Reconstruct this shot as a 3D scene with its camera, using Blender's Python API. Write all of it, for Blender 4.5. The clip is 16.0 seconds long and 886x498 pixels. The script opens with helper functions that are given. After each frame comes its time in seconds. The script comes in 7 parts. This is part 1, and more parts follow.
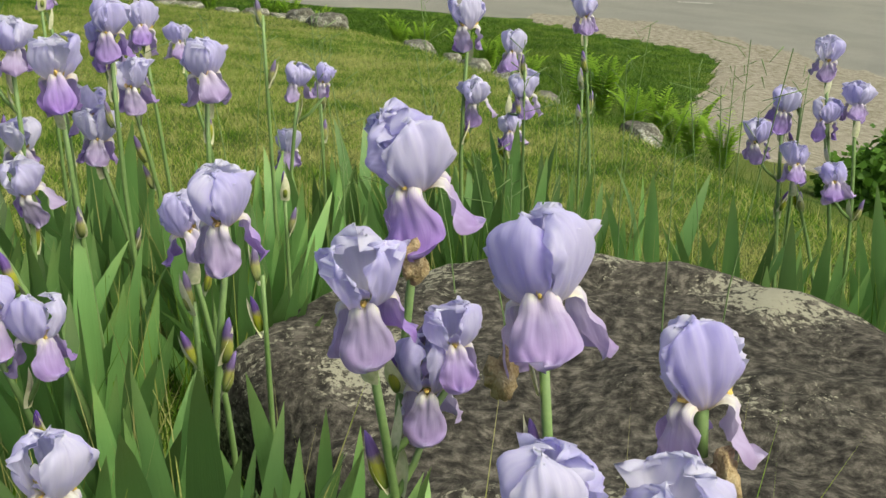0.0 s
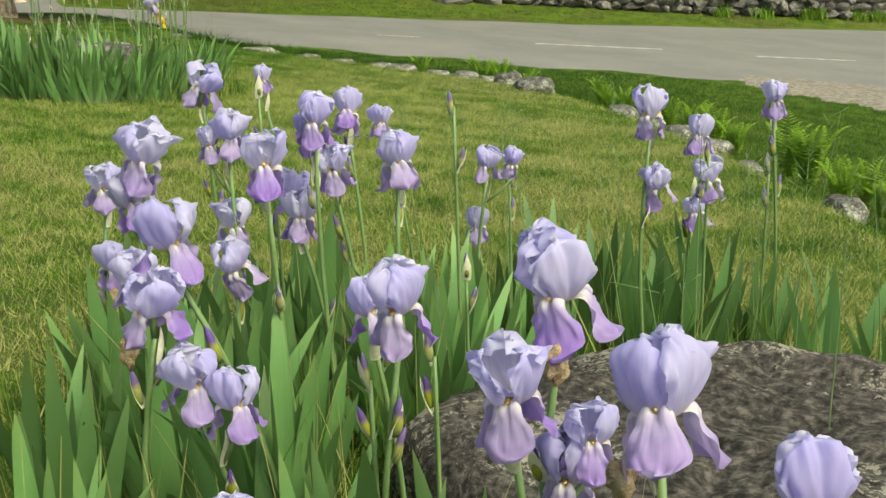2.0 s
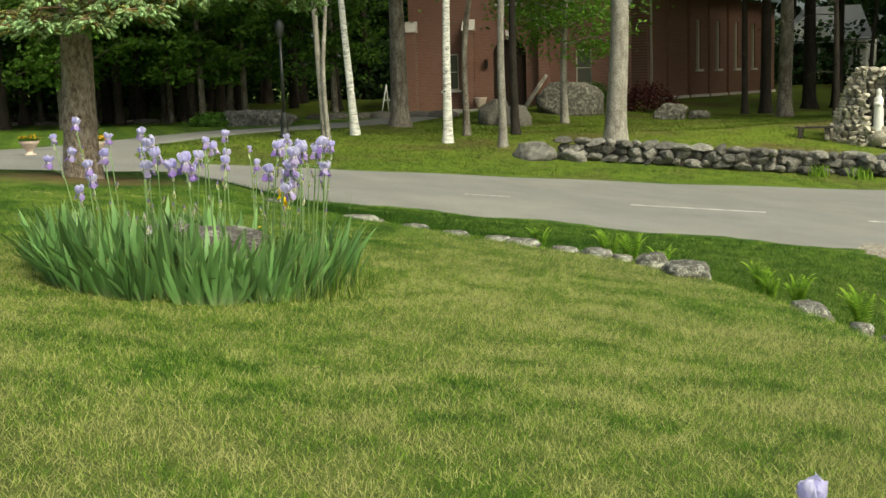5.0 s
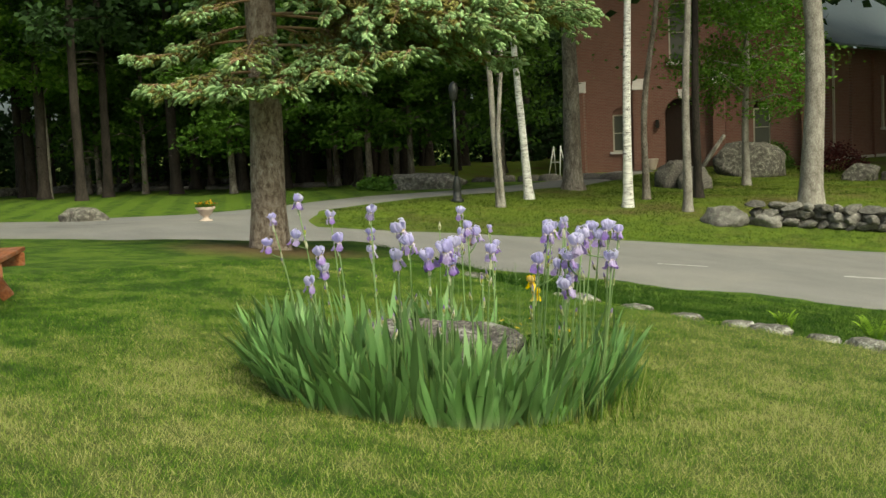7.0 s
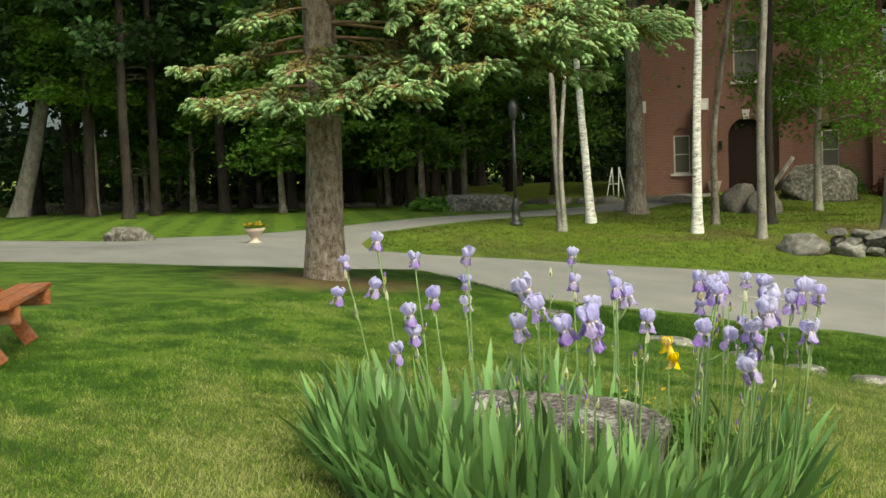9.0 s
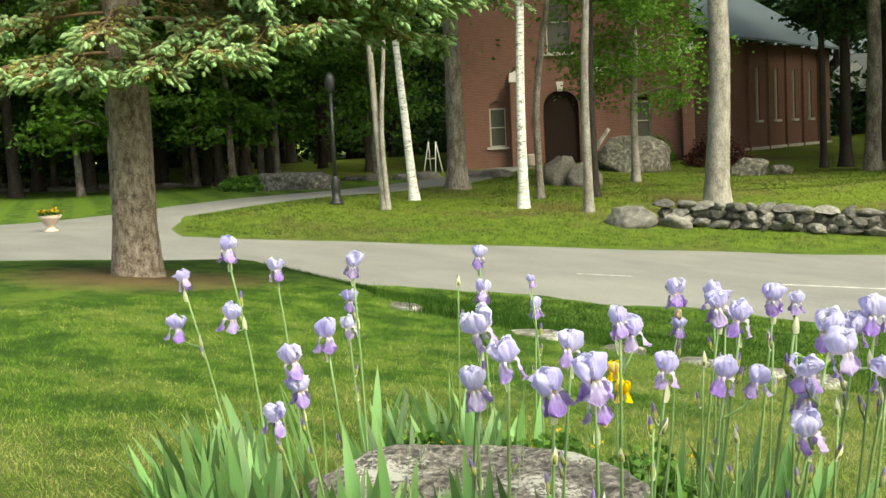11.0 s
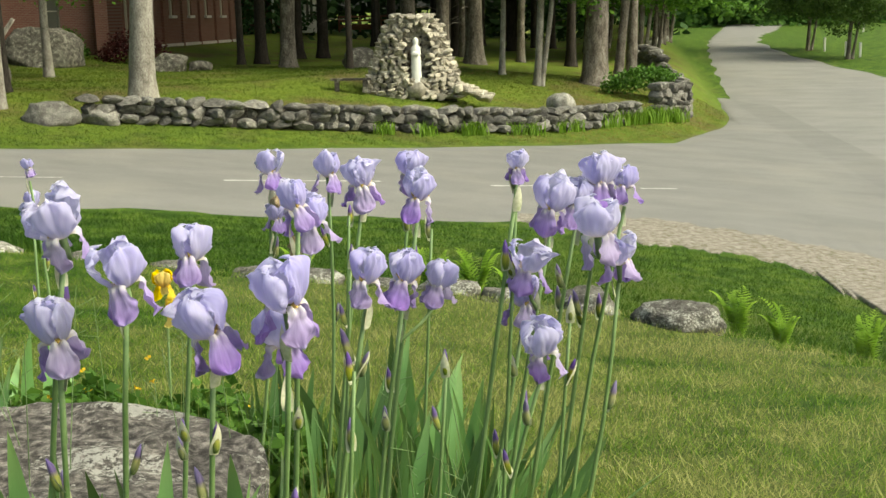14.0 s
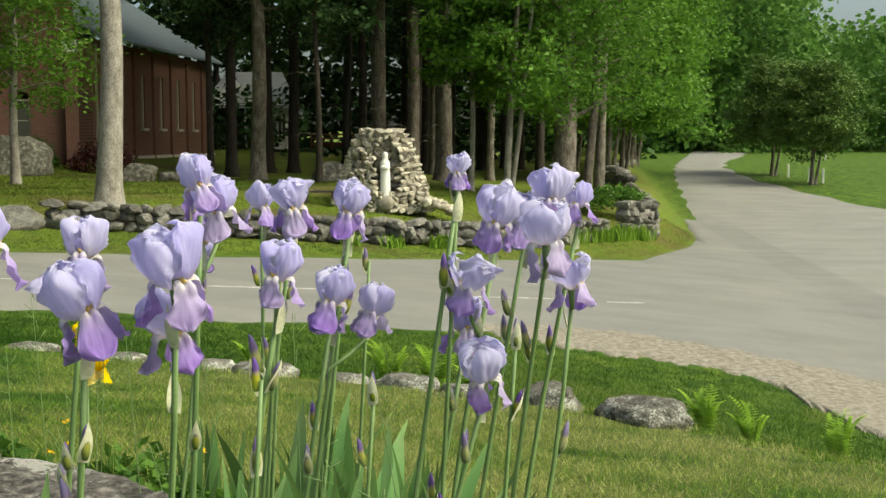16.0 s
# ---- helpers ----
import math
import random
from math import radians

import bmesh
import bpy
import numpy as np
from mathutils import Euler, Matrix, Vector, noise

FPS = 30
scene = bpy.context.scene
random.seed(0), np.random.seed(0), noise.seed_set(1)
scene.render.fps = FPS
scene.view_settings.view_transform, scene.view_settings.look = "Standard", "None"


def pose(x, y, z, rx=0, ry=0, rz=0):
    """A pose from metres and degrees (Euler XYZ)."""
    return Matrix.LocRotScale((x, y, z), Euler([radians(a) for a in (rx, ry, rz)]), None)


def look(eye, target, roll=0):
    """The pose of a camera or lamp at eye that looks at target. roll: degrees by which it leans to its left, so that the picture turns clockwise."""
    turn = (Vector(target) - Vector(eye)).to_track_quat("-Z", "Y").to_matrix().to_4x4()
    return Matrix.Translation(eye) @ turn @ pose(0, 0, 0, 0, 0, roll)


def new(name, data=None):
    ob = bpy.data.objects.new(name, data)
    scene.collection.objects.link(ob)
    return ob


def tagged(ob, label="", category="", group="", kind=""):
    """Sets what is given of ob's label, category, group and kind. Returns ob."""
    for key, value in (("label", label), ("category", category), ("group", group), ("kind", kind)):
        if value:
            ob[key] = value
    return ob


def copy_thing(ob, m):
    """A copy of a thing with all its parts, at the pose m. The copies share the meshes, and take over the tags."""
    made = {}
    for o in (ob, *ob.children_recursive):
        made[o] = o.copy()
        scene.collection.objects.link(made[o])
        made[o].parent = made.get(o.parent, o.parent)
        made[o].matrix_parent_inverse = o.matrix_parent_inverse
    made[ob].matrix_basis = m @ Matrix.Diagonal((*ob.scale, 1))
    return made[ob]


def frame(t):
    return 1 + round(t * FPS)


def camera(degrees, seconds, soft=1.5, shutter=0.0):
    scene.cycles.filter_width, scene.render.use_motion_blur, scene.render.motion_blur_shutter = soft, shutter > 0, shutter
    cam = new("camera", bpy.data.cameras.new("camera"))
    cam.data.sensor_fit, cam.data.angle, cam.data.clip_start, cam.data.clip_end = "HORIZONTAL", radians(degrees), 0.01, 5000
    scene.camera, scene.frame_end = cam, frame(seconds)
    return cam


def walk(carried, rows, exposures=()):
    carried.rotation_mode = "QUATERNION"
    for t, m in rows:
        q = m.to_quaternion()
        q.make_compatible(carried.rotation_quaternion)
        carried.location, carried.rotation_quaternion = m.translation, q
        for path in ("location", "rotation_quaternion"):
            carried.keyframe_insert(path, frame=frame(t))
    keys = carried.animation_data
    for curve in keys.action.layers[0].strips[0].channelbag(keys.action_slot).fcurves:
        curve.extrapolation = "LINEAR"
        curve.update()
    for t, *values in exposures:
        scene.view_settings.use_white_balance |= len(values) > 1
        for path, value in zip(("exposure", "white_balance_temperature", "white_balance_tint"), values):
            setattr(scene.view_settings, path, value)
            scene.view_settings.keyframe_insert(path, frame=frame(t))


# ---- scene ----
cam = camera(42.2, 16.0)
PATH = [
    (0, (2.881, -0.898, 1.209), (2.149, 0.851, 0.572), -1.4),
    (0.5, (2.976, -0.951, 1.257), (2.176, 0.77, 0.628), -1.4),
    (1, (2.976, -0.982, 1.276), (2.04, 0.681, 0.677), -2.2),
    (1.5, (2.994, -0.975, 1.278), (1.98, 0.653, 0.711), -2.5),
    (2, (2.982, -0.967, 1.295), (1.926, 0.646, 0.762), -2.3),
    (2.5, (2.867, -0.913, 1.312), (1.784, 0.684, 0.786), -1.8),
    (3, (2.584, -0.82, 1.351), (1.484, 0.777, 0.863), -1.6),
    (3.5, (2.307, -0.675, 1.391), (1.177, 0.917, 0.957), -2.0),
    (4, (2.044, -0.497, 1.452), (0.908, 1.115, 1.121), -2.1),
    (4.2, (1.921, -0.42, 1.478), (0.786, 1.195, 1.155), -1.8),
    (6.3, (0.2, 0.348, 1.579), (-0.975, 1.953, 1.381), -2.1),
    (6.5, (0.033, 0.411, 1.612), (-1.146, 2.016, 1.427), -2.2),
    (7, (-0.334, 0.604, 1.612), (-1.689, 2.064, 1.44), -2.4),
    (7.5, (-0.736, 0.882, 1.647), (-2.215, 2.217, 1.473), -2.0),
    (8, (-1.169, 1.107, 1.67), (-2.606, 2.492, 1.533), -1.5),
    (8.2, (-1.275, 1.178, 1.672), (-2.712, 2.563, 1.534), -1.5),
    (10.3, (-2.666, 2.298, 1.71), (-4.014, 3.769, 1.564), -2.4),
    (10.5, (-2.794, 2.388, 1.716), (-4.13, 3.869, 1.56), -2.3),
    (11, (-3.201, 2.599, 1.701), (-4.359, 4.218, 1.509), -2.8),
    (11.5, (-3.506, 2.834, 1.668), (-4.501, 4.555, 1.451), -2.6),
    (12, (-3.719, 3.047, 1.66), (-4.547, 4.851, 1.418), -2.0),
    (12.5, (-3.989, 3.213, 1.631), (-4.55, 5.112, 1.348), -0.8),
    (13, (-4.258, 3.275, 1.647), (-4.52, 5.23, 1.315), -1.6),
    (13.5, (-4.317, 3.466, 1.551), (-4.537, 5.417, 1.172), -2.0),
    (14, (-4.192, 3.578, 1.473), (-4.42, 5.526, 1.077), -1.2),
    (14.5, (-4.122, 3.737, 1.334), (-4.385, 5.681, 0.944), -1.1),
    (15, (-4.105, 3.834, 1.24), (-4.397, 5.788, 0.925), -0.8),
    (15.5, (-4.145, 3.857, 1.222), (-4.376, 5.832, 1.012), 0.0),
    (16, (-4.150, 3.797, 1.227), (-4.325, 5.780, 1.038), 0.0),
]
EXPOSURES = [(0, 0.52, 7100, -9), (2.5, 0.64, 7100, -9), (4.2, 0.72, 7100, -9), (7.0, 0.56, 7100, -9), (8.2, 0.6, 7100, -9), (10.3, 1.1, 7100, -9), (11.5, 1.25, 7100, -9), (12.5, 1.12, 7100, -8), (13.5, 0.9, 7100, -8), (16, 0.78, 7100, -8)]
walk(cam, [(t, look(eye, target, roll)) for t, eye, target, roll in PATH], EXPOSURES)


# ---- world and light ----
SUN_EL, SUN_AZ = 48.0, 104.0
world = bpy.data.worlds.new("sky")
scene.world = world
world.use_nodes = True
wn = world.node_tree
sky = wn.nodes.new("ShaderNodeTexSky")
sky.sky_type, sky.sun_disc = "NISHITA", False
sky.sun_elevation, sky.sun_rotation = radians(SUN_EL), radians(SUN_AZ)
sky.air_density, sky.dust_density, sky.ozone_density = 0.7, 6.0, 0.6
wn.links.new(sky.outputs[0], wn.nodes["Background"].inputs[0])
wn.nodes["Background"].inputs[1].default_value = 0.14
sun_data = bpy.data.lights.new("sun", "SUN")
sun_data.energy, sun_data.angle, sun_data.color = 1.5, radians(32), (1.0, 0.95, 0.86)
sun = new("sun", sun_data)
az, el = radians(SUN_AZ), radians(SUN_EL)
sun_way = Vector((math.sin(az) * math.cos(el), math.cos(az) * math.cos(el), math.sin(el)))
sun.matrix_world = look(sun_way * 60, (0, 0, 0))


# ---- materials ----
def material(name, rough=0.8, metal=0.0):
    m = bpy.data.materials.new(name)
    m.use_nodes = True
    b = m.node_tree.nodes["Principled BSDF"]
    b.inputs["Roughness"].default_value, b.inputs["Metallic"].default_value = rough, metal
    b.inputs["Specular IOR Level"].default_value = 0.22 if rough > 0.5 else 0.5
    return m, m.node_tree, b


def coords(nt, scale=(1, 1, 1), space="Object"):
    tc, mp = nt.nodes.new("ShaderNodeTexCoord"), nt.nodes.new("ShaderNodeMapping")
    mp.inputs["Scale"].default_value = scale
    nt.links.new(tc.outputs[space], mp.inputs[0])
    return mp.outputs[0]


def noise_node(nt, at, scale, detail=6, rough=0.6):
    n = nt.nodes.new("ShaderNodeTexNoise")
    n.inputs["Scale"].default_value, n.inputs["Detail"].default_value, n.inputs["Roughness"].default_value = scale, detail, rough
    nt.links.new(at, n.inputs["Vector"])
    return n.outputs["Fac"]


def ramp(nt, fac, stops):
    r = nt.nodes.new("ShaderNodeValToRGB")
    while len(r.color_ramp.elements) < len(stops):
        r.color_ramp.elements.new(0.5)
    for e, (p, c) in zip(r.color_ramp.elements, stops):
        e.position, e.color = p, (*c, 1)
    nt.links.new(fac, r.inputs[0])
    return r.outputs[0]


def mixed(nt, fac, a, b, blend="MIX"):
    m = nt.nodes.new("ShaderNodeMix")
    m.data_type, m.blend_type = "RGBA", blend
    for sock, v in ((m.inputs[0], fac), (m.inputs[6], a), (m.inputs[7], b)):
        if isinstance(v, (int, float)):
            sock.default_value = v
        elif isinstance(v, tuple):
            sock.default_value = (*v, 1)
        else:
            nt.links.new(v, sock)
    return m.outputs[2]


def bump(nt, bsdf, fac, strength, dist):
    b = nt.nodes.new("ShaderNodeBump")
    b.inputs["Strength"].default_value, b.inputs["Distance"].default_value = strength, dist
    nt.links.new(fac, b.inputs["Height"])
    nt.links.new(b.outputs[0], bsdf.inputs["Normal"])


def plain(name, stops, scale=8.0, rough=0.8, bump_m=0.0, stretch=(1, 1, 1), metal=0.0, fine=0.0, random_tint=0.0, space="Object"):
    """A mottled surface: a ramp over two scales of noise, with relief."""
    m, nt, b = material(name, rough, metal)
    at = coords(nt, stretch, space)
    big, small = noise_node(nt, at, scale), noise_node(nt, at, scale * 7, 4)
    mx = nt.nodes.new("ShaderNodeMath")
    mx.operation = "MULTIPLY_ADD"
    nt.links.new(small, mx.inputs[0])
    mx.inputs[1].default_value = 0.5
    ad = nt.nodes.new("ShaderNodeMath")
    ad.operation = "MULTIPLY"
    nt.links.new(big, ad.inputs[0])
    ad.inputs[1].default_value = 0.5
    nt.links.new(ad.outputs[0], mx.inputs[2])
    col = ramp(nt, mx.outputs[0], stops)
    if random_tint:
        oi = nt.nodes.new("ShaderNodeObjectInfo")
        hv = nt.nodes.new("ShaderNodeHueSaturation")
        mr = nt.nodes.new("ShaderNodeMapRange")
        mr.inputs[3].default_value, mr.inputs[4].default_value = 1 - random_tint, 1 + random_tint
        nt.links.new(oi.outputs["Random"], mr.inputs[0])
        nt.links.new(mr.outputs[0], hv.inputs["Value"])
        nt.links.new(col, hv.inputs["Color"])
        col = hv.outputs[0]
    nt.links.new(col, b.inputs["Base Color"])
    if bump_m:
        bump(nt, b, mx.outputs[0], 0.9, bump_m)
    return m


def leafy(name, dark, light, scale=1.5, through_light=0.35, rough=0.55, island=True):
    """Thin leaf tissue: gloss, diffuse and light passing through, each leaf its own tint."""
    m, nt, b = material(name, rough)
    at = coords(nt)
    n = noise_node(nt, at, scale, 3)
    if island:
        geo = nt.nodes.new("ShaderNodeNewGeometry")
        ad = nt.nodes.new("ShaderNodeMath")
        ad.operation = "MULTIPLY_ADD"
        nt.links.new(geo.outputs["Random Per Island"], ad.inputs[0])
        ad.inputs[1].default_value = 0.45
        mu = nt.nodes.new("ShaderNodeMath")
        mu.operation = "MULTIPLY"
        mu.inputs[1].default_value = 0.65
        nt.links.new(n, mu.inputs[0])
        nt.links.new(mu.outputs[0], ad.inputs[2])
        n = ad.outputs[0]
    col = ramp(nt, n, [(0.25, dark), (0.75, light)])
    nt.links.new(col, b.inputs["Base Color"])
    tr = nt.nodes.new("ShaderNodeBsdfTranslucent")
    nt.links.new(col, tr.inputs[0])
    mx = nt.nodes.new("ShaderNodeMixShader")
    mx.inputs[0].default_value = through_light
    nt.links.new(b.outputs[0], mx.inputs[1])
    nt.links.new(tr.outputs[0], mx.inputs[2])
    nt.links.new(mx.outputs[0], nt.nodes["Material Output"].inputs[0])
    return m


def petal_material(name, stops, vein, through_light=0.4):
    """Petal tissue: colour runs along the petal (UV x), with veins and fine mottling."""
    m, nt, b = material(name, 0.6)
    uv = nt.nodes.new("ShaderNodeUVMap")
    sp = nt.nodes.new("ShaderNodeSeparateXYZ")
    nt.links.new(uv.outputs[0], sp.inputs[0])
    oi = nt.nodes.new("ShaderNodeObjectInfo")
    mp = nt.nodes.new("ShaderNodeMapping")
    mp.inputs["Scale"].default_value = (1.6, 13.0, 1)
    nt.links.new(uv.outputs[0], mp.inputs[0])
    veins = noise_node(nt, mp.outputs[0], 1.0, 4)
    wav = noise_node(nt, uv.outputs[0], 5.0, 3)
    run = nt.nodes.new("ShaderNodeMath")
    run.operation = "MULTIPLY_ADD"
    nt.links.new(wav, run.inputs[0])
    run.inputs[1].default_value = 0.24
    sh = nt.nodes.new("ShaderNodeMath")
    nt.links.new(sp.outputs[0], sh.inputs[0])
    sh.inputs[1].default_value = -0.12
    nt.links.new(sh.outputs[0], run.inputs[2])
    col = ramp(nt, run.outputs[0], stops)
    fac = ramp(nt, veins, [(0.42, (0, 0, 0)), (0.62, (1, 1, 1))])
    col = mixed(nt, fac, col, mixed(nt, 0.32, col, vein))
    hv = nt.nodes.new("ShaderNodeHueSaturation")
    mr = nt.nodes.new("ShaderNodeMapRange")
    mr.inputs[3].default_value, mr.inputs[4].default_value = 0.72, 1.25
    nt.links.new(oi.outputs["Random"], mr.inputs[0])
    nt.links.new(mr.outputs[0], hv.inputs["Saturation"])
    nt.links.new(col, hv.inputs["Color"])
    nt.links.new(hv.outputs[0], b.inputs["Base Color"])
    tr = nt.nodes.new("ShaderNodeBsdfTranslucent")
    nt.links.new(hv.outputs[0], tr.inputs[0])
    mx = nt.nodes.new("ShaderNodeMixShader")
    mx.inputs[0].default_value = through_light
    nt.links.new(b.outputs[0], mx.inputs[1])
    nt.links.new(tr.outputs[0], mx.inputs[2])
    nt.links.new(mx.outputs[0], nt.nodes["Material Output"].inputs[0])
    bump(nt, b, veins, 0.25, 0.0015)
    return m


def lawn_material():
    m, nt, b = material("mown grass", 0.9)
    at = coords(nt)
    big, mid = noise_node(nt, at, 0.35, 4), noise_node(nt, at, 2.3, 5)
    fine = noise_node(nt, at, 110, 3, 0.7)
    green = ramp(nt, mid, [(0.38, (0.040, 0.100, 0.006)), (0.5, (0.088, 0.170, 0.012)), (0.62, (0.155, 0.240, 0.026))])
    # the sunny slope down to the stones is drier than the level lawn under the spruce
    slope = nt.nodes.new("ShaderNodeSeparateXYZ")
    nt.links.new(at, slope.inputs[0])
    dry = nt.nodes.new("ShaderNodeMapRange")
    dry.inputs[1].default_value, dry.inputs[2].default_value = -12.5, -7.0
    dry.inputs[3].default_value, dry.inputs[4].default_value = -0.22, 0.10
    nt.links.new(slope.outputs[0], dry.inputs[0])
    add = nt.nodes.new("ShaderNodeMath")
    away = nt.nodes.new("ShaderNodeMapRange")
    away.inputs[1].default_value, away.inputs[2].default_value = 13.0, 24.0
    away.inputs[3].default_value, away.inputs[4].default_value = 0.0, -0.28
    nt.links.new(slope.outputs[1], away.inputs[0])
    less = nt.nodes.new("ShaderNodeMath")
    nt.links.new(dry.outputs[0], less.inputs[0])
    nt.links.new(away.outputs[0], less.inputs[1])
    nt.links.new(big, add.inputs[0])
    nt.links.new(less.outputs[0], add.inputs[1])
    mpr = nt.nodes.new("ShaderNodeMapping")
    mpr.inputs["Rotation"].default_value = (0, 0, radians(28))
    mpr.inputs["Scale"].default_value = (0.35, 2.6, 1)
    nt.links.new(at, mpr.inputs[0])
    lines = noise_node(nt, mpr.outputs[0], 1.0, 4)
    clumps = noise_node(nt, at, 24, 3)
    patchy = nt.nodes.new("ShaderNodeMath")
    patchy.operation = "MULTIPLY_ADD"
    patchy.inputs[1].default_value, patchy.inputs[2].default_value = 0.5, -0.25
    nt.links.new(mid, patchy.inputs[0])
    tot = nt.nodes.new("ShaderNodeMath")
    nt.links.new(add.outputs[0], tot.inputs[0])
    nt.links.new(patchy.outputs[0], tot.inputs[1])
    for val, k in ((lines, 0.55), (clumps, 0.35)):
        more = nt.nodes.new("ShaderNodeMath")
        more.operation = "MULTIPLY_ADD"
        more.inputs[1].default_value = k
        nt.links.new(val, more.inputs[0])
        low = nt.nodes.new("ShaderNodeMath")
        low.inputs[1].default_value = -0.5 * k
        nt.links.new(tot.outputs[0], low.inputs[0])
        nt.links.new(low.outputs[0], more.inputs[2])
        tot = more
    straw = mixed(nt, ramp(nt, tot.outputs[0], [(0.42, (0, 0, 0)), (0.68, (0.85, 0.85, 0.85))]), green, (0.172, 0.195, 0.048))
    # Fine near-black specks put soil and the shadow between blades into the colour.
    col = mixed(nt, ramp(nt, fine, [(0.42, (0, 0, 0)), (0.62, (1, 1, 1))]), mixed(nt, 0.75, straw, (0.012, 0.020, 0.004)), straw)
    sp = nt.nodes.new("ShaderNodeSeparateXYZ")
    nt.links.new(at, sp.inputs[0])
    # beyond the road the floor under the trees is mossy with brown needles
    def span(val, lo, hi):
        mr = nt.nodes.new("ShaderNodeMapRange")
        mr.inputs[1].default_value, mr.inputs[2].default_value = lo, hi
        nt.links.new(val, mr.inputs[0])
        return mr.outputs[0]

    def both(op, p, q):
        mt = nt.nodes.new("ShaderNodeMath")
        mt.operation = op
        for sock, val in ((mt.inputs[0], p), (mt.inputs[1], q)):
            if isinstance(val, float):
                sock.default_value = val
            else:
                nt.links.new(val, sock)
        return mt.outputs[0]

    under = both("MULTIPLY", span(both("ADD", sp.outputs[1], both("MULTIPLY", sp.outputs[0], -0.62)), 33.0, 44.0), span(sp.outputs[0], -29.5, -26.5))
    deep = span(both("ADD", sp.outputs[1], both("MULTIPLY", sp.outputs[0], -0.22)), 51.0, 55.0)
    wood = both("MULTIPLY", both("MAXIMUM", under, deep), span(sp.outputs[0], 3.5, 0.5))
    patch = ramp(nt, noise_node(nt, at, 0.3, 6, 0.7), [(0.48, (0, 0, 0)), (0.62, (0.85, 0.85, 0.85))])
    litter = mixed(nt, patch, mixed(nt, mid, (0.08, 0.13, 0.013), (0.18, 0.22, 0.022)), mixed(nt, fine, (0.09, 0.055, 0.028), (0.17, 0.105, 0.055)))
    mm = nt.nodes.new("ShaderNodeMath")
    mm.operation = "MULTIPLY"
    mm.inputs[1].default_value = 0.8
    nt.links.new(wood, mm.inputs[0])
    col = mixed(nt, mm.outputs[0], col, litter)
    # brown needles lie under the spruce
    dx, dy = both("ADD", sp.outputs[0], 14.6), both("ADD", sp.outputs[1], -12.0)
    near = span(both("ADD", both("MULTIPLY", dx, dx), both("MULTIPLY", dy, dy)), 4.0, 0.3)
    needles = both("MULTIPLY", both("MULTIPLY", near, span(both("ADD", mid, both("MULTIPLY", near, 0.3)), 0.45, 0.65)), 0.85)
    col = mixed(nt, needles, col, mixed(nt, fine, (0.09, 0.05, 0.025), (0.20, 0.13, 0.07)))
    wave = both("SINE", both("MULTIPLY", both("ADD", both("MULTIPLY", sp.outputs[0], 0.75), sp.outputs[1]), 3.6), 0.0)
    mown = both("MULTIPLY", span(wave, -0.3, 0.3), span(sp.outputs[0], -31.0, -33.0))
    col = mixed(nt, both("MULTIPLY", mown, 0.4), col, (0.13, 0.20, 0.02))
    nt.links.new(col, b.inputs["Base Color"])
    bump(nt, b, fine, 0.8, 0.02)
    return m


def road_material(name="worn asphalt", pale=1.0):
    m, nt, b = material(name, 0.85)
    at = coords(nt)
    big, streak = noise_node(nt, at, 0.3, 5), noise_node(nt, coords(nt, (0.5, 1.0, 1)), 0.9, 7)
    grit = noise_node(nt, at, 90, 2)
    col = ramp(nt, streak, [(0.3, (0.215 * pale, 0.208 * pale, 0.20 * pale)), (0.7, (0.295 * pale, 0.286 * pale, 0.272 * pale))])
    dust = ramp(nt, big, [(0.5, (0, 0, 0)), (0.75, (1, 1, 1))])
    col = mixed(nt, mixed(nt, 0.5, dust, (0, 0, 0)), col, (0.36, 0.34, 0.30))
    col = mixed(nt, mixed(nt, 0.25, grit, (0, 0, 0)), col, (0.08, 0.08, 0.08))
    nt.links.new(col, b.inputs["Base Color"])
    bump(nt, b, grit, 0.4, 0.006)
    return m


M_LAWN, M_ROAD, M_LANE = lawn_material(), road_material(), road_material("dusty pale asphalt", 1.16)
M_GRAVEL = plain("pale sandy gravel", [(0.38, (0.10, 0.10, 0.045)), (0.45, (0.17, 0.148, 0.118)), (0.52, (0.245, 0.22, 0.19)), (0.62, (0.34, 0.315, 0.28))], 9.0, 0.95, 0.003)
M_ROCK = plain("grey lichened granite", [(0.36, (0.026, 0.024, 0.022)), (0.46, (0.088, 0.081, 0.070)), (0.54, (0.15, 0.14, 0.12)), (0.61, (0.36, 0.35, 0.30))], 7, 0.9, 0.05, random_tint=0.25)
M_BEDROCK = plain("weathered grey stone", [(0.36, (0.030, 0.027, 0.025)), (0.46, (0.092, 0.083, 0.074)), (0.55, (0.155, 0.141, 0.126)), (0.63, (0.30, 0.29, 0.25))], 16, 0.95, 0.025, (1, 1, 1.2))
M_PALEROCK = plain("pale lichened fieldstone", [(0.34, (0.10, 0.095, 0.085)), (0.5, (0.25, 0.24, 0.21)), (0.62, (0.45, 0.44, 0.40))], 5, 0.9, 0.03, random_tint=0.3)
M_BARK = plain("grey brown bark", [(0.38, (0.05, 0.041, 0.033)), (0.5, (0.14, 0.12, 0.10)), (0.62, (0.27, 0.245, 0.215))], 5, 0.95, 0.05, (1, 1, 0.35), random_tint=0.2)
M_PALEBARK = plain("smooth pale grey bark", [(0.38, (0.115, 0.102, 0.086)), (0.5, (0.225, 0.205, 0.18)), (0.62, (0.34, 0.325, 0.29))], 5, 0.9, 0.02, (1, 1, 0.5), random_tint=0.1)
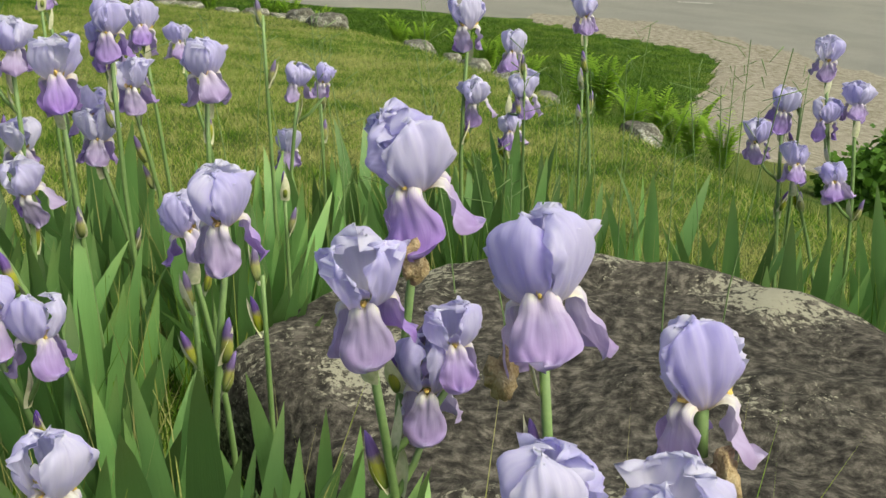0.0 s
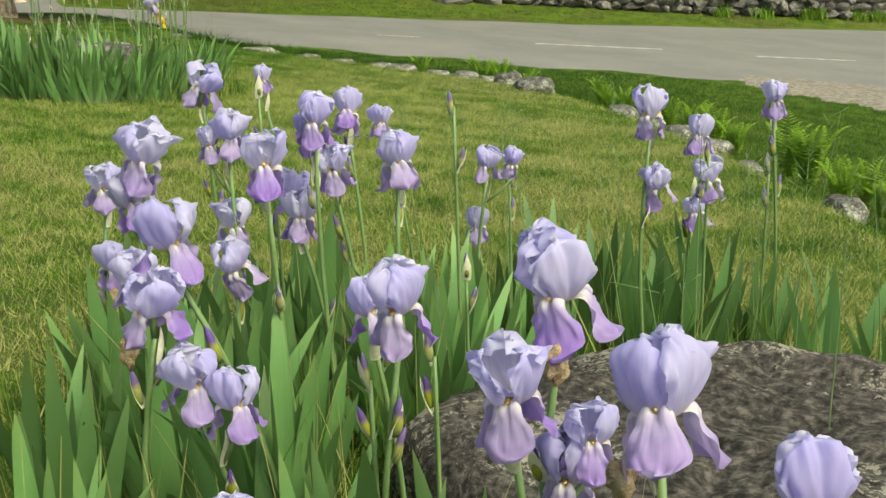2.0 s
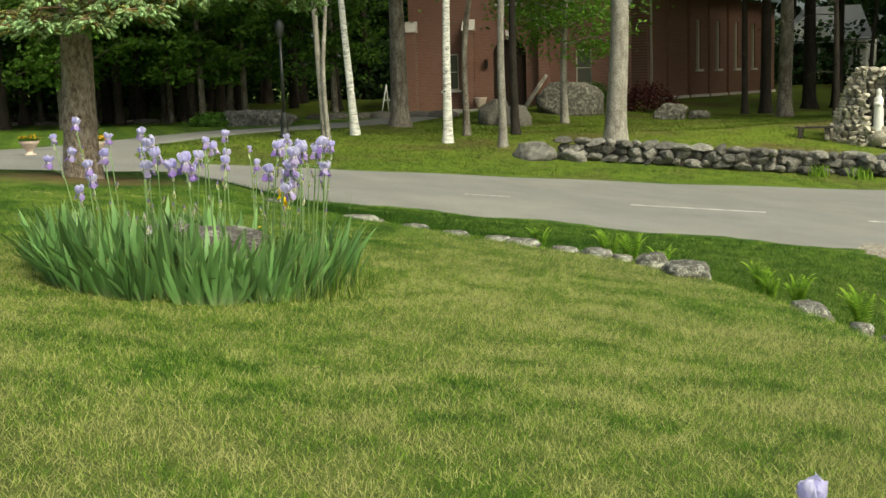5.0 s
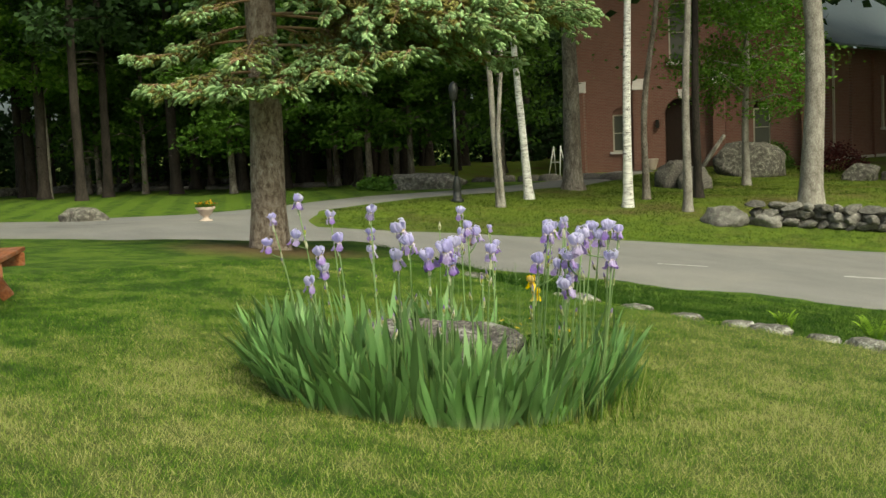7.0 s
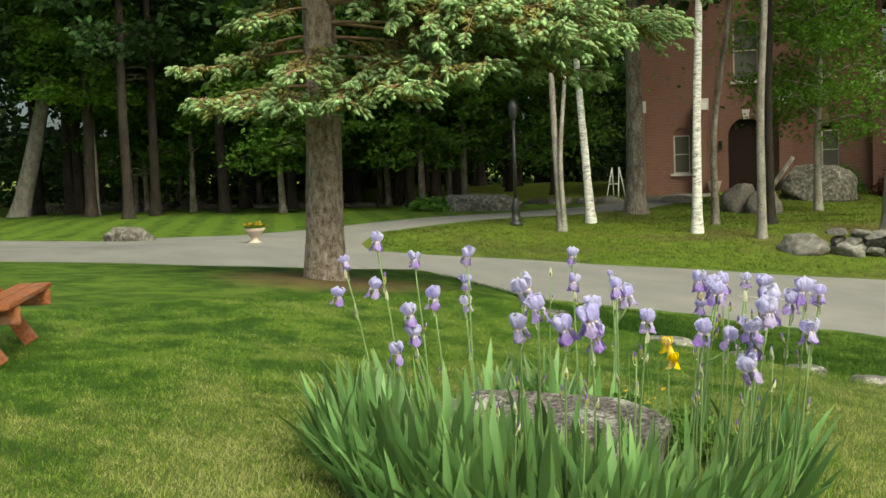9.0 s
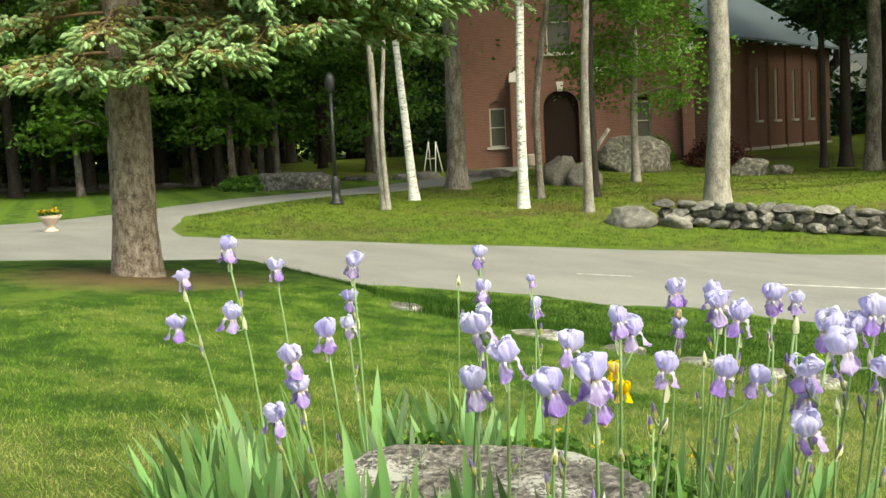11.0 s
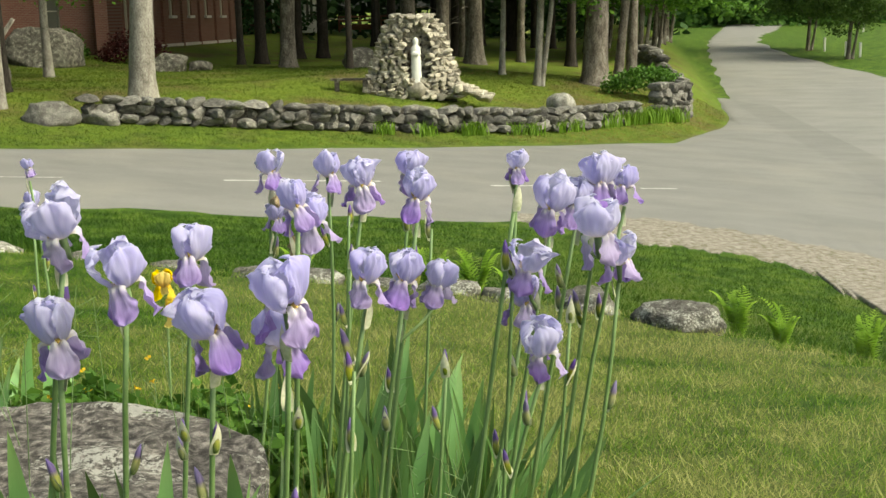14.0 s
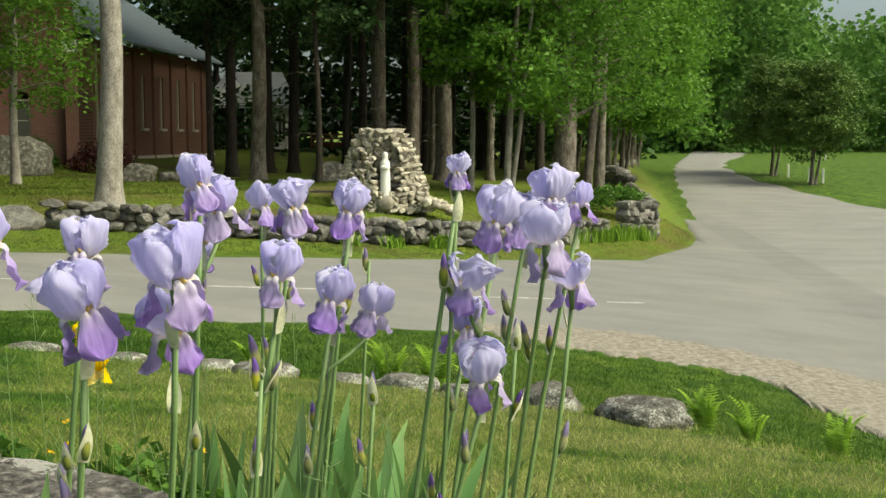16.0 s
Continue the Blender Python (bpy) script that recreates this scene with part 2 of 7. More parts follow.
# Near-black bark: shade of the wood put into the colour; suits dark trunks too.
M_DARKBARK = plain("dark bark with painted shade", [(0.35, (0.012, 0.010, 0.008)), (0.6, (0.055, 0.045, 0.038))], 4, 0.95, 0.04, (1, 1, 0.3), random_tint=0.4)
M_BIRCH = plain("white birch bark", [(0.41, (0.06, 0.054, 0.048)), (0.455, (0.46, 0.44, 0.41)), (0.56, (0.74, 0.73, 0.70))], 3, 0.8, 0.01, (1.6, 1.6, 6.0))
M_WHITE = plain("white paint", [(0.3, (0.68, 0.67, 0.64)), (0.7, (0.82, 0.81, 0.79))], 4, 0.6)
M_DARK = plain("dark opening", [(0.3, (0.012, 0.010, 0.009)), (0.7, (0.03, 0.025, 0.02))], 3, 0.7)
M_STEM = plain("iris stem", [(0.3, (0.11, 0.19, 0.06)), (0.7, (0.19, 0.28, 0.11))], 20, 0.5)
M_STAND = petal_material("standard petal", [(0.0, (0.70, 0.60, 0.36)), (0.12, (0.68, 0.62, 0.74)), (0.30, (0.61, 0.57, 0.85)), (0.7, (0.65, 0.62, 0.89)), (0.95, (0.76, 0.745, 0.93))], (0.47, 0.42, 0.80), 0.55)
M_FALL = petal_material("fall petal", [(0.0, (0.72, 0.55, 0.22)), (0.10, (0.80, 0.72, 0.56)), (0.21, (0.80, 0.77, 0.78)), (0.29, (0.60, 0.51, 0.78)), (0.46, (0.46, 0.36, 0.71)), (0.82, (0.39, 0.27, 0.63)), (1.0, (0.52, 0.44, 0.76))], (0.30, 0.18, 0.54))
M_SPRUCE = leafy("blue spruce needles", (0.17, 0.225, 0.06), (0.42, 0.60, 0.30), 2.2, 0.35, 0.85)
M_OLDNEEDLE = leafy("browned spruce needles", (0.16, 0.11, 0.03), (0.33, 0.34, 0.11), 3.0, 0.25, 0.85)
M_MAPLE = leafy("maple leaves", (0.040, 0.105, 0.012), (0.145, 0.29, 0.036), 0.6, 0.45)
# Needle green pulled near black, so shade inside the wood is in the colour.
M_PINE = leafy("pine needles with painted shade", (0.010, 0.027, 0.007), (0.038, 0.080, 0.022), 0.6, 0.15, 0.8)
# Darker copy of the maple leaves, the wood edge's shade put into its colour.
M_SHADELEAF = leafy("maple leaves darkened for shade", (0.026, 0.066, 0.008), (0.105, 0.21, 0.026), 0.6, 0.45)
M_MIDLEAF = leafy("young maple leaves", (0.045, 0.11, 0.012), (0.14, 0.27, 0.03), 0.6, 0.45)
M_HILL = leafy("hillside leaves", (0.050, 0.125, 0.024), (0.155, 0.29, 0.062), 0.25, 0.45)


# ---- helpers of this scene ----
def mesh_from(name, verts, faces, uvs=None, smooth_faces=True):
    me = bpy.data.meshes.new(name)
    me.from_pydata([tuple(v) for v in verts], [], faces)
    if uvs is not None:
        lay = me.uv_layers.new(name="UVMap")
        flat = np.array([uvs[i] for f in faces for i in f], dtype=np.float32).ravel()
        lay.data.foreach_set("uv", flat)
    if smooth_faces:
        me.polygons.foreach_set("use_smooth", [True] * len(me.polygons))
    me.update()
    return me


def put(name, data, mat=None, parent=None, label="", m=None):
    """Links a mesh (or a bmesh) as one object, under a thing or part where one is given."""
    if isinstance(data, bmesh.types.BMesh):
        me = bpy.data.meshes.new(name)
        data.to_mesh(me)
        data.free()
        data = me
    if mat is not None and not data.materials:
        data.materials.append(mat)
    ob = new(name, data)
    if m is not None:
        ob.matrix_basis = m
    if parent is not None:
        ob.parent = parent
    if label:
        ob["label"] = label
    return ob


def thing(name, m, label, category, group="", kind=""):
    ob = new(name)
    ob.empty_display_size = 0.1
    ob.matrix_basis = m
    return tagged(ob, label, category, group, kind)


def ground_z(x, y):
    return float(height(np.float64(x), np.float64(y)))


def tube(path, radii, sides=10, wobble=0.0, seed=0, caps=True):
    """A round limb along a path: verts, faces and uvs."""
    rng = np.random.default_rng(seed)
    path = [Vector(p) for p in path]
    verts, faces, uvs = [], [], []
    n = len(path)
    for i, p in enumerate(path):
        d = (path[min(i + 1, n - 1)] - path[max(i - 1, 0)]).normalized()
        a = d.orthogonal().normalized() if i == 0 else (prev - d * prev.dot(d)).normalized()
        prev = a
        b = d.cross(a)
        for k in range(sides):
            th = 2 * math.pi * k / sides
            r = radii[i] * (1 + wobble * rng.uniform(-1, 1))
            verts.append(p + (a * math.cos(th) + b * math.sin(th)) * r)
            uvs.append((i / max(n - 1, 1), k / sides))
    for i in range(n - 1):
        for k in range(sides):
            k2 = (k + 1) % sides
            faces.append((i * sides + k, i * sides + k2, (i + 1) * sides + k2, (i + 1) * sides + k))
    if caps:
        faces.append(tuple(reversed(range(sides))))
        faces.append(tuple((n - 1) * sides + k for k in range(sides)))
    return verts, faces, uvs


def join(pieces):
    verts, faces = [], []
    for v, f in pieces:
        o = len(verts)
        verts += list(v)
        faces += [tuple(i + o for i in q) for q in f]
    return verts, faces


def box(size, at=(0, 0, 0), bevel=0.0, turn=0.0):
    bm = bmesh.new()
    bmesh.ops.create_cube(bm, size=1, matrix=Matrix.Translation(at) @ Matrix.Rotation(turn, 4, "Z") @ Matrix.Diagonal((*size, 1)))
    if bevel:
        bmesh.ops.bevel(bm, geom=bm.edges[:], offset=bevel, segments=2, affect="EDGES")
    return bm


def boulder(size, seed, rough=0.25, detail=3, flat=0.0, cut=(0.62, 0.9), planes_n=9, extra=()):
    """A weathered stone: a sphere beaten flat on random planes and roughened."""
    rng = np.random.default_rng(seed)
    bm = bmesh.new()
    bmesh.ops.create_icosphere(bm, subdivisions=detail, radius=1.0)
    planes = [(Vector(rng.normal(size=3)).normalized(), rng.uniform(*cut)) for _ in range(planes_n)]
    planes += [(Vector(p).normalized(), d) for p, d in extra]
    if flat:
        planes.append((Vector((0, 0, 1)), flat))
    off = Vector(rng.uniform(-50, 50, 3))
    for v in bm.verts:
        p = v.co.copy()
        for nrm, d in planes:
            s = p.dot(nrm)
            if s > d:
                p -= nrm * (s - d) * 0.85
        p *= 1 + rough * noise.fractal(p * 1.6 + off, 0.9, 2.1, 4) * 0.6
        v.co = Vector((p.x * size[0], p.y * size[1], p.z * size[2]))
    for f in bm.faces:
        f.smooth = True
    return bm


def scatter_leaves(centres, count, spread, size, seed, droop=0.3, narrow=0.5):
    """Many small folded leaves round the given centres: verts and faces for one mesh."""
    rng = np.random.default_rng(seed)
    c = np.repeat(np.asarray(centres, float), count, axis=0)
    n = len(c)
    p = c + rng.normal(size=(n, 3)) * np.asarray(spread) * 0.5
    d = rng.normal(size=(n, 3))
    d[:, 2] = d[:, 2] * 0.5 - droop
    d /= np.linalg.norm(d, axis=1)[:, None]
    s = np.cross(d, rng.normal(size=(n, 3)))
    s /= np.linalg.norm(s, axis=1)[:, None]
    L = size * rng.uniform(0.6, 1.3, (n, 1))
    v = np.stack([p, p + d * L * 0.45 + s * L * narrow * 0.5, p + d * L, p + d * L * 0.45 - s * L * narrow * 0.5], 1).reshape(-1, 3)
    return v, np.arange(4 * n).reshape(-1, 4)


def big_mesh(name, verts, quads):
    me = bpy.data.meshes.new(name)
    verts, quads = np.asarray(verts, np.float32), np.asarray(quads, np.int32)
    k = quads.shape[1]
    me.vertices.add(len(verts))
    me.vertices.foreach_set("co", verts.ravel())
    me.loops.add(quads.size)
    me.loops.foreach_set("vertex_index", quads.ravel())
    me.polygons.add(len(quads))
    me.polygons.foreach_set("loop_start", np.arange(len(quads), dtype=np.int32) * k)
    me.update(calc_edges=True)
    return me


# ---- the lie of the land ----
LIP_X = (-26, -19, -16, -11, -9, -7, -5, -3.5, -2.5, -1.2, 0, 0.9, 1.8, 2.8, 4, 7)
LIP_Y = (11.5, 16.5, 15.5, 12.9, 12.8, 12.5, 12.2, 11.6, 10.5, 9.2, 7.7, 6.4, 5.2, 3.8, 2.1, -3)
NEAR_X = (-40, -26, -24.3, -19.4, -16.4, -14, -11.2, -9, -6.5, -4, -2, 0.5, 3, 9)
NEAR_Y = (9, 12.5, 15, 18.5, 20, 20.8, 21.4, 22.1, 22.8, 23.3, 22.6, 21.4, 19.5, 15)
FAR_X = (-60, -35, -25, -21.7, -17.8, -12, -6.6, -1.2, -0.2, 0.9, 1.8, 4.3, 9)
FAR_Y = (14, 20, 22, 24, 26.5, 30.3, 34.6, 39.5, 42.5, 45.5, 50, 90, 160)


def smooth(a, b, v):
    t = np.clip((v - a) / (b - a), 0, 1)
    return t * t * (3 - 2 * t)


def lip_of(x):
    return np.interp(x, LIP_X, LIP_Y)


def height(x, y):
    """The ground's height: lawn, rock-held lip, dip, road and the wood's floor."""
    lawn = -0.11 * (0.5 * (x + 4.4) + 0.86 * (y - 5.8))
    rim = 0.18 * smooth(-8, -14, x) - 0.075 * np.clip(-16.5 - x, 0, 16)
    lawn = lawn + rim
    lawn = np.where(lawn > 0.25, 0.25 + 0.35 * (lawn - 0.25), lawn)
    road = -1.62 - 0.085 * (np.clip(x, -27, 3) + 10.7)
    lip, near, far = lip_of(x), np.interp(x, NEAR_X, NEAR_Y), np.interp(x, FAR_X, FAR_Y)
    held = 0.65 * smooth(-10, -6, x)
    edge = -0.11 * (0.5 * (x + 4.4) + 0.86 * (lip - 5.8)) + rim - 0.3 * held
    u = np.clip((y - lip) / np.maximum(near - lip, 1), 0, 1)
    bank = edge + (road - edge) * (u * (2 - u) * 0.75 + 0.25 * smooth(0, 1, u))
    z = np.where(y < lip, lawn, bank)
    z = np.where(y < lip, z - (0.3 * held) * smooth(-0.35, 0.0, y - lip), z)
    z = np.where(y > near, road, z)
    past = np.clip(y - far, 0, None)
    z = z + np.where(y > near, (0.02 + 0.06 * smooth(-26, -13, x)) * np.minimum(past, 10 + 4 * smooth(-16, -11, x)) * smooth(3.5, 0.5, x), 0)
    z = z + 0.5 * smooth(42, 60, y) * smooth(-18, -27, x)
    return z + 2.2 * smooth(48, 105, y) * smooth(-6, 1, x) + 3.0 * smooth(110, 300, y)


# ---- ground ----
def spaced(lo, hi, centre, fine, n):
    """Grid lines, close together at the centre and wide apart far off."""
    t = np.linspace(-1, 1, n)
    s = np.sinh(t * 5.2) / np.sinh(5.2)
    lin = t * fine
    a = np.where(t < 0, centre + lin + (-s) * (lo - centre + fine), centre + lin + s * (hi - centre - fine))
    return np.sort(a)


def sheet(name, xs, ys, fn):
    X, Y = np.meshgrid(xs, ys, indexing="ij")
    V = np.stack([X, Y, fn(X, Y)], -1).reshape(-1, 3)
    n, m = len(xs), len(ys)
    i = np.arange((n - 1) * m).reshape(n - 1, m)[:, :-1].ravel()
    Q = np.stack([i, i + m, i + m + 1, i + 1], 1)
    me = big_mesh(name, V, Q)
    me.polygons.foreach_set("use_smooth", [True] * len(me.polygons))
    return me


def bumpy(X, Y):
    return height(X, Y) + 0.02 * np.sin(X * 1.3 + np.sin(Y * 0.9)) * np.sin(Y * 1.1 + 0.7 * np.sin(X))


ground = put("ground", sheet("ground", spaced(-600, 600, -6, 12, 330), spaced(-200, 900, 9, 13, 330), bumpy), M_LAWN)
tagged(ground, "sloping mown lawn running down to a road and woods", "ground", kind="structure")


def strip(name, xs, low, high, rows, lift, mat):
    """A road surface between two edge curves y = low(x), high(x), laid on the ground."""
    V, Q = [], []
    for i, x in enumerate(xs):
        a, b = low(x), high(x)
        for j in range(rows + 1):
            u = j / rows
            y = a + (b - a) * u
            V.append((x, y, ground_z(x, y) + lift - 0.12 * (abs(2 * u - 1) ** 7)))
    for i in range(len(xs) - 1):
        for j in range(rows):
            k = i * (rows + 1) + j
            Q.append((k, k + rows + 1, k + rows + 2, k + 1))
    return put(name, mesh_from(name, V, Q), mat)


near_edge = lambda x: float(np.interp(x, NEAR_X, NEAR_Y)) + (0.7 + 0.12 * math.sin(x * 9 + 2) + 0.1 * math.sin(x * 4.1) + 0.06 * math.sin(x * 23)) * float(smooth(-5.2, -3.0, x)) + 0.12 * math.sin(x * 2.1) + 0.05 * math.sin(x * 7)
far_edge = lambda x: float(np.interp(x, FAR_X, FAR_Y)) + 0.08 * math.sin(x * 1.7)
road = strip("road", np.concatenate([np.linspace(-58, -6, 150), np.linspace(-5.8, 4.4, 170)]), near_edge, lambda x: min(far_edge(x), 60), 30, 0.085, M_ROAD)
tagged(road, "pale worn asphalt road with a faded white line", "road", kind="structure")


def lane(name, ys, left, right, rows, lift, mat):
    """A lane that runs away from the viewer between two edge curves x = left(y), right(y)."""
    V, Q = [], []
    for y in ys:
        a, b = left(y), right(y)
        for j in range(rows + 1):
            u = j / rows
            x = a + (b - a) * u
            V.append((x, y, ground_z(x, y) + lift - 0.08 * (abs(2 * u - 1) ** 12)))
    for i in range(len(ys) - 1):
        for j in range(rows):
            k = i * (rows + 1) + j
            Q.append((k, k + 1, k + rows + 2, k + rows + 1))
    return put(name, mesh_from(name, V, Q), mat)


LANE_Y = (20, 30, 38, 42.5, 46, 50, 58, 64.5, 71.6, 82, 92, 105, 125, 150)
LANE_L = (3.2, 2.0, 0.4, 0.6, 1.4, 2.2, 2.9, 3.3, 3.8, 4.6, 5.6, 7.5, 10.4, 14)
LANE_R = (60, 48, 38, 32, 28, 24, 17, 13.3, 11.6, 9.6, 9.4, 11.5, 16, 21)
far_lane = lane("side_road", np.linspace(20, 150, 240), lambda y: float(np.interp(y, LANE_Y, LANE_L)) + 0.1 * math.sin(y * 1.3), lambda y: float(np.interp(y, LANE_Y, LANE_R)) + 0.2 * math.sin(y), 24, 0.07, M_LANE)
tagged(far_lane, "dusty pale side road running off between trees", "road", kind="structure")
verge_low = lambda x: float(np.interp(x, (-5.2, -4.6, -3.85, -2.5, -0.9, -0.45, -0.1, 0.25, 0.9, 1.5, 3, 6, 12, 30), (23.2, 22.8, 22.5, 22.0, 21.5, 19.8, 16.5, 12.5, 9.4, 8.3, 7.2, 4.5, 0, -8))) + 0.15 * math.sin(x * 7) + 0.12 * math.sin(x * 17) + 0.07 * math.sin(x * 41) + (0.4 * math.sin(x * 31) + 0.22 * math.sin(x * 57 + 1)) * float(smooth(-0.75, -0.45, x) * smooth(0.9, 0.4, x))
verge = strip("dirt_verge", np.concatenate([np.linspace(-5.2, -0.8, 90), np.linspace(-0.78, 1.0, 150), np.linspace(1.05, 2, 20), np.linspace(2.2, 30, 60)]), verge_low, lambda x: max(near_edge(min(x, 9)), verge_low(x)) + 2.2 + (8 if x > 4 else 0), 24, 0.045, M_GRAVEL)
tagged(verge, "bare sandy verge beside the road", "dirt", kind="structure")
DRIVE_Y = (20.5, 22.6, 25, 28, 30.5, 34.3, 38, 42.5, 46.5, 49)
DRIVE_L = (-36, -32.5, -31.6, -32.0, -31.9, -31.0, -31.2, -32.4, -33.2, -33.4)
DRIVE_R = (-22.0, -25.8, -28.0, -28.6, -28.2, -27.3, -27.3, -29.0, -30.6, -30.8)
drive = lane("drive", np.linspace(18.5, 49, 54), lambda y: float(np.interp(y, DRIVE_Y, DRIVE_L)), lambda y: float(np.interp(y, DRIVE_Y, DRIVE_R)), 14, 0.05, M_ROAD)
tagged(drive, "grey asphalt drive curving up to the church", "drive", kind="structure")


def road_mark(x0, y0, x1, y1, wide, mat, name, label):
    V, Q = [], []
    n = 14
    for i in range(n + 1):
        u = i / n
        x, y = x0 + (x1 - x0) * u, y0 + (y1 - y0) * u
        d = Vector((x1 - x0, y1 - y0, 0)).normalized().cross(Vector((0, 0, 1)))
        w = wide * (0.75 + 0.35 * math.sin(i * 2.3))
        for s in (-1, 1):
            q = Vector((x, y, 0)) + d * s * w / 2
            V.append((q.x, q.y, ground_z(q.x, q.y) + 0.092))
    for i in range(n):
        Q.append((2 * i, 2 * i + 2, 2 * i + 3, 2 * i + 1))
    tagged(put(name, mesh_from(name, V, Q), mat), label, "road line", kind="structure")


M_LINE = plain("faded white road paint", [(0.40, (0.29, 0.28, 0.265)), (0.5, (0.42, 0.41, 0.39)), (0.62, (0.60, 0.59, 0.56))], 3, 0.8)
M_PATCH = plain("dark tar patch", [(0.35, (0.10, 0.098, 0.095)), (0.65, (0.16, 0.155, 0.15))], 2, 0.85)
road_mark(-10.9, 24.85, -8.1, 26.3, 0.16, M_LINE, "road_line", "faded white line painted on the asphalt")
road_mark(-5.9, 26.9, -3.8, 28.0, 0.16, M_LINE, "road_line", "faded white line painted on the asphalt")
road_mark(-2.8, 28.2, -2.0, 28.6, 0.14, M_LINE, "road_line", "faded white line painted on the asphalt")
road_mark(-14.6, 23.2, -13.6, 23.7, 0.08, M_LINE, "road_line", "faded white line painted on the asphalt")
road_mark(-36, 15.5, -29.5, 17.6, 0.22, M_PATCH, "tar_seam", "dark tar seam across the asphalt")
road_mark(-31.5, 17.3, -29.8, 18.9, 0.3, M_PATCH, "tar_seam", "dark tar seam across the asphalt")


# ---- trees ----
def limb_points(rng, n, z0, z1, radius, shape, droop):
    """Limbs spiralling up a trunk: start, end and the centres of leaf sprays along each."""
    out = []
    for i in range(n):
        u = (i + rng.random()) / n
        z = z0 + (z1 - z0) * u
        a = i * 2.4 + rng.normal() * 0.3
        ln = radius * shape(u) * rng.uniform(0.7, 1.15)
        end = Vector((math.cos(a) * ln, math.sin(a) * ln, z + ln * rng.uniform(-0.05, 0.3) - droop * ln))
        out.append((Vector((0, 0, z)), end))
    return out


def tree(name, x, y, r, h, mat, label, lean=(0, 0), seed=0, crown=None, sides=12, twin=None, stubs=0, flare=0.45, group="", category="tree"):
    """A trunk that tapers with the limbs and the leaf sprays it carries. crown: material, z0, z1, radius, limbs, leaves a spray, leaf size, droop."""
    z = ground_z(x, y)
    t = thing(name, Matrix.Translation((x, y, z)), label, category, group)
    rng = np.random.default_rng(seed)

    def stem(part_name, ox, height, radius, lx, ly):
        n = 16
        path, rad = [], []
        sx, sy = rng.normal(size=2) * 0.014 * height
        for i in range(n):
            u = (i / (n - 1)) ** 1.8
            w = math.sin(u * 5 + seed) * 0.6 + math.sin(u * 9)
            path.append((ox * (1 - 0.6 * math.exp(-u * 3)) + lx * u * height + sx * w * u, ly * u * height + sy * w * u, u * height - 0.2))
            rad.append(radius * (1 - 0.62 * u) * (1.0 + 1.6 * flare * math.exp(-u * height / 0.38)))
        v, f, uv = tube(path, rad, sides, 0.05, seed)
        put(part_name, mesh_from(part_name, v, f, uv), mat, t)
        return path

    path = stem("trunk", 0, h, r, *lean)
    if twin:
        stem("trunk", twin[0], h * 0.9, r * 0.7, twin[1], 0)
    at = lambda zz: Vector((lean[0] * zz, lean[1] * zz, 0))
    if stubs:
        pcs = []
        for k in range(stubs):
            zz = rng.uniform(1.5, h * 0.6)
            a = rng.uniform(0, 6.28)
            ln = rng.uniform(0.5, 1.8)
            s = at(zz) + Vector((0, 0, zz))
            v, f, _ = tube([s, s + Vector((math.cos(a) * ln * 0.6, math.sin(a) * ln * 0.6, 0.05)), s + Vector((math.cos(a) * ln, math.sin(a) * ln, -0.15))], [0.03, 0.02, 0.006], 4, caps=False)
            pcs.append((v, f))
        tagged(put("bare_twigwork", mesh_from("bare_twigwork", *join(pcs)), mat, t), kind="stuff")
    if crown:
        cmat, z0, z1, radius, limbs, leaves, size, droop = crown
        shape = lambda u: 0.45 + 0.55 * math.sin(math.pi * (0.25 + 0.7 * u))
        centres = []
        for s, e in limb_points(rng, limbs, z0, z1, radius, shape, droop):
            o = at(s.z)
            mid = (s + e) * 0.5 + Vector((0, 0, 0.12 * radius))
            v, f, _ = tube([s + o, mid + o, e + o], [0.05 * r / 0.2 + 0.015, 0.025, 0.008], 5, caps=False)
            put("limb", mesh_from("limb", v, f), mat, t)
            for q in np.linspace(0.25, 1.0, 6):
                p = (s.lerp(mid, q * 2) if q < 0.5 else mid.lerp(e, q * 2 - 1)) + o
                for _ in range(2):
                    centres.append(tuple(p + Vector(rng.normal(size=3)) * radius * 0.11))
        V, Q = scatter_leaves(centres, leaves, (radius * 0.24, radius * 0.24, radius * 0.10), size, seed + 7)
        put("crown", big_mesh("crown", V, Q), cmat, t)
    return t


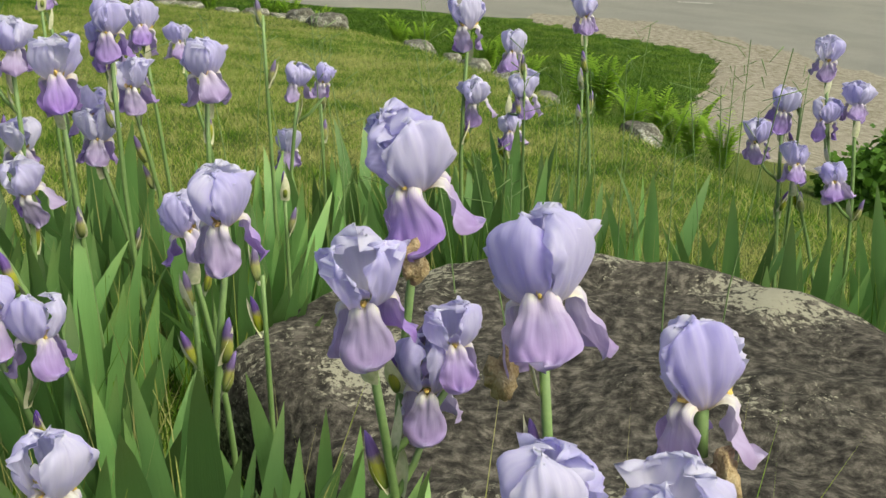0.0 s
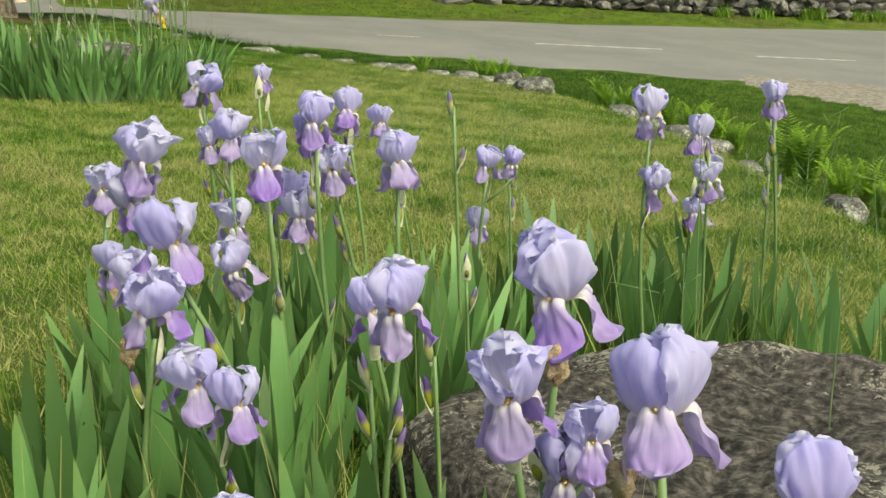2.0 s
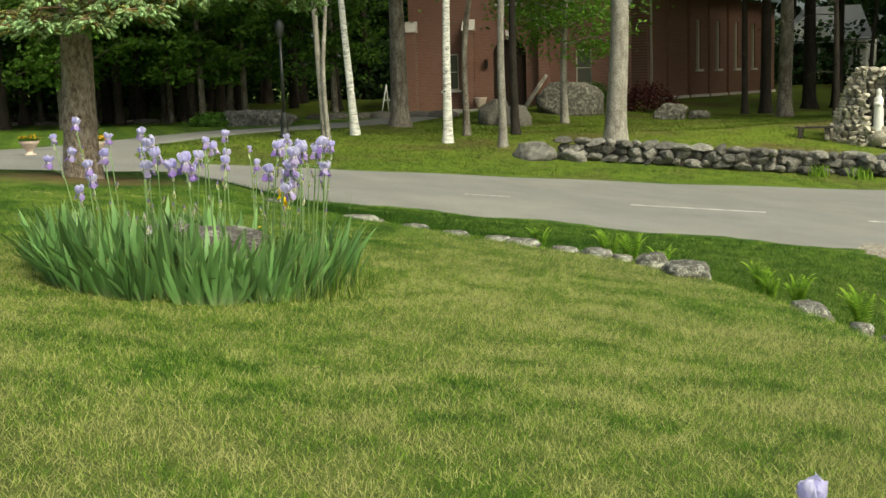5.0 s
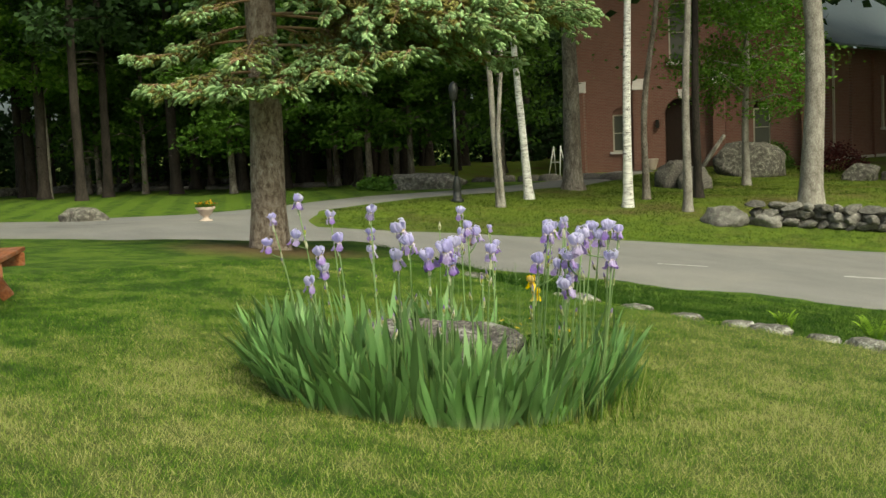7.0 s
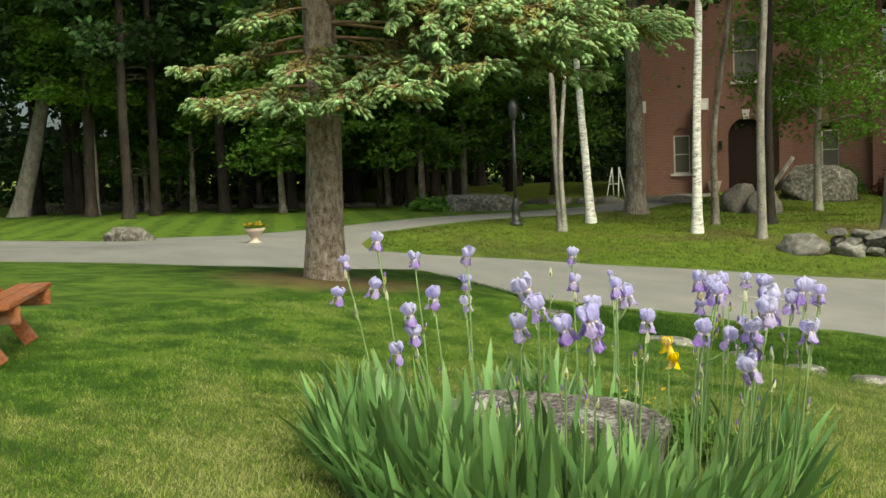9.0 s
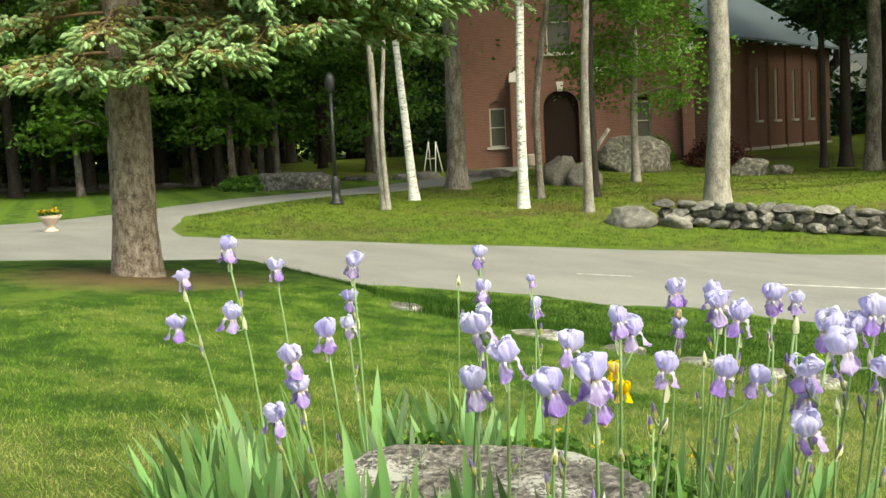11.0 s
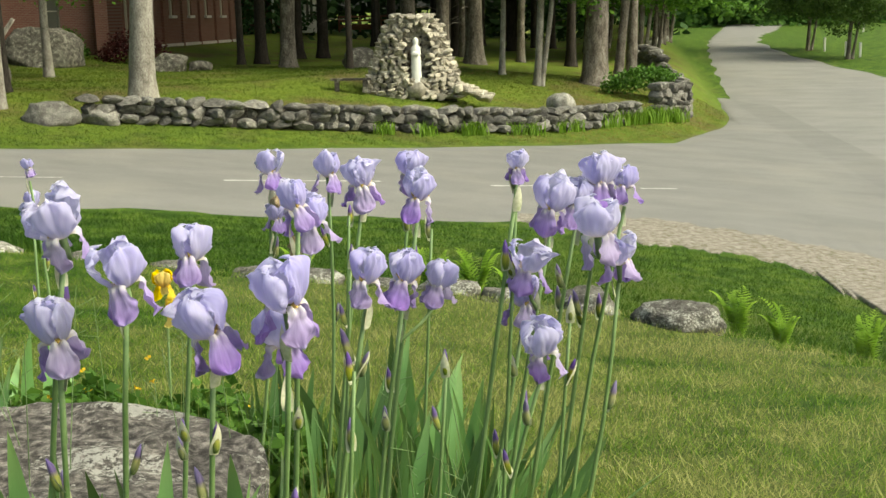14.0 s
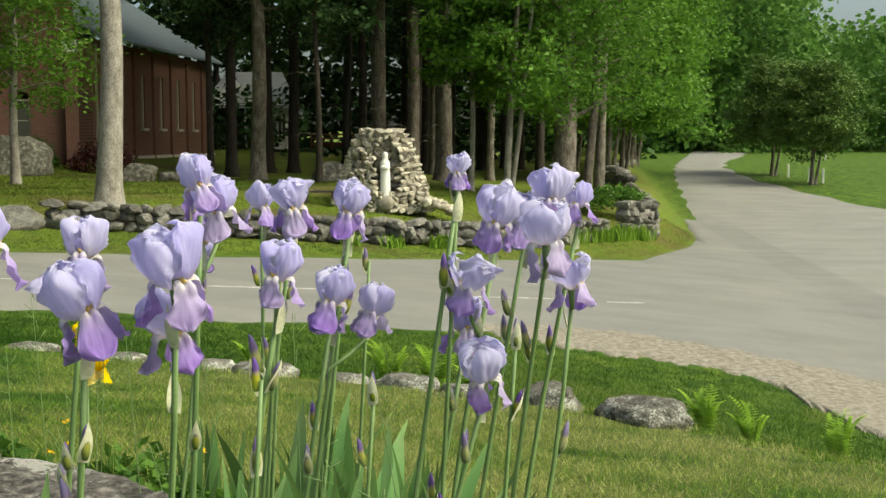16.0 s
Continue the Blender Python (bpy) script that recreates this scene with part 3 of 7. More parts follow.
def spruce_branch(rng, length, droop, scale=1.0):
    """A drooping spruce bough: wood path, side twigs and bristling needle tufts."""
    n = 10
    path = [Vector((length * u, 0, -droop * length * u ** 1.6 + 0.16 * length * u * u * u + 0.04 * math.sin(5 * u))) for u in np.linspace(0, 1, n)]
    wood = [tube(path, [0.028 * (1 - 0.8 * i / (n - 1)) for i in range(n)], 5, caps=False)[:2]]
    tufts, old = [], []
    for i in range(int(length * 12.5)):
        u = rng.uniform(0.25, 1.0)
        k = u * (n - 1)
        a = path[int(k)].lerp(path[min(n - 1, int(k) + 1)], k % 1)
        side = 1 if i % 2 else -1
        ln = length * 0.36 * (1.14 - u) ** 0.7 * rng.uniform(0.6, 1.1)
        ang = radians(rng.uniform(38, 68)) * side
        d = Vector((math.cos(ang), math.sin(ang), rng.uniform(-0.55, 0.0)))
        b = a + d * ln
        wood.append(tube([a, a.lerp(b, 0.5) + Vector((0, 0, 0.03)), b], [0.012, 0.008, 0.004], 3, caps=False)[:2])
        across = Vector((-d.y, d.x, 0)).normalized()
        steps = max(2, int(ln / 0.062))
        for q in range(steps + 1):
            f = (q + 0.4) / (steps + 0.4)
            p = a.lerp(b, f)
            for sg in (-1, 1) if q < steps else (0,):
                if rng.random() < 0.16:
                    continue
                dd = (d * rng.uniform(0.6, 1.0) + across * sg * rng.uniform(0.5, 0.9) + Vector((0, 0, rng.normal() * 0.22 - 0.25))).normalized()
                reach = 0.075 * (1.15 - f) * rng.uniform(0.2, 1.6)
                (tufts if f > 0.42 + 0.25 * rng.random() or u > 0.88 else old).append((p + dd * reach + Vector((0, 0, rng.normal() * 0.03)), dd))

    def shoots(some):
        """Plump fingers set round with a short fringe of needles."""
        P, D = np.array([t[0] for t in some]).reshape(-1, 3), np.array([t[1] for t in some]).reshape(-1, 3)
        m = len(P)
        side = np.cross(D, rng.normal(size=(m, 3)))
        side /= np.linalg.norm(side, axis=1)[:, None]
        up = np.cross(D, side)
        ln, rad = rng.uniform(0.075, 0.125, (m, 1)) * scale, rng.uniform(0.019, 0.029, (m, 1)) * scale
        ring = []
        for u, k in ((0.0, 0.5), (0.3, 1.0), (0.72, 0.95), (1.0, 0.3)):
            for q in range(5):
                t = q * math.tau / 5 + u
                ring.append(P + D * ln * u + (side * math.cos(t) + up * math.sin(t)) * rad * k * rng.uniform(0.72, 1.28, (m, 1)))
        body = np.stack(ring, 1).reshape(-1, 3)
        idx = np.array([(5 * r + q, 5 * r + (q + 1) % 5, 5 * r + 5 + (q + 1) % 5, 5 * r + 5 + q) for r in range(3) for q in range(5)])
        BQ = (np.arange(m)[:, None, None] * 20 + idx[None]).reshape(-1, 4)
        per = 4
        P, D, ln, rad = (np.repeat(v, per, 0) for v in (P, D, ln, rad))
        out = rng.normal(size=(m * per, 3))
        out -= (out * D).sum(1)[:, None] * D
        out /= np.linalg.norm(out, axis=1)[:, None]
        base = P + D * ln * rng.uniform(0.05, 1, (m * per, 1)) + out * rad * 0.6
        tip = base + (out * 0.75 + D * 0.75) * rng.uniform(0.018, 0.034, (m * per, 1)) * scale
        wide = np.cross(out, D) * 0.006 * scale
        V = np.stack([base - wide, base + wide, tip + wide * 0.3, tip - wide * 0.3], 1).reshape(-1, 3)
        return np.concatenate([body, V]), np.concatenate([BQ, len(body) + np.arange(4 * m * per).reshape(-1, 4)])

    return wood, shoots(tufts), shoots(old)


def hang_branch(zb, deg, ln, droop):
    """One bough on the spruce's trunk, with fresh shoots at its ends and browned ones inside."""
    wood, fresh, old = spruce_branch(rng, ln, droop)
    br = put("branch", mesh_from("branch", *join(wood)), M_TWIG, spruce, m=Matrix.Translation((0, 0, zb)) @ Matrix.Rotation(deg, 4, "Z"))
    tagged(put("needles", big_mesh("needles", *fresh), M_SPRUCE, br), kind="stuff")
    tagged(put("old_needles", big_mesh("old_needles", *old), M_OLDNEEDLE, br), kind="stuff")


M_SPRUCEBARK = plain("furrowed spruce bark", [(0.40, (0.10, 0.074, 0.058)), (0.47, (0.27, 0.21, 0.165)), (0.54, (0.40, 0.325, 0.26)), (0.61, (0.56, 0.50, 0.43))], 13, 0.95, 0.09, (1.2, 1.2, 0.6))
M_TWIG = plain("bare tan twigs", [(0.3, (0.16, 0.10, 0.055)), (0.7, (0.32, 0.22, 0.13))], 10, 0.9)
spruce = tree("spruce", -14.88, 12.2, 0.285, 15, M_SPRUCEBARK, "tall blue spruce with a rough grey-brown trunk on the lawn", (0.0, 0), 1, sides=20, flare=0.22)
rng = np.random.default_rng(17)
# right of the trunk as seen over the round bed lies (0.74, 0.67); towards the bed lies (0.67, -0.74)
for i in range(30):
    u = i / 29
    a = radians(40 + i * 137.5)
    toward = math.cos(a - radians(28))
    zb = 2.75 + 4.4 * u + 0.8 * max(0, toward) + rng.normal() * 0.15
    ln = (1.6 + 3.0 * max(0, toward)) * (1 - 0.18 * u) * rng.uniform(0.85, 1.1)
    hang_branch(zb, a, ln, 0.36 - 0.1 * u)
for i, (deg, zb, ln) in enumerate([(38, 4.0, 5.2), (20, 3.7, 4.6), (55, 4.3, 5.4), (2, 3.2, 3.4), (-30, 2.7, 2.3), (-70, 2.65, 1.9), (-110, 2.7, 1.8), (30, 4.6, 5.6), (70, 4.4, 4.8), (12, 4.0, 4.4), (-12, 2.9, 2.9), (-50, 2.7, 2.3), (45, 3.5, 3.6), (-92, 2.8, 2.1), (-125, 3.3, 2.0)]):
    hang_branch(zb, radians(deg), ln, 0.24)

MAPLE = lambda z0, z1, rad, limbs=16, leaves=26, size=0.16: (M_MAPLE, z0, z1, rad, limbs, leaves, size, 0.02)
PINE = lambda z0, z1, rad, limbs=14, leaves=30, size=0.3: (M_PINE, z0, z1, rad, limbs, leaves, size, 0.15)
tree("tree", -24.2, 29.15, 0.12, 11, M_PALEBARK, "slim twin-stemmed tree with pale bark on the grass", (-0.06, 0), 2, twin=(0.25, -0.045), crown=PINE(6.6, 12, 2.6, 18, 26, 0.24))
tree("birch", -24.97, 31.64, 0.145, 12, M_BIRCH, "leaning white birch on the grass past the road with painted shade", (-0.085, 0), 3, crown=MAPLE(9.5, 16, 4.2, 26, 40, 0.3))
tree("birch", -20.98, 31.66, 0.155, 14, M_BIRCH, "straight white birch with peeling bark past the road", (0.018, 0), 4, crown=MAPLE(10.5, 19, 4.6, 30, 44, 0.3))
tree("tree", -18.89, 31.81, 0.135, 14, M_PALEBARK, "slim grey-barked tree beside the white birch", (0.018, 0), 5, crown=MAPLE(10.5, 18, 4.0, 26, 40, 0.3))
tree("tree", -15.9, 34.0, 0.35, 17, M_PALEBARK, "thick straight tree with smooth pale grey bark by the wall", (0.012, 0), 6, crown=MAPLE(11.5, 20, 5.0, 32, 44, 0.3), flare=0.5)
tree("tree", -26.43, 36.17, 0.36, 16, M_BARK, "stout grey tree beside the drive", (0.0, 0), 7, crown=PINE(9, 19, 4.4, 26, 40, 0.4))
tree("tree", -21.69, 33.87, 0.12, 13, M_BARK, "thin dark tree behind the birch", (0.03, 0), 8, crown=PINE(9, 17, 4.0, 24, 40, 0.4))
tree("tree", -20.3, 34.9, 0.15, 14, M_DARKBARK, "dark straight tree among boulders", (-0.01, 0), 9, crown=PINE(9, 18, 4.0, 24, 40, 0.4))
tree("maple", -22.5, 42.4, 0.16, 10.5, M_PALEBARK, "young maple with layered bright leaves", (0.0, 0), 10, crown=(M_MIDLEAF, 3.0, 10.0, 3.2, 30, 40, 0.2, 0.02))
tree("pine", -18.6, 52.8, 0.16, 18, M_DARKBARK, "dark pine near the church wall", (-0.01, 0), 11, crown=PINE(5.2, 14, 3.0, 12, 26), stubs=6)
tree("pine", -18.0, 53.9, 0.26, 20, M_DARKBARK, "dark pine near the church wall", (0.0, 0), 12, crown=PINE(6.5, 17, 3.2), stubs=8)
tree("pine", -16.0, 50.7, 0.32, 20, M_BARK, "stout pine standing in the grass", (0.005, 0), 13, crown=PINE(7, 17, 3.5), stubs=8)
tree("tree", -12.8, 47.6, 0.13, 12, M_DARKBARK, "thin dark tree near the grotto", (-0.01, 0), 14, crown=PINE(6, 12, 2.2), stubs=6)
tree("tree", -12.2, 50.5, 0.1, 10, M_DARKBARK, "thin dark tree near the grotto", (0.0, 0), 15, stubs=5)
for i, (x, y, r) in enumerate([(-12.0, 58, 0.4), (-10.6, 60, 0.34), (-8.8, 57, 0.42), (-9.9, 63, 0.2), (-6.9, 62, 0.2)]):
    tree("pine", x, y, r, 22, M_BARK, "tall straight pine behind the grotto", (0.004, 0), 20 + i, crown=PINE(8, 20, 3.4), stubs=10, group="pines behind the grotto")
tree("maple", -7.06, 49.5, 0.12, 11, M_PALEBARK, "slender young maple with bright green leaves", (0.01, 0), 30, crown=MAPLE(4, 11, 2.6, 22, 36, 0.26))
tree("maple", -5.6, 47.4, 0.15, 12, M_PALEBARK, "pale-barked maple with bright green leaves", (0.05, 0), 31, twin=(0.3, 0.09), crown=MAPLE(3.2, 12, 3.0, 26, 38, 0.26))
tree("tree", -3.4, 50.0, 0.5, 20, M_BARK, "stout old tree at the corner of the road", (0.0, 0), 32, crown=MAPLE(3.0, 16, 4.2, 36, 60, 0.22))
tree("tree", -2.5, 50.9, 0.2, 14, M_BARK, "leaning tree beside the stout old one", (0.08, 0), 33, crown=MAPLE(5, 13, 3.0))
tree("tree", -1.8, 54, 0.24, 16, M_BARK, "grey tree at the corner of the road", (0.02, 0), 34, crown=MAPLE(4.5, 15, 3.4))
for i, (x, y, r, h) in enumerate([(-0.8, 66, 0.16, 13), (0.2, 70, 0.14, 12), (1.2, 80, 0.24, 16), (2.6, 92, 0.2, 15), (-2.4, 76, 0.2, 16)]):
    tree("maple", x, y, r, h, M_BARK, "leafy roadside maple with bright green leaves", (0.05 - 0.02 * i, 0), 36 + i, crown=MAPLE(3.0, h, 4.6, 36, 84, 0.3), group="maples along the far road", twin=(0.5, 0.08))
M_CEDAR = leafy("cedar sprays", (0.05, 0.095, 0.02), (0.13, 0.21, 0.045), 0.8, 0.15)
for i, (x, y, h) in enumerate([(11.4, 84.5, 7.6), (12.6, 78.0, 7.2)]):
    tree("cedar", x, y, 0.13, h, M_BARK, "many-stemmed rounded cedar on the grass", (0.04, 0), 45 + i, crown=(M_CEDAR, 2.0, h - 0.3, 2.9, 34, 90, 0.2, -0.12), twin=(0.5, 0.06), group="cedars by the far road")

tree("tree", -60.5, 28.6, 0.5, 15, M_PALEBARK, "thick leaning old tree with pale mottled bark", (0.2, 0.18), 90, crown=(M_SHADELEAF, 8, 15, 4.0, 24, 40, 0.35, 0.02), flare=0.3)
tree("maple", -54.4, 29.8, 0.15, 12, M_PALEBARK, "slim pale-barked maple before the wood", (0.01, 0), 91, crown=(M_MIDLEAF, 5.0, 11, 3.2, 22, 44, 0.3, 0.02))
tree("tree", -17.6, 7.5, 0.23, 14, M_DARKBARK, "dark brown straight trunk on the lawn beside the road", (0.0, 0), 93, crown=(M_PINE, 8, 14, 2.6, 16, 30, 0.25, 0.1), flare=0.2)
# the wood: straight trunks with high dark crowns
rng = np.random.default_rng(23)
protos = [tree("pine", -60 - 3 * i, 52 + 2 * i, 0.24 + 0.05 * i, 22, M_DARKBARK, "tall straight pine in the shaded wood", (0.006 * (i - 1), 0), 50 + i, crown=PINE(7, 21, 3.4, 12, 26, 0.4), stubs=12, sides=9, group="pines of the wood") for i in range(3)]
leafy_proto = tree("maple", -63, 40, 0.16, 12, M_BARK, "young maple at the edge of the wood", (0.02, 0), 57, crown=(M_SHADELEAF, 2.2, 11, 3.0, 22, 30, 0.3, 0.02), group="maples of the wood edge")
spots = [(-46.8, 39), (-49.9, 42.6), (-50.1, 49.3), (-54.9, 50.2), (-54.1, 38.5), (-44.5, 45.5), (-47.5, 53), (-41.5, 50), (-57, 44), (-65, 44), (-70, 38)]
for i in range(118):
    head = radians(rng.uniform(-7, 66))
    d = rng.uniform(52, 98)
    x, y = -2 - math.sin(head) * d, 3 + math.cos(head) * d
    if x > -2.5 or (-48 < x < -19 and 44 < y < 95) or (y < 44 and x > -42):
        continue
    spots.append((x, y))
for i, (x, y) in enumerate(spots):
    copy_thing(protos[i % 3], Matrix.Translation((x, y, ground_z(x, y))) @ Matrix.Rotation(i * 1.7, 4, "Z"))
for i in range(26):
    head = radians(30 + 32 * rng.random())
    d = rng.uniform(50, 66)
    x, y = -2 - math.sin(head) * d, 3 + math.cos(head) * d
    if y > 44 and x > -50:
        continue
    copy_thing(leafy_proto, Matrix.Translation((x, y, ground_z(x, y))) @ Matrix.Rotation(i * 2.1, 4, "Z"))


def woods(name, heads, dist, zs, count, size, mat, seed, label, spread=2.2):
    """A mass of foliage far off, one object that nobody could count."""
    rng = np.random.default_rng(seed)
    head = np.radians(rng.uniform(heads[0], heads[1], count))
    d = rng.uniform(dist[0], dist[1], count)
    x, y = -2 - np.sin(head) * d, 3 + np.cos(head) * d
    z = height(x, y) + zs[0] + (zs[1] - zs[0]) * rng.random(count) ** 0.9
    V, Q = scatter_leaves(np.stack([x, y, z], 1), 34, (spread, spread, spread * 0.45), size, seed + 1, 0.2, 0.7)
    tagged(put(name, big_mesh(name, V, Q), mat), label, "woods", kind="stuff")


# High canopy, largely out of view, added to block skylight over wood and church.
woods("canopy", (2, 92), (46, 96), (8, 22), 2300, 0.6, M_PINE, 71, "dark high pine canopy added to shade the wood and church")
# Backdrop and filler between trunks; their darkness is shade painted by leaf colour.
woods("far_woods", (-3, 96), (98, 122), (0, 24), 2600, 1.0, M_PINE, 72, "wall of trees deep in the wood, shade put in its dark leaf colour", 3.0)
woods("undergrowth", (14, 92), (84, 97), (0, 5), 900, 0.55, M_PINE, 77, "undergrowth between the trunks of the wood, shade put in its dark leaf colour", 2.0)
woods("roadside_leaves", (-5.5, 3), (74, 100), (3.5, 22), 560, 0.34, M_MAPLE, 73, "bright leaf masses of tall roadside trees")
woods("hill_woods", (-11.5, -1), (140, 190), (0, 24), 1900, 0.8, M_HILL, 74, "wooded hillside of leafy green trees", 3.4)
woods("low_hill_woods", (-40, -11.5), (150, 215), (0, 16.5), 2400, 0.9, M_HILL, 76, "lower wooded hillside beyond the field", 3.4)
# These understory leaves carry painted shade through the darkened maple colour.
woods("edge_understory", (26, 62), (56, 76), (1.0, 13), 330, 0.28, M_SHADELEAF, 75, "young leaves along the wood's edge, shade put in their colour", 1.8)


# ---- irises ----
M_BEARD = plain("yellow beard", [(0.3, (0.62, 0.36, 0.05)), (0.7, (0.85, 0.72, 0.30))], 300, 0.8)
M_BRACT = plain("papery bract", [(0.3, (0.36, 0.41, 0.22)), (0.5, (0.58, 0.58, 0.42)), (0.68, (0.74, 0.71, 0.60))], 25, 0.7)
M_BUD = petal_material("rolled bud", [(0.0, (0.14, 0.22, 0.04)), (0.45, (0.36, 0.36, 0.08)), (0.62, (0.16, 0.11, 0.26)), (1.0, (0.20, 0.14, 0.42))], (0.05, 0.02, 0.12), 0.1)
M_WILT = plain("wilted petals", [(0.3, (0.16, 0.09, 0.04)), (0.5, (0.48, 0.36, 0.22)), (0.7, (0.68, 0.58, 0.42))], 60, 0.8, 0.01)


def grid_mesh(name, nu, nv, fn):
    V, UV = [], []
    for i in range(nu + 1):
        for j in range(nv + 1):
            u, v = i / nu, 2 * j / nv - 1
            V.append(fn(u, v))
            UV.append((u, 0.5 + 0.5 * v))
    F = [(i * (nv + 1) + j, (i + 1) * (nv + 1) + j, (i + 1) * (nv + 1) + j + 1, i * (nv + 1) + j + 1) for i in range(nu) for j in range(nv)]
    return mesh_from(name, V, F, UV)


def curve(xs, ys):
    """A smooth line through a few stations (cubic, with no kinks between them)."""
    xs, ys = np.asarray(xs, float), np.asarray(ys, float)
    m = np.gradient(ys, xs)

    def at(x):
        i = int(np.clip(np.searchsorted(xs, x) - 1, 0, len(xs) - 2))
        h = xs[i + 1] - xs[i]
        t = min(1.0, max(0.0, (x - xs[i]) / h))
        return float((2 * t ** 3 - 3 * t ** 2 + 1) * ys[i] + (t ** 3 - 2 * t ** 2 + t) * h * m[i] + (3 * t ** 2 - 2 * t ** 3) * ys[i + 1] + (t ** 3 - t ** 2) * h * m[i + 1])

    return at


STAND_R = curve((0, 0.1, 0.22, 0.36, 0.52, 0.68, 0.84, 1.0), (0.006, 0.0120, 0.0190, 0.0270, 0.0335, 0.0350, 0.0300, 0.0150))
STAND_Z = curve((0, 0.1, 0.22, 0.36, 0.52, 0.68, 0.84, 1.0), (-0.004, -0.001, 0.005, 0.016, 0.032, 0.049, 0.064, 0.071))
STAND_W = curve((0, 0.1, 0.22, 0.36, 0.52, 0.68, 1.0), (0.0055, 0.0090, 0.0155, 0.0255, 0.0340, 0.0375, 0.0380))


def standard_mesh(seed):
    """An upright petal: a narrow claw and a broad thin blade cupped round the flower's middle, its rim gently waved."""
    rng = np.random.default_rng(seed)
    fat, tall = rng.uniform(0.92, 1.08), rng.uniform(0.95, 1.06)
    curl = rng.uniform(-0.014, 0.024, 2)
    tip = rng.uniform(-0.012, 0.010)
    phase, beats, open_out = rng.uniform(0, 6), rng.uniform(8, 13), rng.uniform(1.05, 1.5)
    off = Vector(rng.uniform(-9, 9, 3))

    def at(u, v):
        u = 1 - (1 - u) ** 1.5
        r, z = STAND_R(u) * fat, STAND_Z(u) * tall
        w = STAND_W(u) * fat * math.sqrt(max(0.0, 1 - max(0.0, (u - 0.56) / 0.44) ** 2.6))
        wrap = max((open_out + (1.15 - open_out) * float(smooth(0.6, 0.95, u))) * r, 0.016)
        arc = v * w / wrap
        rim = float(smooth(0.45, 1.0, max(abs(v), (u - 0.7) / 0.3))) * float(smooth(0.15, 0.45, u))
        wide = noise.noise(Vector((u * 1.5, v * 1.1, 0)) + off)
        wave = noise.noise(Vector((u * 5.0, v * 4.0, 5)) + off) + 0.22 * math.sin(beats * (u + abs(v)) + phase + 2.2 * v)
        pleat = noise.noise(Vector((u * 1.8, v * 1.7, 9)) + off)
        crinkle = noise.noise(Vector((u * 4.2, v * 4.4, 2)) + off)
        frill = math.sin(24 * u + 21 * abs(v) + phase + 3 * wide)
        n = 0.013 * wide * u + 0.012 * wave * rim + 0.0085 * pleat * u + 0.0085 * crinkle * u + 0.0036 * frill * rim * rim - 0.0035 * math.exp(-(v * 5) ** 2) * u
        n += curl[0 if v < 0 else 1] * v * v * float(smooth(0.4, 0.8, u)) + tip * float(smooth(0.72, 1.0, u))
        x, y = r - wrap + (wrap + n) * math.cos(arc), (wrap + n) * math.sin(arc)
        return (x, y, z - 0.020 * v * v * u * u + 0.0045 * wave * rim + 0.0018 * frill * rim * rim)

    return grid_mesh("standard", 22, 26, at)


FALL_W = curve((0, 0.08, 0.18, 0.28, 0.38, 0.55, 0.70, 1.0), (0.005, 0.0085, 0.0125, 0.0145, 0.0160, 0.0225, 0.0265, 0.0270))


def fall_mesh(seed):
    """A drooping petal: a pale haft with puffed shoulders reaches out, then a broad waved blade hangs from it."""
    rng = np.random.default_rng(seed)
    L, wide = 0.073 * rng.uniform(0.94, 1.08), rng.uniform(0.88, 1.1)
    phase = rng.uniform(0, 6)
    droop, flick = rng.uniform(98, 128), rng.uniform(-28, 30)
    off = Vector(rng.uniform(-9, 9, 3))
    steps = [(0.006, -0.004, radians(38))]
    for i in range(1, 61):
        u = i / 60
        ang = radians(38 - droop * float(smooth(0.05, 0.40, u)) + flick * float(smooth(0.62, 1.0, u)))
        r, z, _ = steps[-1]
        steps.append((r + math.cos(ang) * L / 60, z + math.sin(ang) * L / 60, ang))

    def at(u, v):
        u = 1 - (1 - u) ** 1.25
        k = u * 60
        a, b, f = steps[int(k)], steps[min(60, int(k) + 1)], k % 1
        r, z, ang = (a[q] + (b[q] - a[q]) * f for q in range(3))
        w = FALL_W(u) * wide * math.sqrt(max(0.0, 1 - max(0.0, (u - 0.62) / 0.38) ** 2.4))
        rim = max(abs(v) ** 2.2, float(smooth(0.8, 1.0, u)) * 0.8) * float(smooth(0.3, 0.55, u))
        slow = noise.noise(Vector((u * 2.0, v * 1.4, 0)) + off)
        wave = noise.noise(Vector((u * 5.5, v * 3.0, 4)) + off) + 0.25 * math.sin(11 * u + phase + 3 * v)
        puff = math.sin(math.pi * min(1.0, abs(v) * 1.05)) * float(smooth(0.04, 0.18, u) * smooth(0.44, 0.28, u))
        lift = 0.0075 * puff - 0.0035 * v * v * float(smooth(0.3, 0.4, u)) - 0.16 * w * v * v * float(smooth(0.4, 0.7, u)) + 0.006 * slow * u + 0.015 * wave * rim + 0.0060 * noise.noise(Vector((u * 3.0, v * 5.0, 8)) + off) * u - 0.0016 * math.exp(-(v * 5) ** 2) * u
        return (r - math.sin(ang) * lift, v * w, z + math.cos(ang) * lift)

    return grid_mesh("fall", 18, 14, at)


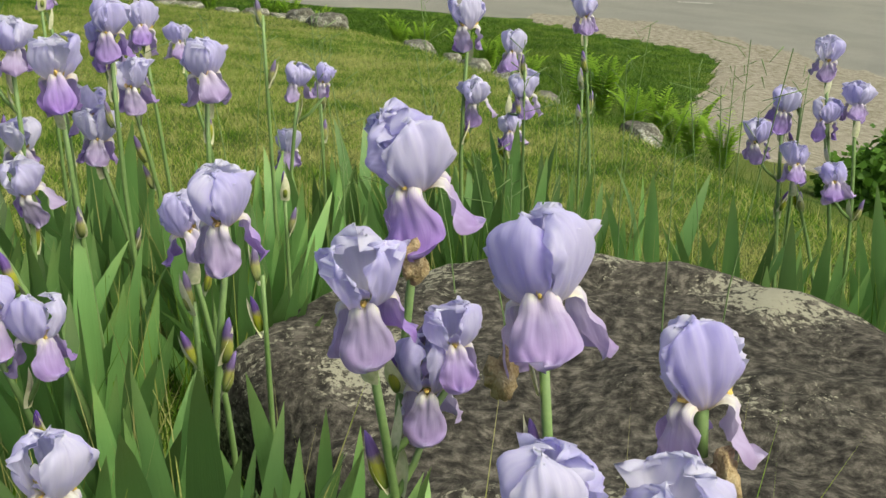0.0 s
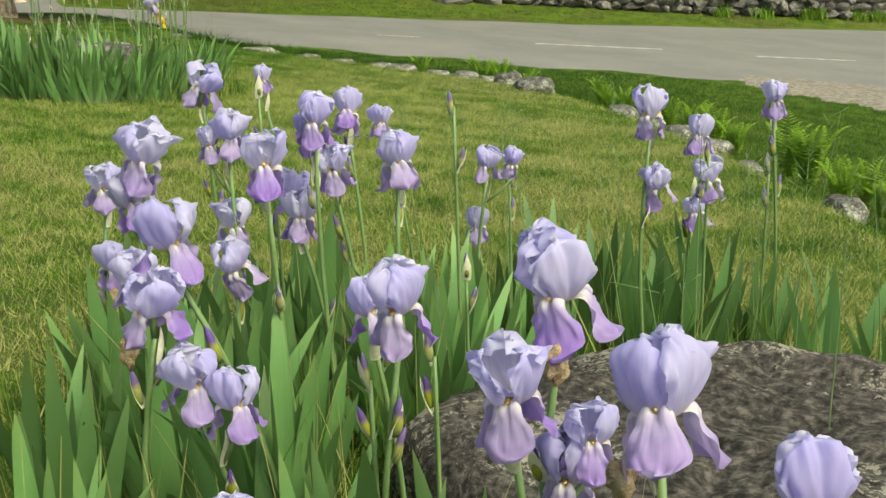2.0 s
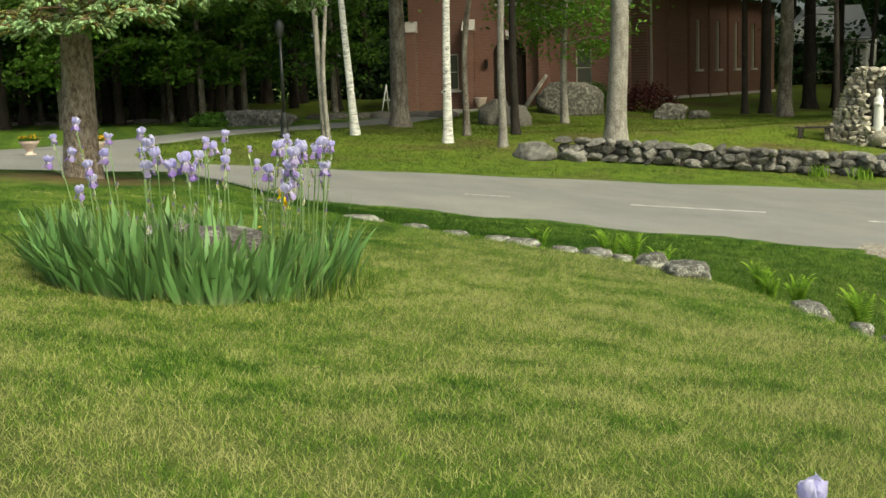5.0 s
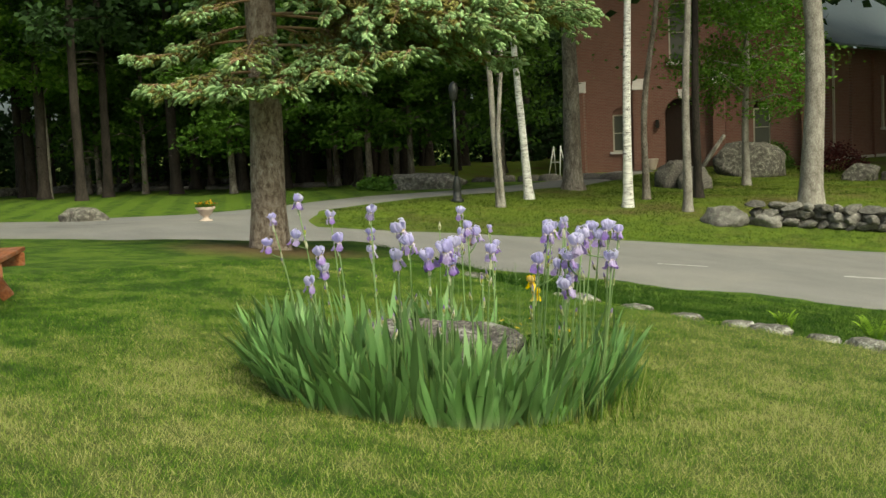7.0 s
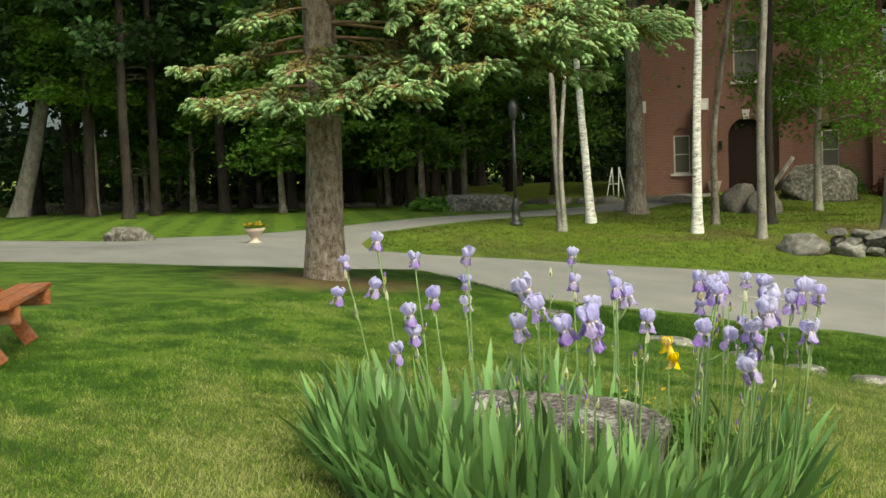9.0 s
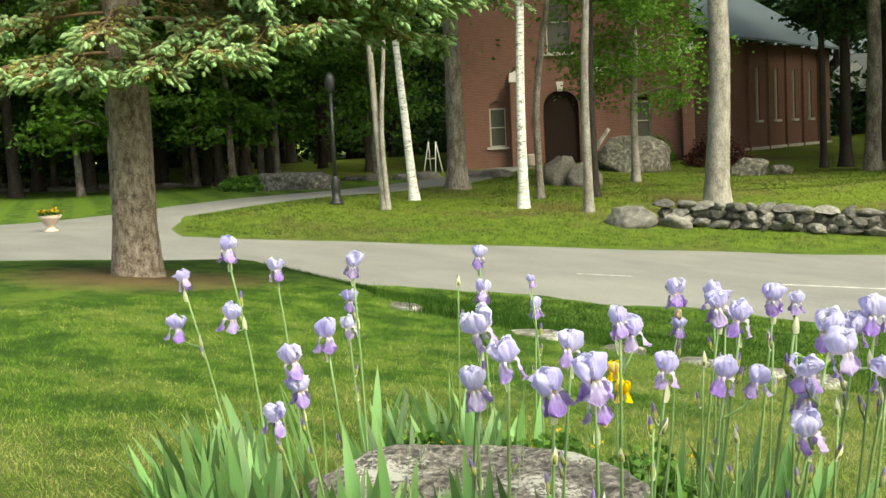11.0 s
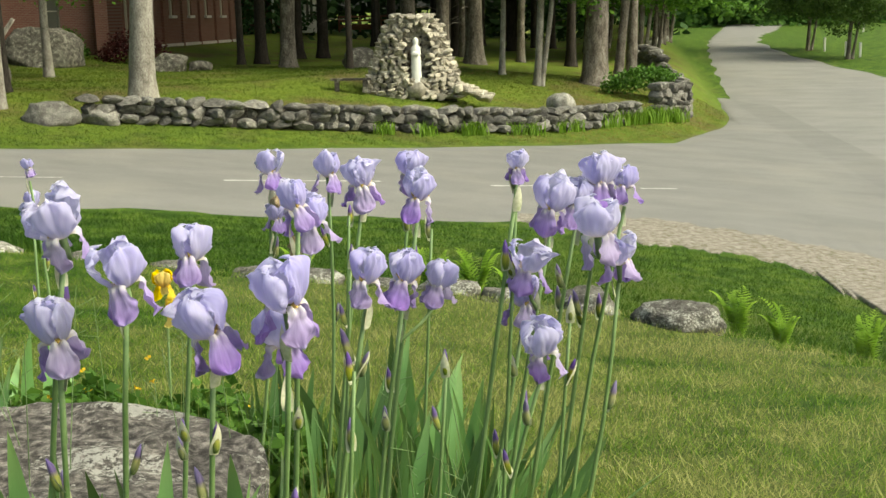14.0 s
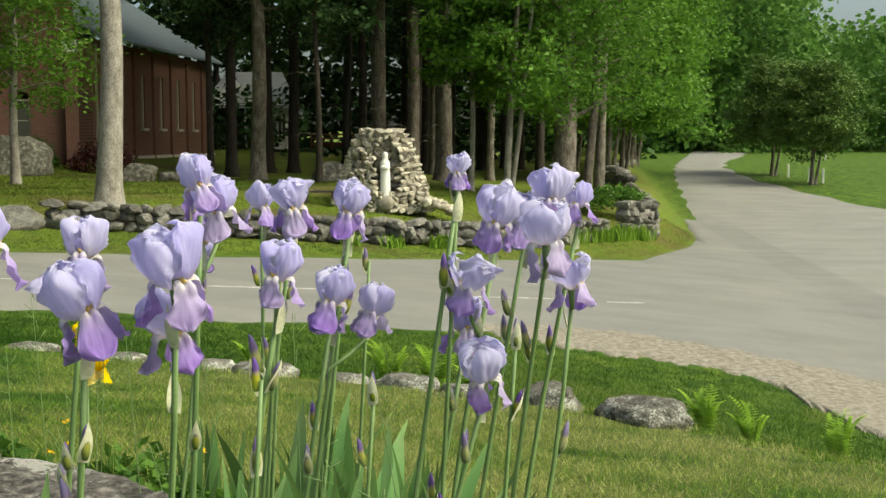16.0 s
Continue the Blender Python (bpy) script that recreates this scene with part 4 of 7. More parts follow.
def beard_mesh():
    V, F = [], []
    rng = np.random.default_rng(5)
    for k in range(40):
        u = rng.uniform(0.05, 1)
        x, y, z = 0.009 + 0.017 * u, rng.normal() * 0.002, 0.001 + 0.015 * u - 0.006 * u * u
        h = rng.uniform(0.003, 0.006)
        o = len(V)
        d = rng.normal(size=2) * 0.0015
        V += [(x - 0.001, y, z), (x + 0.001, y + 0.001, z), (x + d[0], y + d[1], z + h)]
        F += [(o, o + 1, o + 2)]
    v, f, _ = tube([(0.009, 0, 0.001), (0.017, 0, 0.0075), (0.027, 0, 0.0095)], [0.002, 0.0034, 0.0014], 6)
    o = len(V)
    V += v
    F += [tuple(i + o for i in q) for q in f]
    return mesh_from("beard", V, F)


def bract_mesh(seed, length=0.062, wide=0.0095):
    """A papery sheath that clasps the stem and stands off at its tip."""
    rng = np.random.default_rng(seed)
    out = rng.uniform(0.003, 0.010)
    ph = rng.uniform(0, 6)

    def at(u, v):
        r = 0.006 + 0.006 * math.sin(math.pi * u) + out * u * u
        w = wide * (0.7 + 0.5 * math.sin(math.pi * min(1, u * 0.9 + 0.1))) * (1 - u ** 2.2)
        return (r - 8 * (v * w) ** 2 * 4, v * w, length * u + 0.002 * math.sin(6 * u + ph) * v)

    return grid_mesh("bract", 8, 4, at)


def bud_mesh(seed):
    n = 9
    path = [(0.0012 * math.sin(i * 0.7 + seed), 0, 0.068 * i / (n - 1)) for i in range(n)]
    rad = [0.005, 0.0075, 0.0088, 0.0085, 0.0075, 0.0072, 0.006, 0.004, 0.0008]
    v, f, uv = tube(path, rad, 9, 0.05, seed)
    return mesh_from("bud", v, f, uv)


def wilt_mesh(seed):
    bm = boulder((0.014, 0.013, 0.022), seed, 1.1, 3)
    return bm


STANDARDS = [standard_mesh(100 + i) for i in range(9)]
FALLS = [fall_mesh(200 + i) for i in range(9)]
STYLE = grid_mesh("style_arm", 8, 4, lambda u, v: (0.004 + 0.026 * u, v * (0.005 + 0.006 * u) * (1 - 0.5 * u ** 6), 0.006 + 0.018 * math.sin(1.9 * u) - 0.006 * u * v * v + 0.006 * u ** 4))
STYLE.materials.append(M_STAND)
BEARD = beard_mesh()
BRACTS = [bract_mesh(300 + i) for i in range(4)]
BUDS = [bud_mesh(i) for i in range(3)]
OVARY = mesh_from("flower", *tube([(0, 0, -0.045), (0, 0, -0.02), (0, 0, 0.0), (0, 0, 0.012)], [0.0045, 0.0062, 0.0075, 0.004], 8))
for me in STANDARDS:
    me.materials.append(M_STAND)
for me in FALLS:
    me.materials.append(M_FALL)
BEARD.materials.append(M_BEARD)
OVARY.materials.append(M_STEM)
for me in BRACTS:
    me.materials.append(M_BRACT)
for me in BUDS:
    me.materials.append(M_BUD)


def add_flower(parent, at, yaw, size, rng, opened=1.0):
    """One bloom under its stem: ovary with three standards, three falls and beards."""
    m = Matrix.Translation(at) @ Matrix.Rotation(yaw, 4, "Z") @ Matrix.Rotation(rng.normal() * 0.15, 4, "X") @ Matrix.Rotation(rng.normal() * 0.15, 4, "Y") @ Matrix.Scale(size, 4)
    fl = put("flower", OVARY, None, parent, m=m)
    lean = rng.uniform(-0.10, 0.10)
    for k in range(3):
        turn = Matrix.Rotation(radians(120 * k) + rng.normal() * 0.10, 4, "Z")
        put("fall", FALLS[rng.integers(9)], None, fl, m=turn @ Matrix.Rotation(rng.normal() * 0.12, 4, "Y") @ Matrix.Rotation(rng.normal() * 0.10, 4, "X") @ Matrix.Scale(opened, 4))
        put("beard", BEARD, None, fl, m=turn)
        put("style_arm", STYLE, None, fl, m=turn)
        turn = Matrix.Rotation(radians(120 * k + 60) + rng.normal() * 0.14, 4, "Z")
        put("standard", STANDARDS[rng.integers(9)], None, fl, m=turn @ Matrix.Rotation(lean + rng.normal() * 0.08, 4, "Y") @ Matrix.Rotation(rng.normal() * 0.08, 4, "X") @ Matrix.Diagonal((1, rng.uniform(0.92, 1.06), rng.uniform(0.9, 1.08), 1)))
    return fl


IRIS_LABEL = "tall bearded iris with pale lavender standards and purple falls"


def iris(base, blooms, seed, group, buds=1, wilted=0, label=IRIS_LABEL):
    """A flowering stem: blooms are world places of flower middles with yaw degrees and size, topmost first."""
    rng = np.random.default_rng(seed)
    top = Vector(blooms[0][:3])
    base = Vector((*base, ground_z(*base) - 0.03))
    th = thing("iris", Matrix.Translation(base), label, "iris", group)
    n = 7
    bend = Vector((rng.normal() * 0.02, rng.normal() * 0.02, 0))
    end = top - base - Vector((0, 0, 0.04))

    def along(u):
        return end * u + bend * math.sin(math.pi * u)

    v, f, uv = tube([along(i / (n - 1)) for i in range(n)], [0.0062 - 0.0018 * i / (n - 1) for i in range(n)], 7)
    put("stem", mesh_from("stem", v, f, uv), M_STEM, th)
    put("bract", BRACTS[seed % 4], None, th, m=Matrix.Translation(along(0.985) - Vector((0, 0, 0.03))) @ Matrix.Rotation(rng.uniform(0, 6), 4, "Z"))
    for k, bl in enumerate(blooms):
        p = Vector(bl[:3]) - base
        if k:
            u = max(0.3, min(0.95, (p.z - 0.10) / max(end.z, 0.1)))
            a = along(u)
            q = p - Vector((0, 0, 0.035))
            v, f, uv = tube([a, a + (q - a) * 0.55 + Vector((0, 0, -0.008)), q], [0.0045, 0.004, 0.0038], 6)
            put("side_branch", mesh_from("side_branch", v, f, uv), M_STEM, th)
            put("bract", BRACTS[(seed + k) % 4], None, th, m=Matrix.Translation(a) @ Matrix.Rotation(math.atan2(q.y - a.y, q.x - a.x), 4, "Z"))
        add_flower(th, p, radians(bl[3]), bl[4], rng)
    for k in range(buds):
        u = rng.uniform(0.6, 0.9)
        yaw = rng.uniform(0, 6.28)
        a = along(u)
        tilt = Matrix.Translation(a) @ Matrix.Rotation(yaw, 4, "Z") @ Matrix.Rotation(radians(rng.uniform(8, 22)), 4, "Y")
        put("bract", BRACTS[(seed + k + 1) % 4], None, th, m=tilt)
        put("bud", BUDS[k % 3], None, th, m=tilt @ Matrix.Translation((0.009, 0, 0.006)) @ Matrix.Scale(rng.uniform(0.7, 1.0), 4))
    for k in range(wilted):
        yaw = rng.uniform(0, 6.28)
        p = along(0.97) + Vector((math.cos(yaw), math.sin(yaw), 0)) * 0.035
        put("wilted_flower", wilt_mesh(seed + k), M_WILT, th, "shrivelled tan wilted flower", m=Matrix.Translation(p))
    return th


def closed_stem(x, y, z, lean, seed, group):
    """A stem that bears only rolled buds in papery bracts."""
    rng = np.random.default_rng(seed)
    base = Vector((x - lean[0], y - lean[1], ground_z(x, y) - 0.03))
    th = thing("iris", Matrix.Translation(base), "budded iris stem with rolled purple buds in papery bracts", "iris", group)
    end = Vector((x, y, z)) - base
    v, f, uv = tube([end * (i / 5) for i in range(6)], [0.0055 - 0.0004 * i for i in range(6)], 7)
    put("stem", mesh_from("stem", v, f, uv), M_STEM, th)
    for k, (u, tilt) in enumerate(((0.97, 4), (0.82, 14))):
        m = Matrix.Translation(end * u) @ Matrix.Rotation(rng.uniform(0, 6), 4, "Z") @ Matrix.Rotation(radians(tilt), 4, "Y")
        put("bract", BRACTS[(seed + k) % 4], None, th, m=m)
        put("bud", BUDS[(seed + k) % 3], None, th, m=m @ Matrix.Translation((0.006, 0, 0.008)) @ Matrix.Scale(0.8, 4))
    return th


# the bed with the dark boulder: blooms x, y, z, yaw, size
BED_A_RIGHT = [
    [(2.447, 0.075, 0.914, 255, 1.08)], [(2.425, 0.003, 0.818, 250, 0.98), (2.459, 0.062, 0.706, 40, 0.82), (2.482, 0.075, 0.752, 330, 0.72)],
    [(2.624, -0.078, 0.874, 262, 1.10)], [(2.734, 0.034, 0.750, 240, 1.05)],
    [(2.664, -0.205, 0.742, 200, 0.98)], [(2.749, -0.149, 0.712, 255, 1.0)],
    [(2.092, 0.273, 0.784, 262, 1.05)], [(1.889, 0.478, 0.686, 205, 0.9)]]
BED_A_LEFT = [
    [(1.507, 0.367, 0.938, 270, 1.05), (1.476, 0.362, 0.858, 250, 0.9)], [(1.098, 0.620, 0.799, 240, 0.85)], [(1.108, 0.606, 0.633, 255, 0.85)],
    [(1.756, 0.177, 0.866, 280, 1.05)], [(1.761, 0.124, 0.779, 268, 0.95)], [(1.524, 0.309, 0.741, 230, 0.85)],
    [(1.565, 0.508, 0.718, 262, 0.88)], [(1.338, 0.744, 0.714, 270, 0.92)], [(1.811, 0.141, 0.669, 215, 0.9), (1.861, 0.169, 0.634, 300, 0.88)],
    [(1.631, 0.533, 0.903, 262, 1.05)], [(1.353, 0.738, 0.906, 270, 0.88), (1.325, 0.712, 0.890, 180, 0.6)],
    [(1.412, 0.879, 0.709, 262, 0.92), (1.352, 0.924, 0.749, 330, 0.85)], [(1.407, 1.006, 0.790, 280, 0.9)],
    [(1.474, 0.869, 0.921, 255, 0.92), (1.440, 0.890, 0.890, 200, 0.75)]]
BED_A_BACK = [
    [(0.964, 1.073, 0.944, 262, 0.98)], [(0.851, 1.418, 0.918, 250, 0.6)], [(1.163, 1.385, 0.848, 250, 0.95)], [(1.037, 1.701, 0.765, 290, 0.8)],
    [(1.657, 0.900, 0.843, 275, 1.05)], [(1.463, 1.575, 0.695, 210, 0.8), (1.516, 1.614, 0.697, 300, 0.65)], [(1.398, 1.624, 0.513, 265, 0.85)],
    [(1.910, 1.601, 0.846, 258, 1.0), (1.918, 1.627, 0.670, 280, 0.9)], [(1.823, 2.173, 0.694, 250, 0.95), (1.942, 1.931, 0.623, 300, 0.95)],
    [(1.836, 2.126, 0.479, 250, 0.85)], [(1.984, 2.340, 0.779, 262, 0.9)], [(2.139, -0.135, 0.630, 262, 0.92)]]
BED_A_FAR = [
    [(2.580, 2.055, 0.599, 250, 0.9), (2.525, 2.028, 0.520, 265, 0.9)], [(2.674, 2.089, 0.722, 262, 0.85), (2.685, 2.06, 0.575, 240, 0.85)],
    [(2.622, 2.028, 0.466, 250, 0.85)], [(2.752, 2.075, 0.619, 270, 0.85), (2.721, 2.027, 0.424, 290, 0.9)]]
k = 0
for rows in (BED_A_RIGHT, BED_A_LEFT, BED_A_BACK, BED_A_FAR):
    for blooms in rows:
        k += 1
        rng = np.random.default_rng(900 + k)
        blooms = [(x, y, z, math.degrees(math.atan2(-0.9 - y, 2.8 - x)) + rng.normal() * 22, size) for x, y, z, yaw, size in blooms]
        x, y = blooms[0][0], blooms[0][1]
        iris((x + rng.normal() * 0.05, y + 0.04 + rng.normal() * 0.05), blooms, 900 + k, "irises round the dark boulder", 1 + k % 2, 1 if k in (1, 3, 4, 11, 13) else 0)
for k, row in enumerate([(2.049, 0.254, 0.68), (1.10, 1.12, 0.95), (1.28, 0.95, 0.74), (1.62, 1.18, 0.92), (1.45, 1.72, 0.62), (2.05, 0.42, 0.66), (1.75, 1.0, 0.6), (2.02, 2.2, 0.62), (1.95, 1.9, 0.7), (2.62, 2.1, 0.6)]):
    closed_stem(*row, (0.03, -0.04), 40 + k, "irises round the dark boulder")

# the round bed with the flat stone
BED_B_LEFT = [
    [(-6.691, 5.944, 1.285, 235, 0.95), (-6.421, 5.673, 1.054, 240, 0.95)], [(-6.845, 5.832, 1.169, 225, 0.7), (-6.78, 5.717, 0.989, 240, 0.9)],
    [(-6.876, 6.414, 1.141, 240, 0.85)], [(-6.336, 6.318, 1.187, 240, 0.9), (-6.43, 6.4, 1.02, 250, 0.8)], [(-6.528, 6.498, 0.879, 235, 0.85)],
    [(-5.75, 5.47, 1.06, 230, 0.95)], [(-5.837, 5.384, 0.982, 240, 0.95), (-5.832, 5.411, 0.880, 245, 0.9)], [(-5.852, 5.301, 0.805, 240, 0.9)]]
BED_B_BACK = [
    [(-6.336, 7.284, 1.112, 245, 0.9), (-6.3, 7.25, 0.945, 250, 0.9)], [(-6.128, 7.456, 0.839, 245, 0.85)], [(-6.05, 7.3, 1.0, 200, 0.5)],
    [(-5.047, 6.720, 1.056, 250, 0.95), (-5.03, 6.70, 0.93, 200, 0.7)], [(-4.865, 6.651, 1.060, 240, 0.95)], [(-4.71, 6.32, 1.078, 255, 1.05)], [(-4.537, 6.06, 1.088, 240, 0.95)],
    [(-4.638, 6.655, 1.064, 265, 0.95)], [(-4.562, 5.985, 0.917, 262, 1.05), (-4.50, 6.1, 0.88, 320, 0.9)]]
BED_B_FRONT = [
    [(-4.993, 5.271, 1.158, 250, 1.0)], [(-5.002, 5.244, 0.991, 255, 1.02)], [(-4.875, 5.22, 1.09, 245, 1.0)], [(-4.752, 5.247, 1.005, 262, 1.08)],
    [(-4.632, 5.257, 1.046, 250, 1.12), (-4.661, 5.33, 0.965, 310, 0.95)], [(-4.911, 5.633, 1.041, 240, 0.98)], [(-4.668, 5.490, 1.161, 235, 0.75), (-4.655, 5.545, 1.12, 270, 0.85)],
    [(-4.565, 5.557, 1.017, 215, 0.85)]]
BED_B_RIGHT = [
    [(-4.242, 6.004, 1.074, 255, 1.05), (-4.291, 5.929, 0.958, 262, 1.0)], [(-4.136, 6.105, 1.113, 268, 1.0), (-4.147, 5.820, 1.056, 262, 1.1)],
    [(-4.095, 6.070, 0.943, 285, 0.95)], [(-4.257, 5.856, 0.801, 258, 1.05)], [(-4.082, 6.13, 1.10, 300, 0.75)], [(-4.302, 5.975, 0.869, 250, 0.92)],
    [(-4.311, 5.924, 1.172, 240, 0.55)], [(-4.19, 6.09, 1.065, 225, 0.9)]]
k = 0
for rows in (BED_B_LEFT, BED_B_BACK, BED_B_FRONT, BED_B_RIGHT):
    for blooms in rows:
        k += 1
        rng = np.random.default_rng(1500 + k)
        # most blooms turn a fall to the open lawn
        blooms = [(x, y, z - 0.008, math.degrees(math.atan2(3.8 - y, -4.15 - x)) + rng.normal() * 24, size) for x, y, z, yaw, size in blooms]
        x, y = blooms[0][0], blooms[0][1]
        iris((x + (-5.5 - x) * 0.12 + rng.normal() * 0.03, y + (6.2 - y) * 0.12 + rng.normal() * 0.03), blooms, 1500 + k, "irises in the round bed", 1 + k % 2, 1 if k in (24, 12) else 0)
for k, row in enumerate([(-4.31, 5.93, 1.15), (-4.62, 5.2, 0.72), (-4.95, 5.15, 0.66), (-4.58, 5.5, 0.86), (-4.72, 6.2, 0.92), (-4.8, 6.6, 0.95), (-4.2, 5.95, 0.86), (-4.45, 5.8, 0.78), (-5.1, 5.2, 0.62), (-6.2, 6.9, 1.05), (-5.3, 5.3, 0.64), (-4.55, 6.4, 0.95)]):
    closed_stem(*row, (0.06, -0.02), 70 + k, "irises in the round bed")


# ---- sword leaves ----
def sword_mesh(seed, arch, twist=0.0):
    """A pointed sword leaf, one unit long, keeled along its middle."""
    rng = np.random.default_rng(seed)
    side = rng.normal() * 0.05

    def at(u, v):
        w = 0.060 * (0.66 + 0.66 * u - 0.34 * u * u) * (1 - u ** 2.3) ** 0.85 + 0.0004
        x = arch * u ** 2.4
        z = u - 0.5 * arch * arch * u ** 3.5
        return (x + 0.012 * (1 - abs(v)) * (1 - u), v * w + side * u * u, z)

    return grid_mesh("leaf", 10, 4, at)


SWORDS = [sword_mesh(i, a) for i, a in enumerate((0.02, 0.08, 0.14, 0.22, -0.06, 0.3, 0.05))] + [sword_mesh(9, 0.75)]


def leaf_material():
    m, nt, b = material("iris sword leaf", 0.42)
    uv = nt.nodes.new("ShaderNodeUVMap")
    sp = nt.nodes.new("ShaderNodeSeparateXYZ")
    nt.links.new(uv.outputs[0], sp.inputs[0])
    mp = nt.nodes.new("ShaderNodeMapping")
    mp.inputs["Scale"].default_value = (1.2, 30, 1)
    nt.links.new(uv.outputs[0], mp.inputs[0])
    ribs = noise_node(nt, mp.outputs[0], 1.0, 3)
    oi = nt.nodes.new("ShaderNodeObjectInfo")
    col = ramp(nt, sp.outputs[0], [(0.0, (0.38, 0.48, 0.24)), (0.25, (0.21, 0.41, 0.13)), (0.8, (0.22, 0.42, 0.14)), (1.0, (0.29, 0.44, 0.15))])
    col = mixed(nt, ribs, mixed(nt, 0.35, col, (0.03, 0.075, 0.02)), col)
    hv = nt.nodes.new("ShaderNodeHueSaturation")
    mr = nt.nodes.new("ShaderNodeMapRange")
    mr.inputs[3].default_value, mr.inputs[4].default_value = 0.36, 1.24
    nt.links.new(oi.outputs["Random"], mr.inputs[0])
    nt.links.new(mr.outputs[0], hv.inputs["Value"])
    nt.links.new(col, hv.inputs["Color"])
    nt.links.new(hv.outputs[0], b.inputs["Base Color"])
    tr = nt.nodes.new("ShaderNodeBsdfTranslucent")
    nt.links.new(mixed(nt, 0.4, hv.outputs[0], (0.14, 0.22, 0.03)), tr.inputs[0])
    mx = nt.nodes.new("ShaderNodeMixShader")
    mx.inputs[0].default_value = 0.32
    nt.links.new(b.outputs[0], mx.inputs[1])
    nt.links.new(tr.outputs[0], mx.inputs[2])
    nt.links.new(mx.outputs[0], nt.nodes["Material Output"].inputs[0])
    bump(nt, b, ribs, 0.35, 0.003)
    return m


M_SWORD = leaf_material()
for me in SWORDS:
    me.materials.append(M_SWORD)


def fan(x, y, length, yaw, lean, n, seed, group, spread=0.8):
    """A fan of sword leaves rising from one rootstock, spread in one plane."""
    rng = np.random.default_rng(seed)
    th = thing("iris_leaf_fan", Matrix.Translation((x, y, ground_z(x, y) - 0.02)) @ Matrix.Rotation(yaw, 4, "Z"), "fan of broad grey-green iris sword leaves", "leaf fan", group)
    for i in range(n):
        s = (i - (n - 1) / 2) / max(1, (n - 1) / 2)
        ln = length * (1 - 0.28 * abs(s)) * rng.uniform(0.85, 1.1)
        m = Matrix.Translation((lean * 0.05, s * 0.035, 0)) @ Matrix.Rotation(-s * rng.uniform(0.30, 0.62) * spread, 4, "X") @ Matrix.Rotation(lean + rng.normal() * 0.07, 4, "Y") @ Matrix.Rotation((math.pi if s > 0 else 0) + rng.normal() * 0.3, 4, "Z") @ Matrix.Scale(ln, 4)
        put("leaf", SWORDS[rng.integers(7)], None, th, m=m)
    return th


rng = np.random.default_rng(77)
for i in range(66):
    for _ in range(60):
        a, r = rng.uniform(0, 2 * math.pi), math.sqrt(rng.uniform(0.12, 1.0))
        x, y = -5.55 + 1.18 * r * math.cos(a), 6.21 + 1.12 * r * math.sin(a)
        rock = abs(x + 5.62) < 0.66 and abs(y - 6.13) < 0.54
        weeds = -6.0 < x < -5.2 and y > 6.6
        if not rock and not weeds:
            break
    fan(x, y, rng.uniform(0.5, 0.66), a + rng.normal() * 0.5, 0.14 * r + 0.16 * r * rng.random(), int(rng.integers(4, 7)), 2000 + i, "leaf fans in the round bed")
for i in range(17):
    a = radians(178 + 204 * i / 16) + rng.normal() * 0.03
    x, y = -5.54 + 1.14 * math.cos(a), 6.1 + 1.04 * math.sin(a)
    fan(x, y, rng.uniform(0.56, 0.68), a + rng.normal() * 0.25, 0.30 + 0.2 * rng.random(), 11, 2200 + i, "leaf fans in the round bed", 1.3)
for i in range(12):
    x = -6.5 + 1.5 * i / 11 + rng.normal() * 0.03
    fan(x, 5.42 + 0.1 * abs(x + 5.8) + rng.normal() * 0.04, rng.uniform(0.58, 0.68), radians(-50) + rng.normal() * 0.35, 0.05 + 0.08 * rng.random(), 8, 2260 + i, "leaf fans in the round bed")
for i in range(16):
    x = -6.35 + 1.5 * i / 15 + rng.normal() * 0.03
    fan(x, 5.30 + 0.12 * (i % 2) + rng.normal() * 0.03, rng.uniform(0.46, 0.54), radians(-50) + rng.normal() * 0.35, 0.10 + 0.1 * rng.random(), 5, 2280 + i, "leaf fans in the round bed")
for i in range(13):
    x, y = -4.42 - 0.85 * rng.random(), 5.27 + 0.5 * rng.random()
    fan(x, y, rng.uniform(0.52, 0.62), radians(-50) + rng.normal() * 0.5, 0.06 + 0.12 * rng.random(), 6, 2320 + i, "leaf fans in the round bed", 1.0)
# the row of spread clumps along the bed's front edge
for i in range(15):
    a = radians(-122 + 152 * i / 14 + rng.normal() * 1.5)
    fan(-5.35 + 0.97 * math.cos(a), 5.86 + 0.97 * math.sin(a), rng.uniform(0.44, 0.54), a + rng.normal() * 0.2, 0.22 + 0.16 * rng.random(), 9, 2360 + i, "leaf fans in the round bed", 1.15)
bent = fan(-5.72, 5.12, 0.42, radians(215), 0.3, 4, 2299, "leaf fans in the round bed")
put("leaf", SWORDS[7], None, bent, "yellowing bent-over leaf", m=Matrix.Rotation(0.35, 4, "Y") @ Matrix.Scale(0.5, 4))

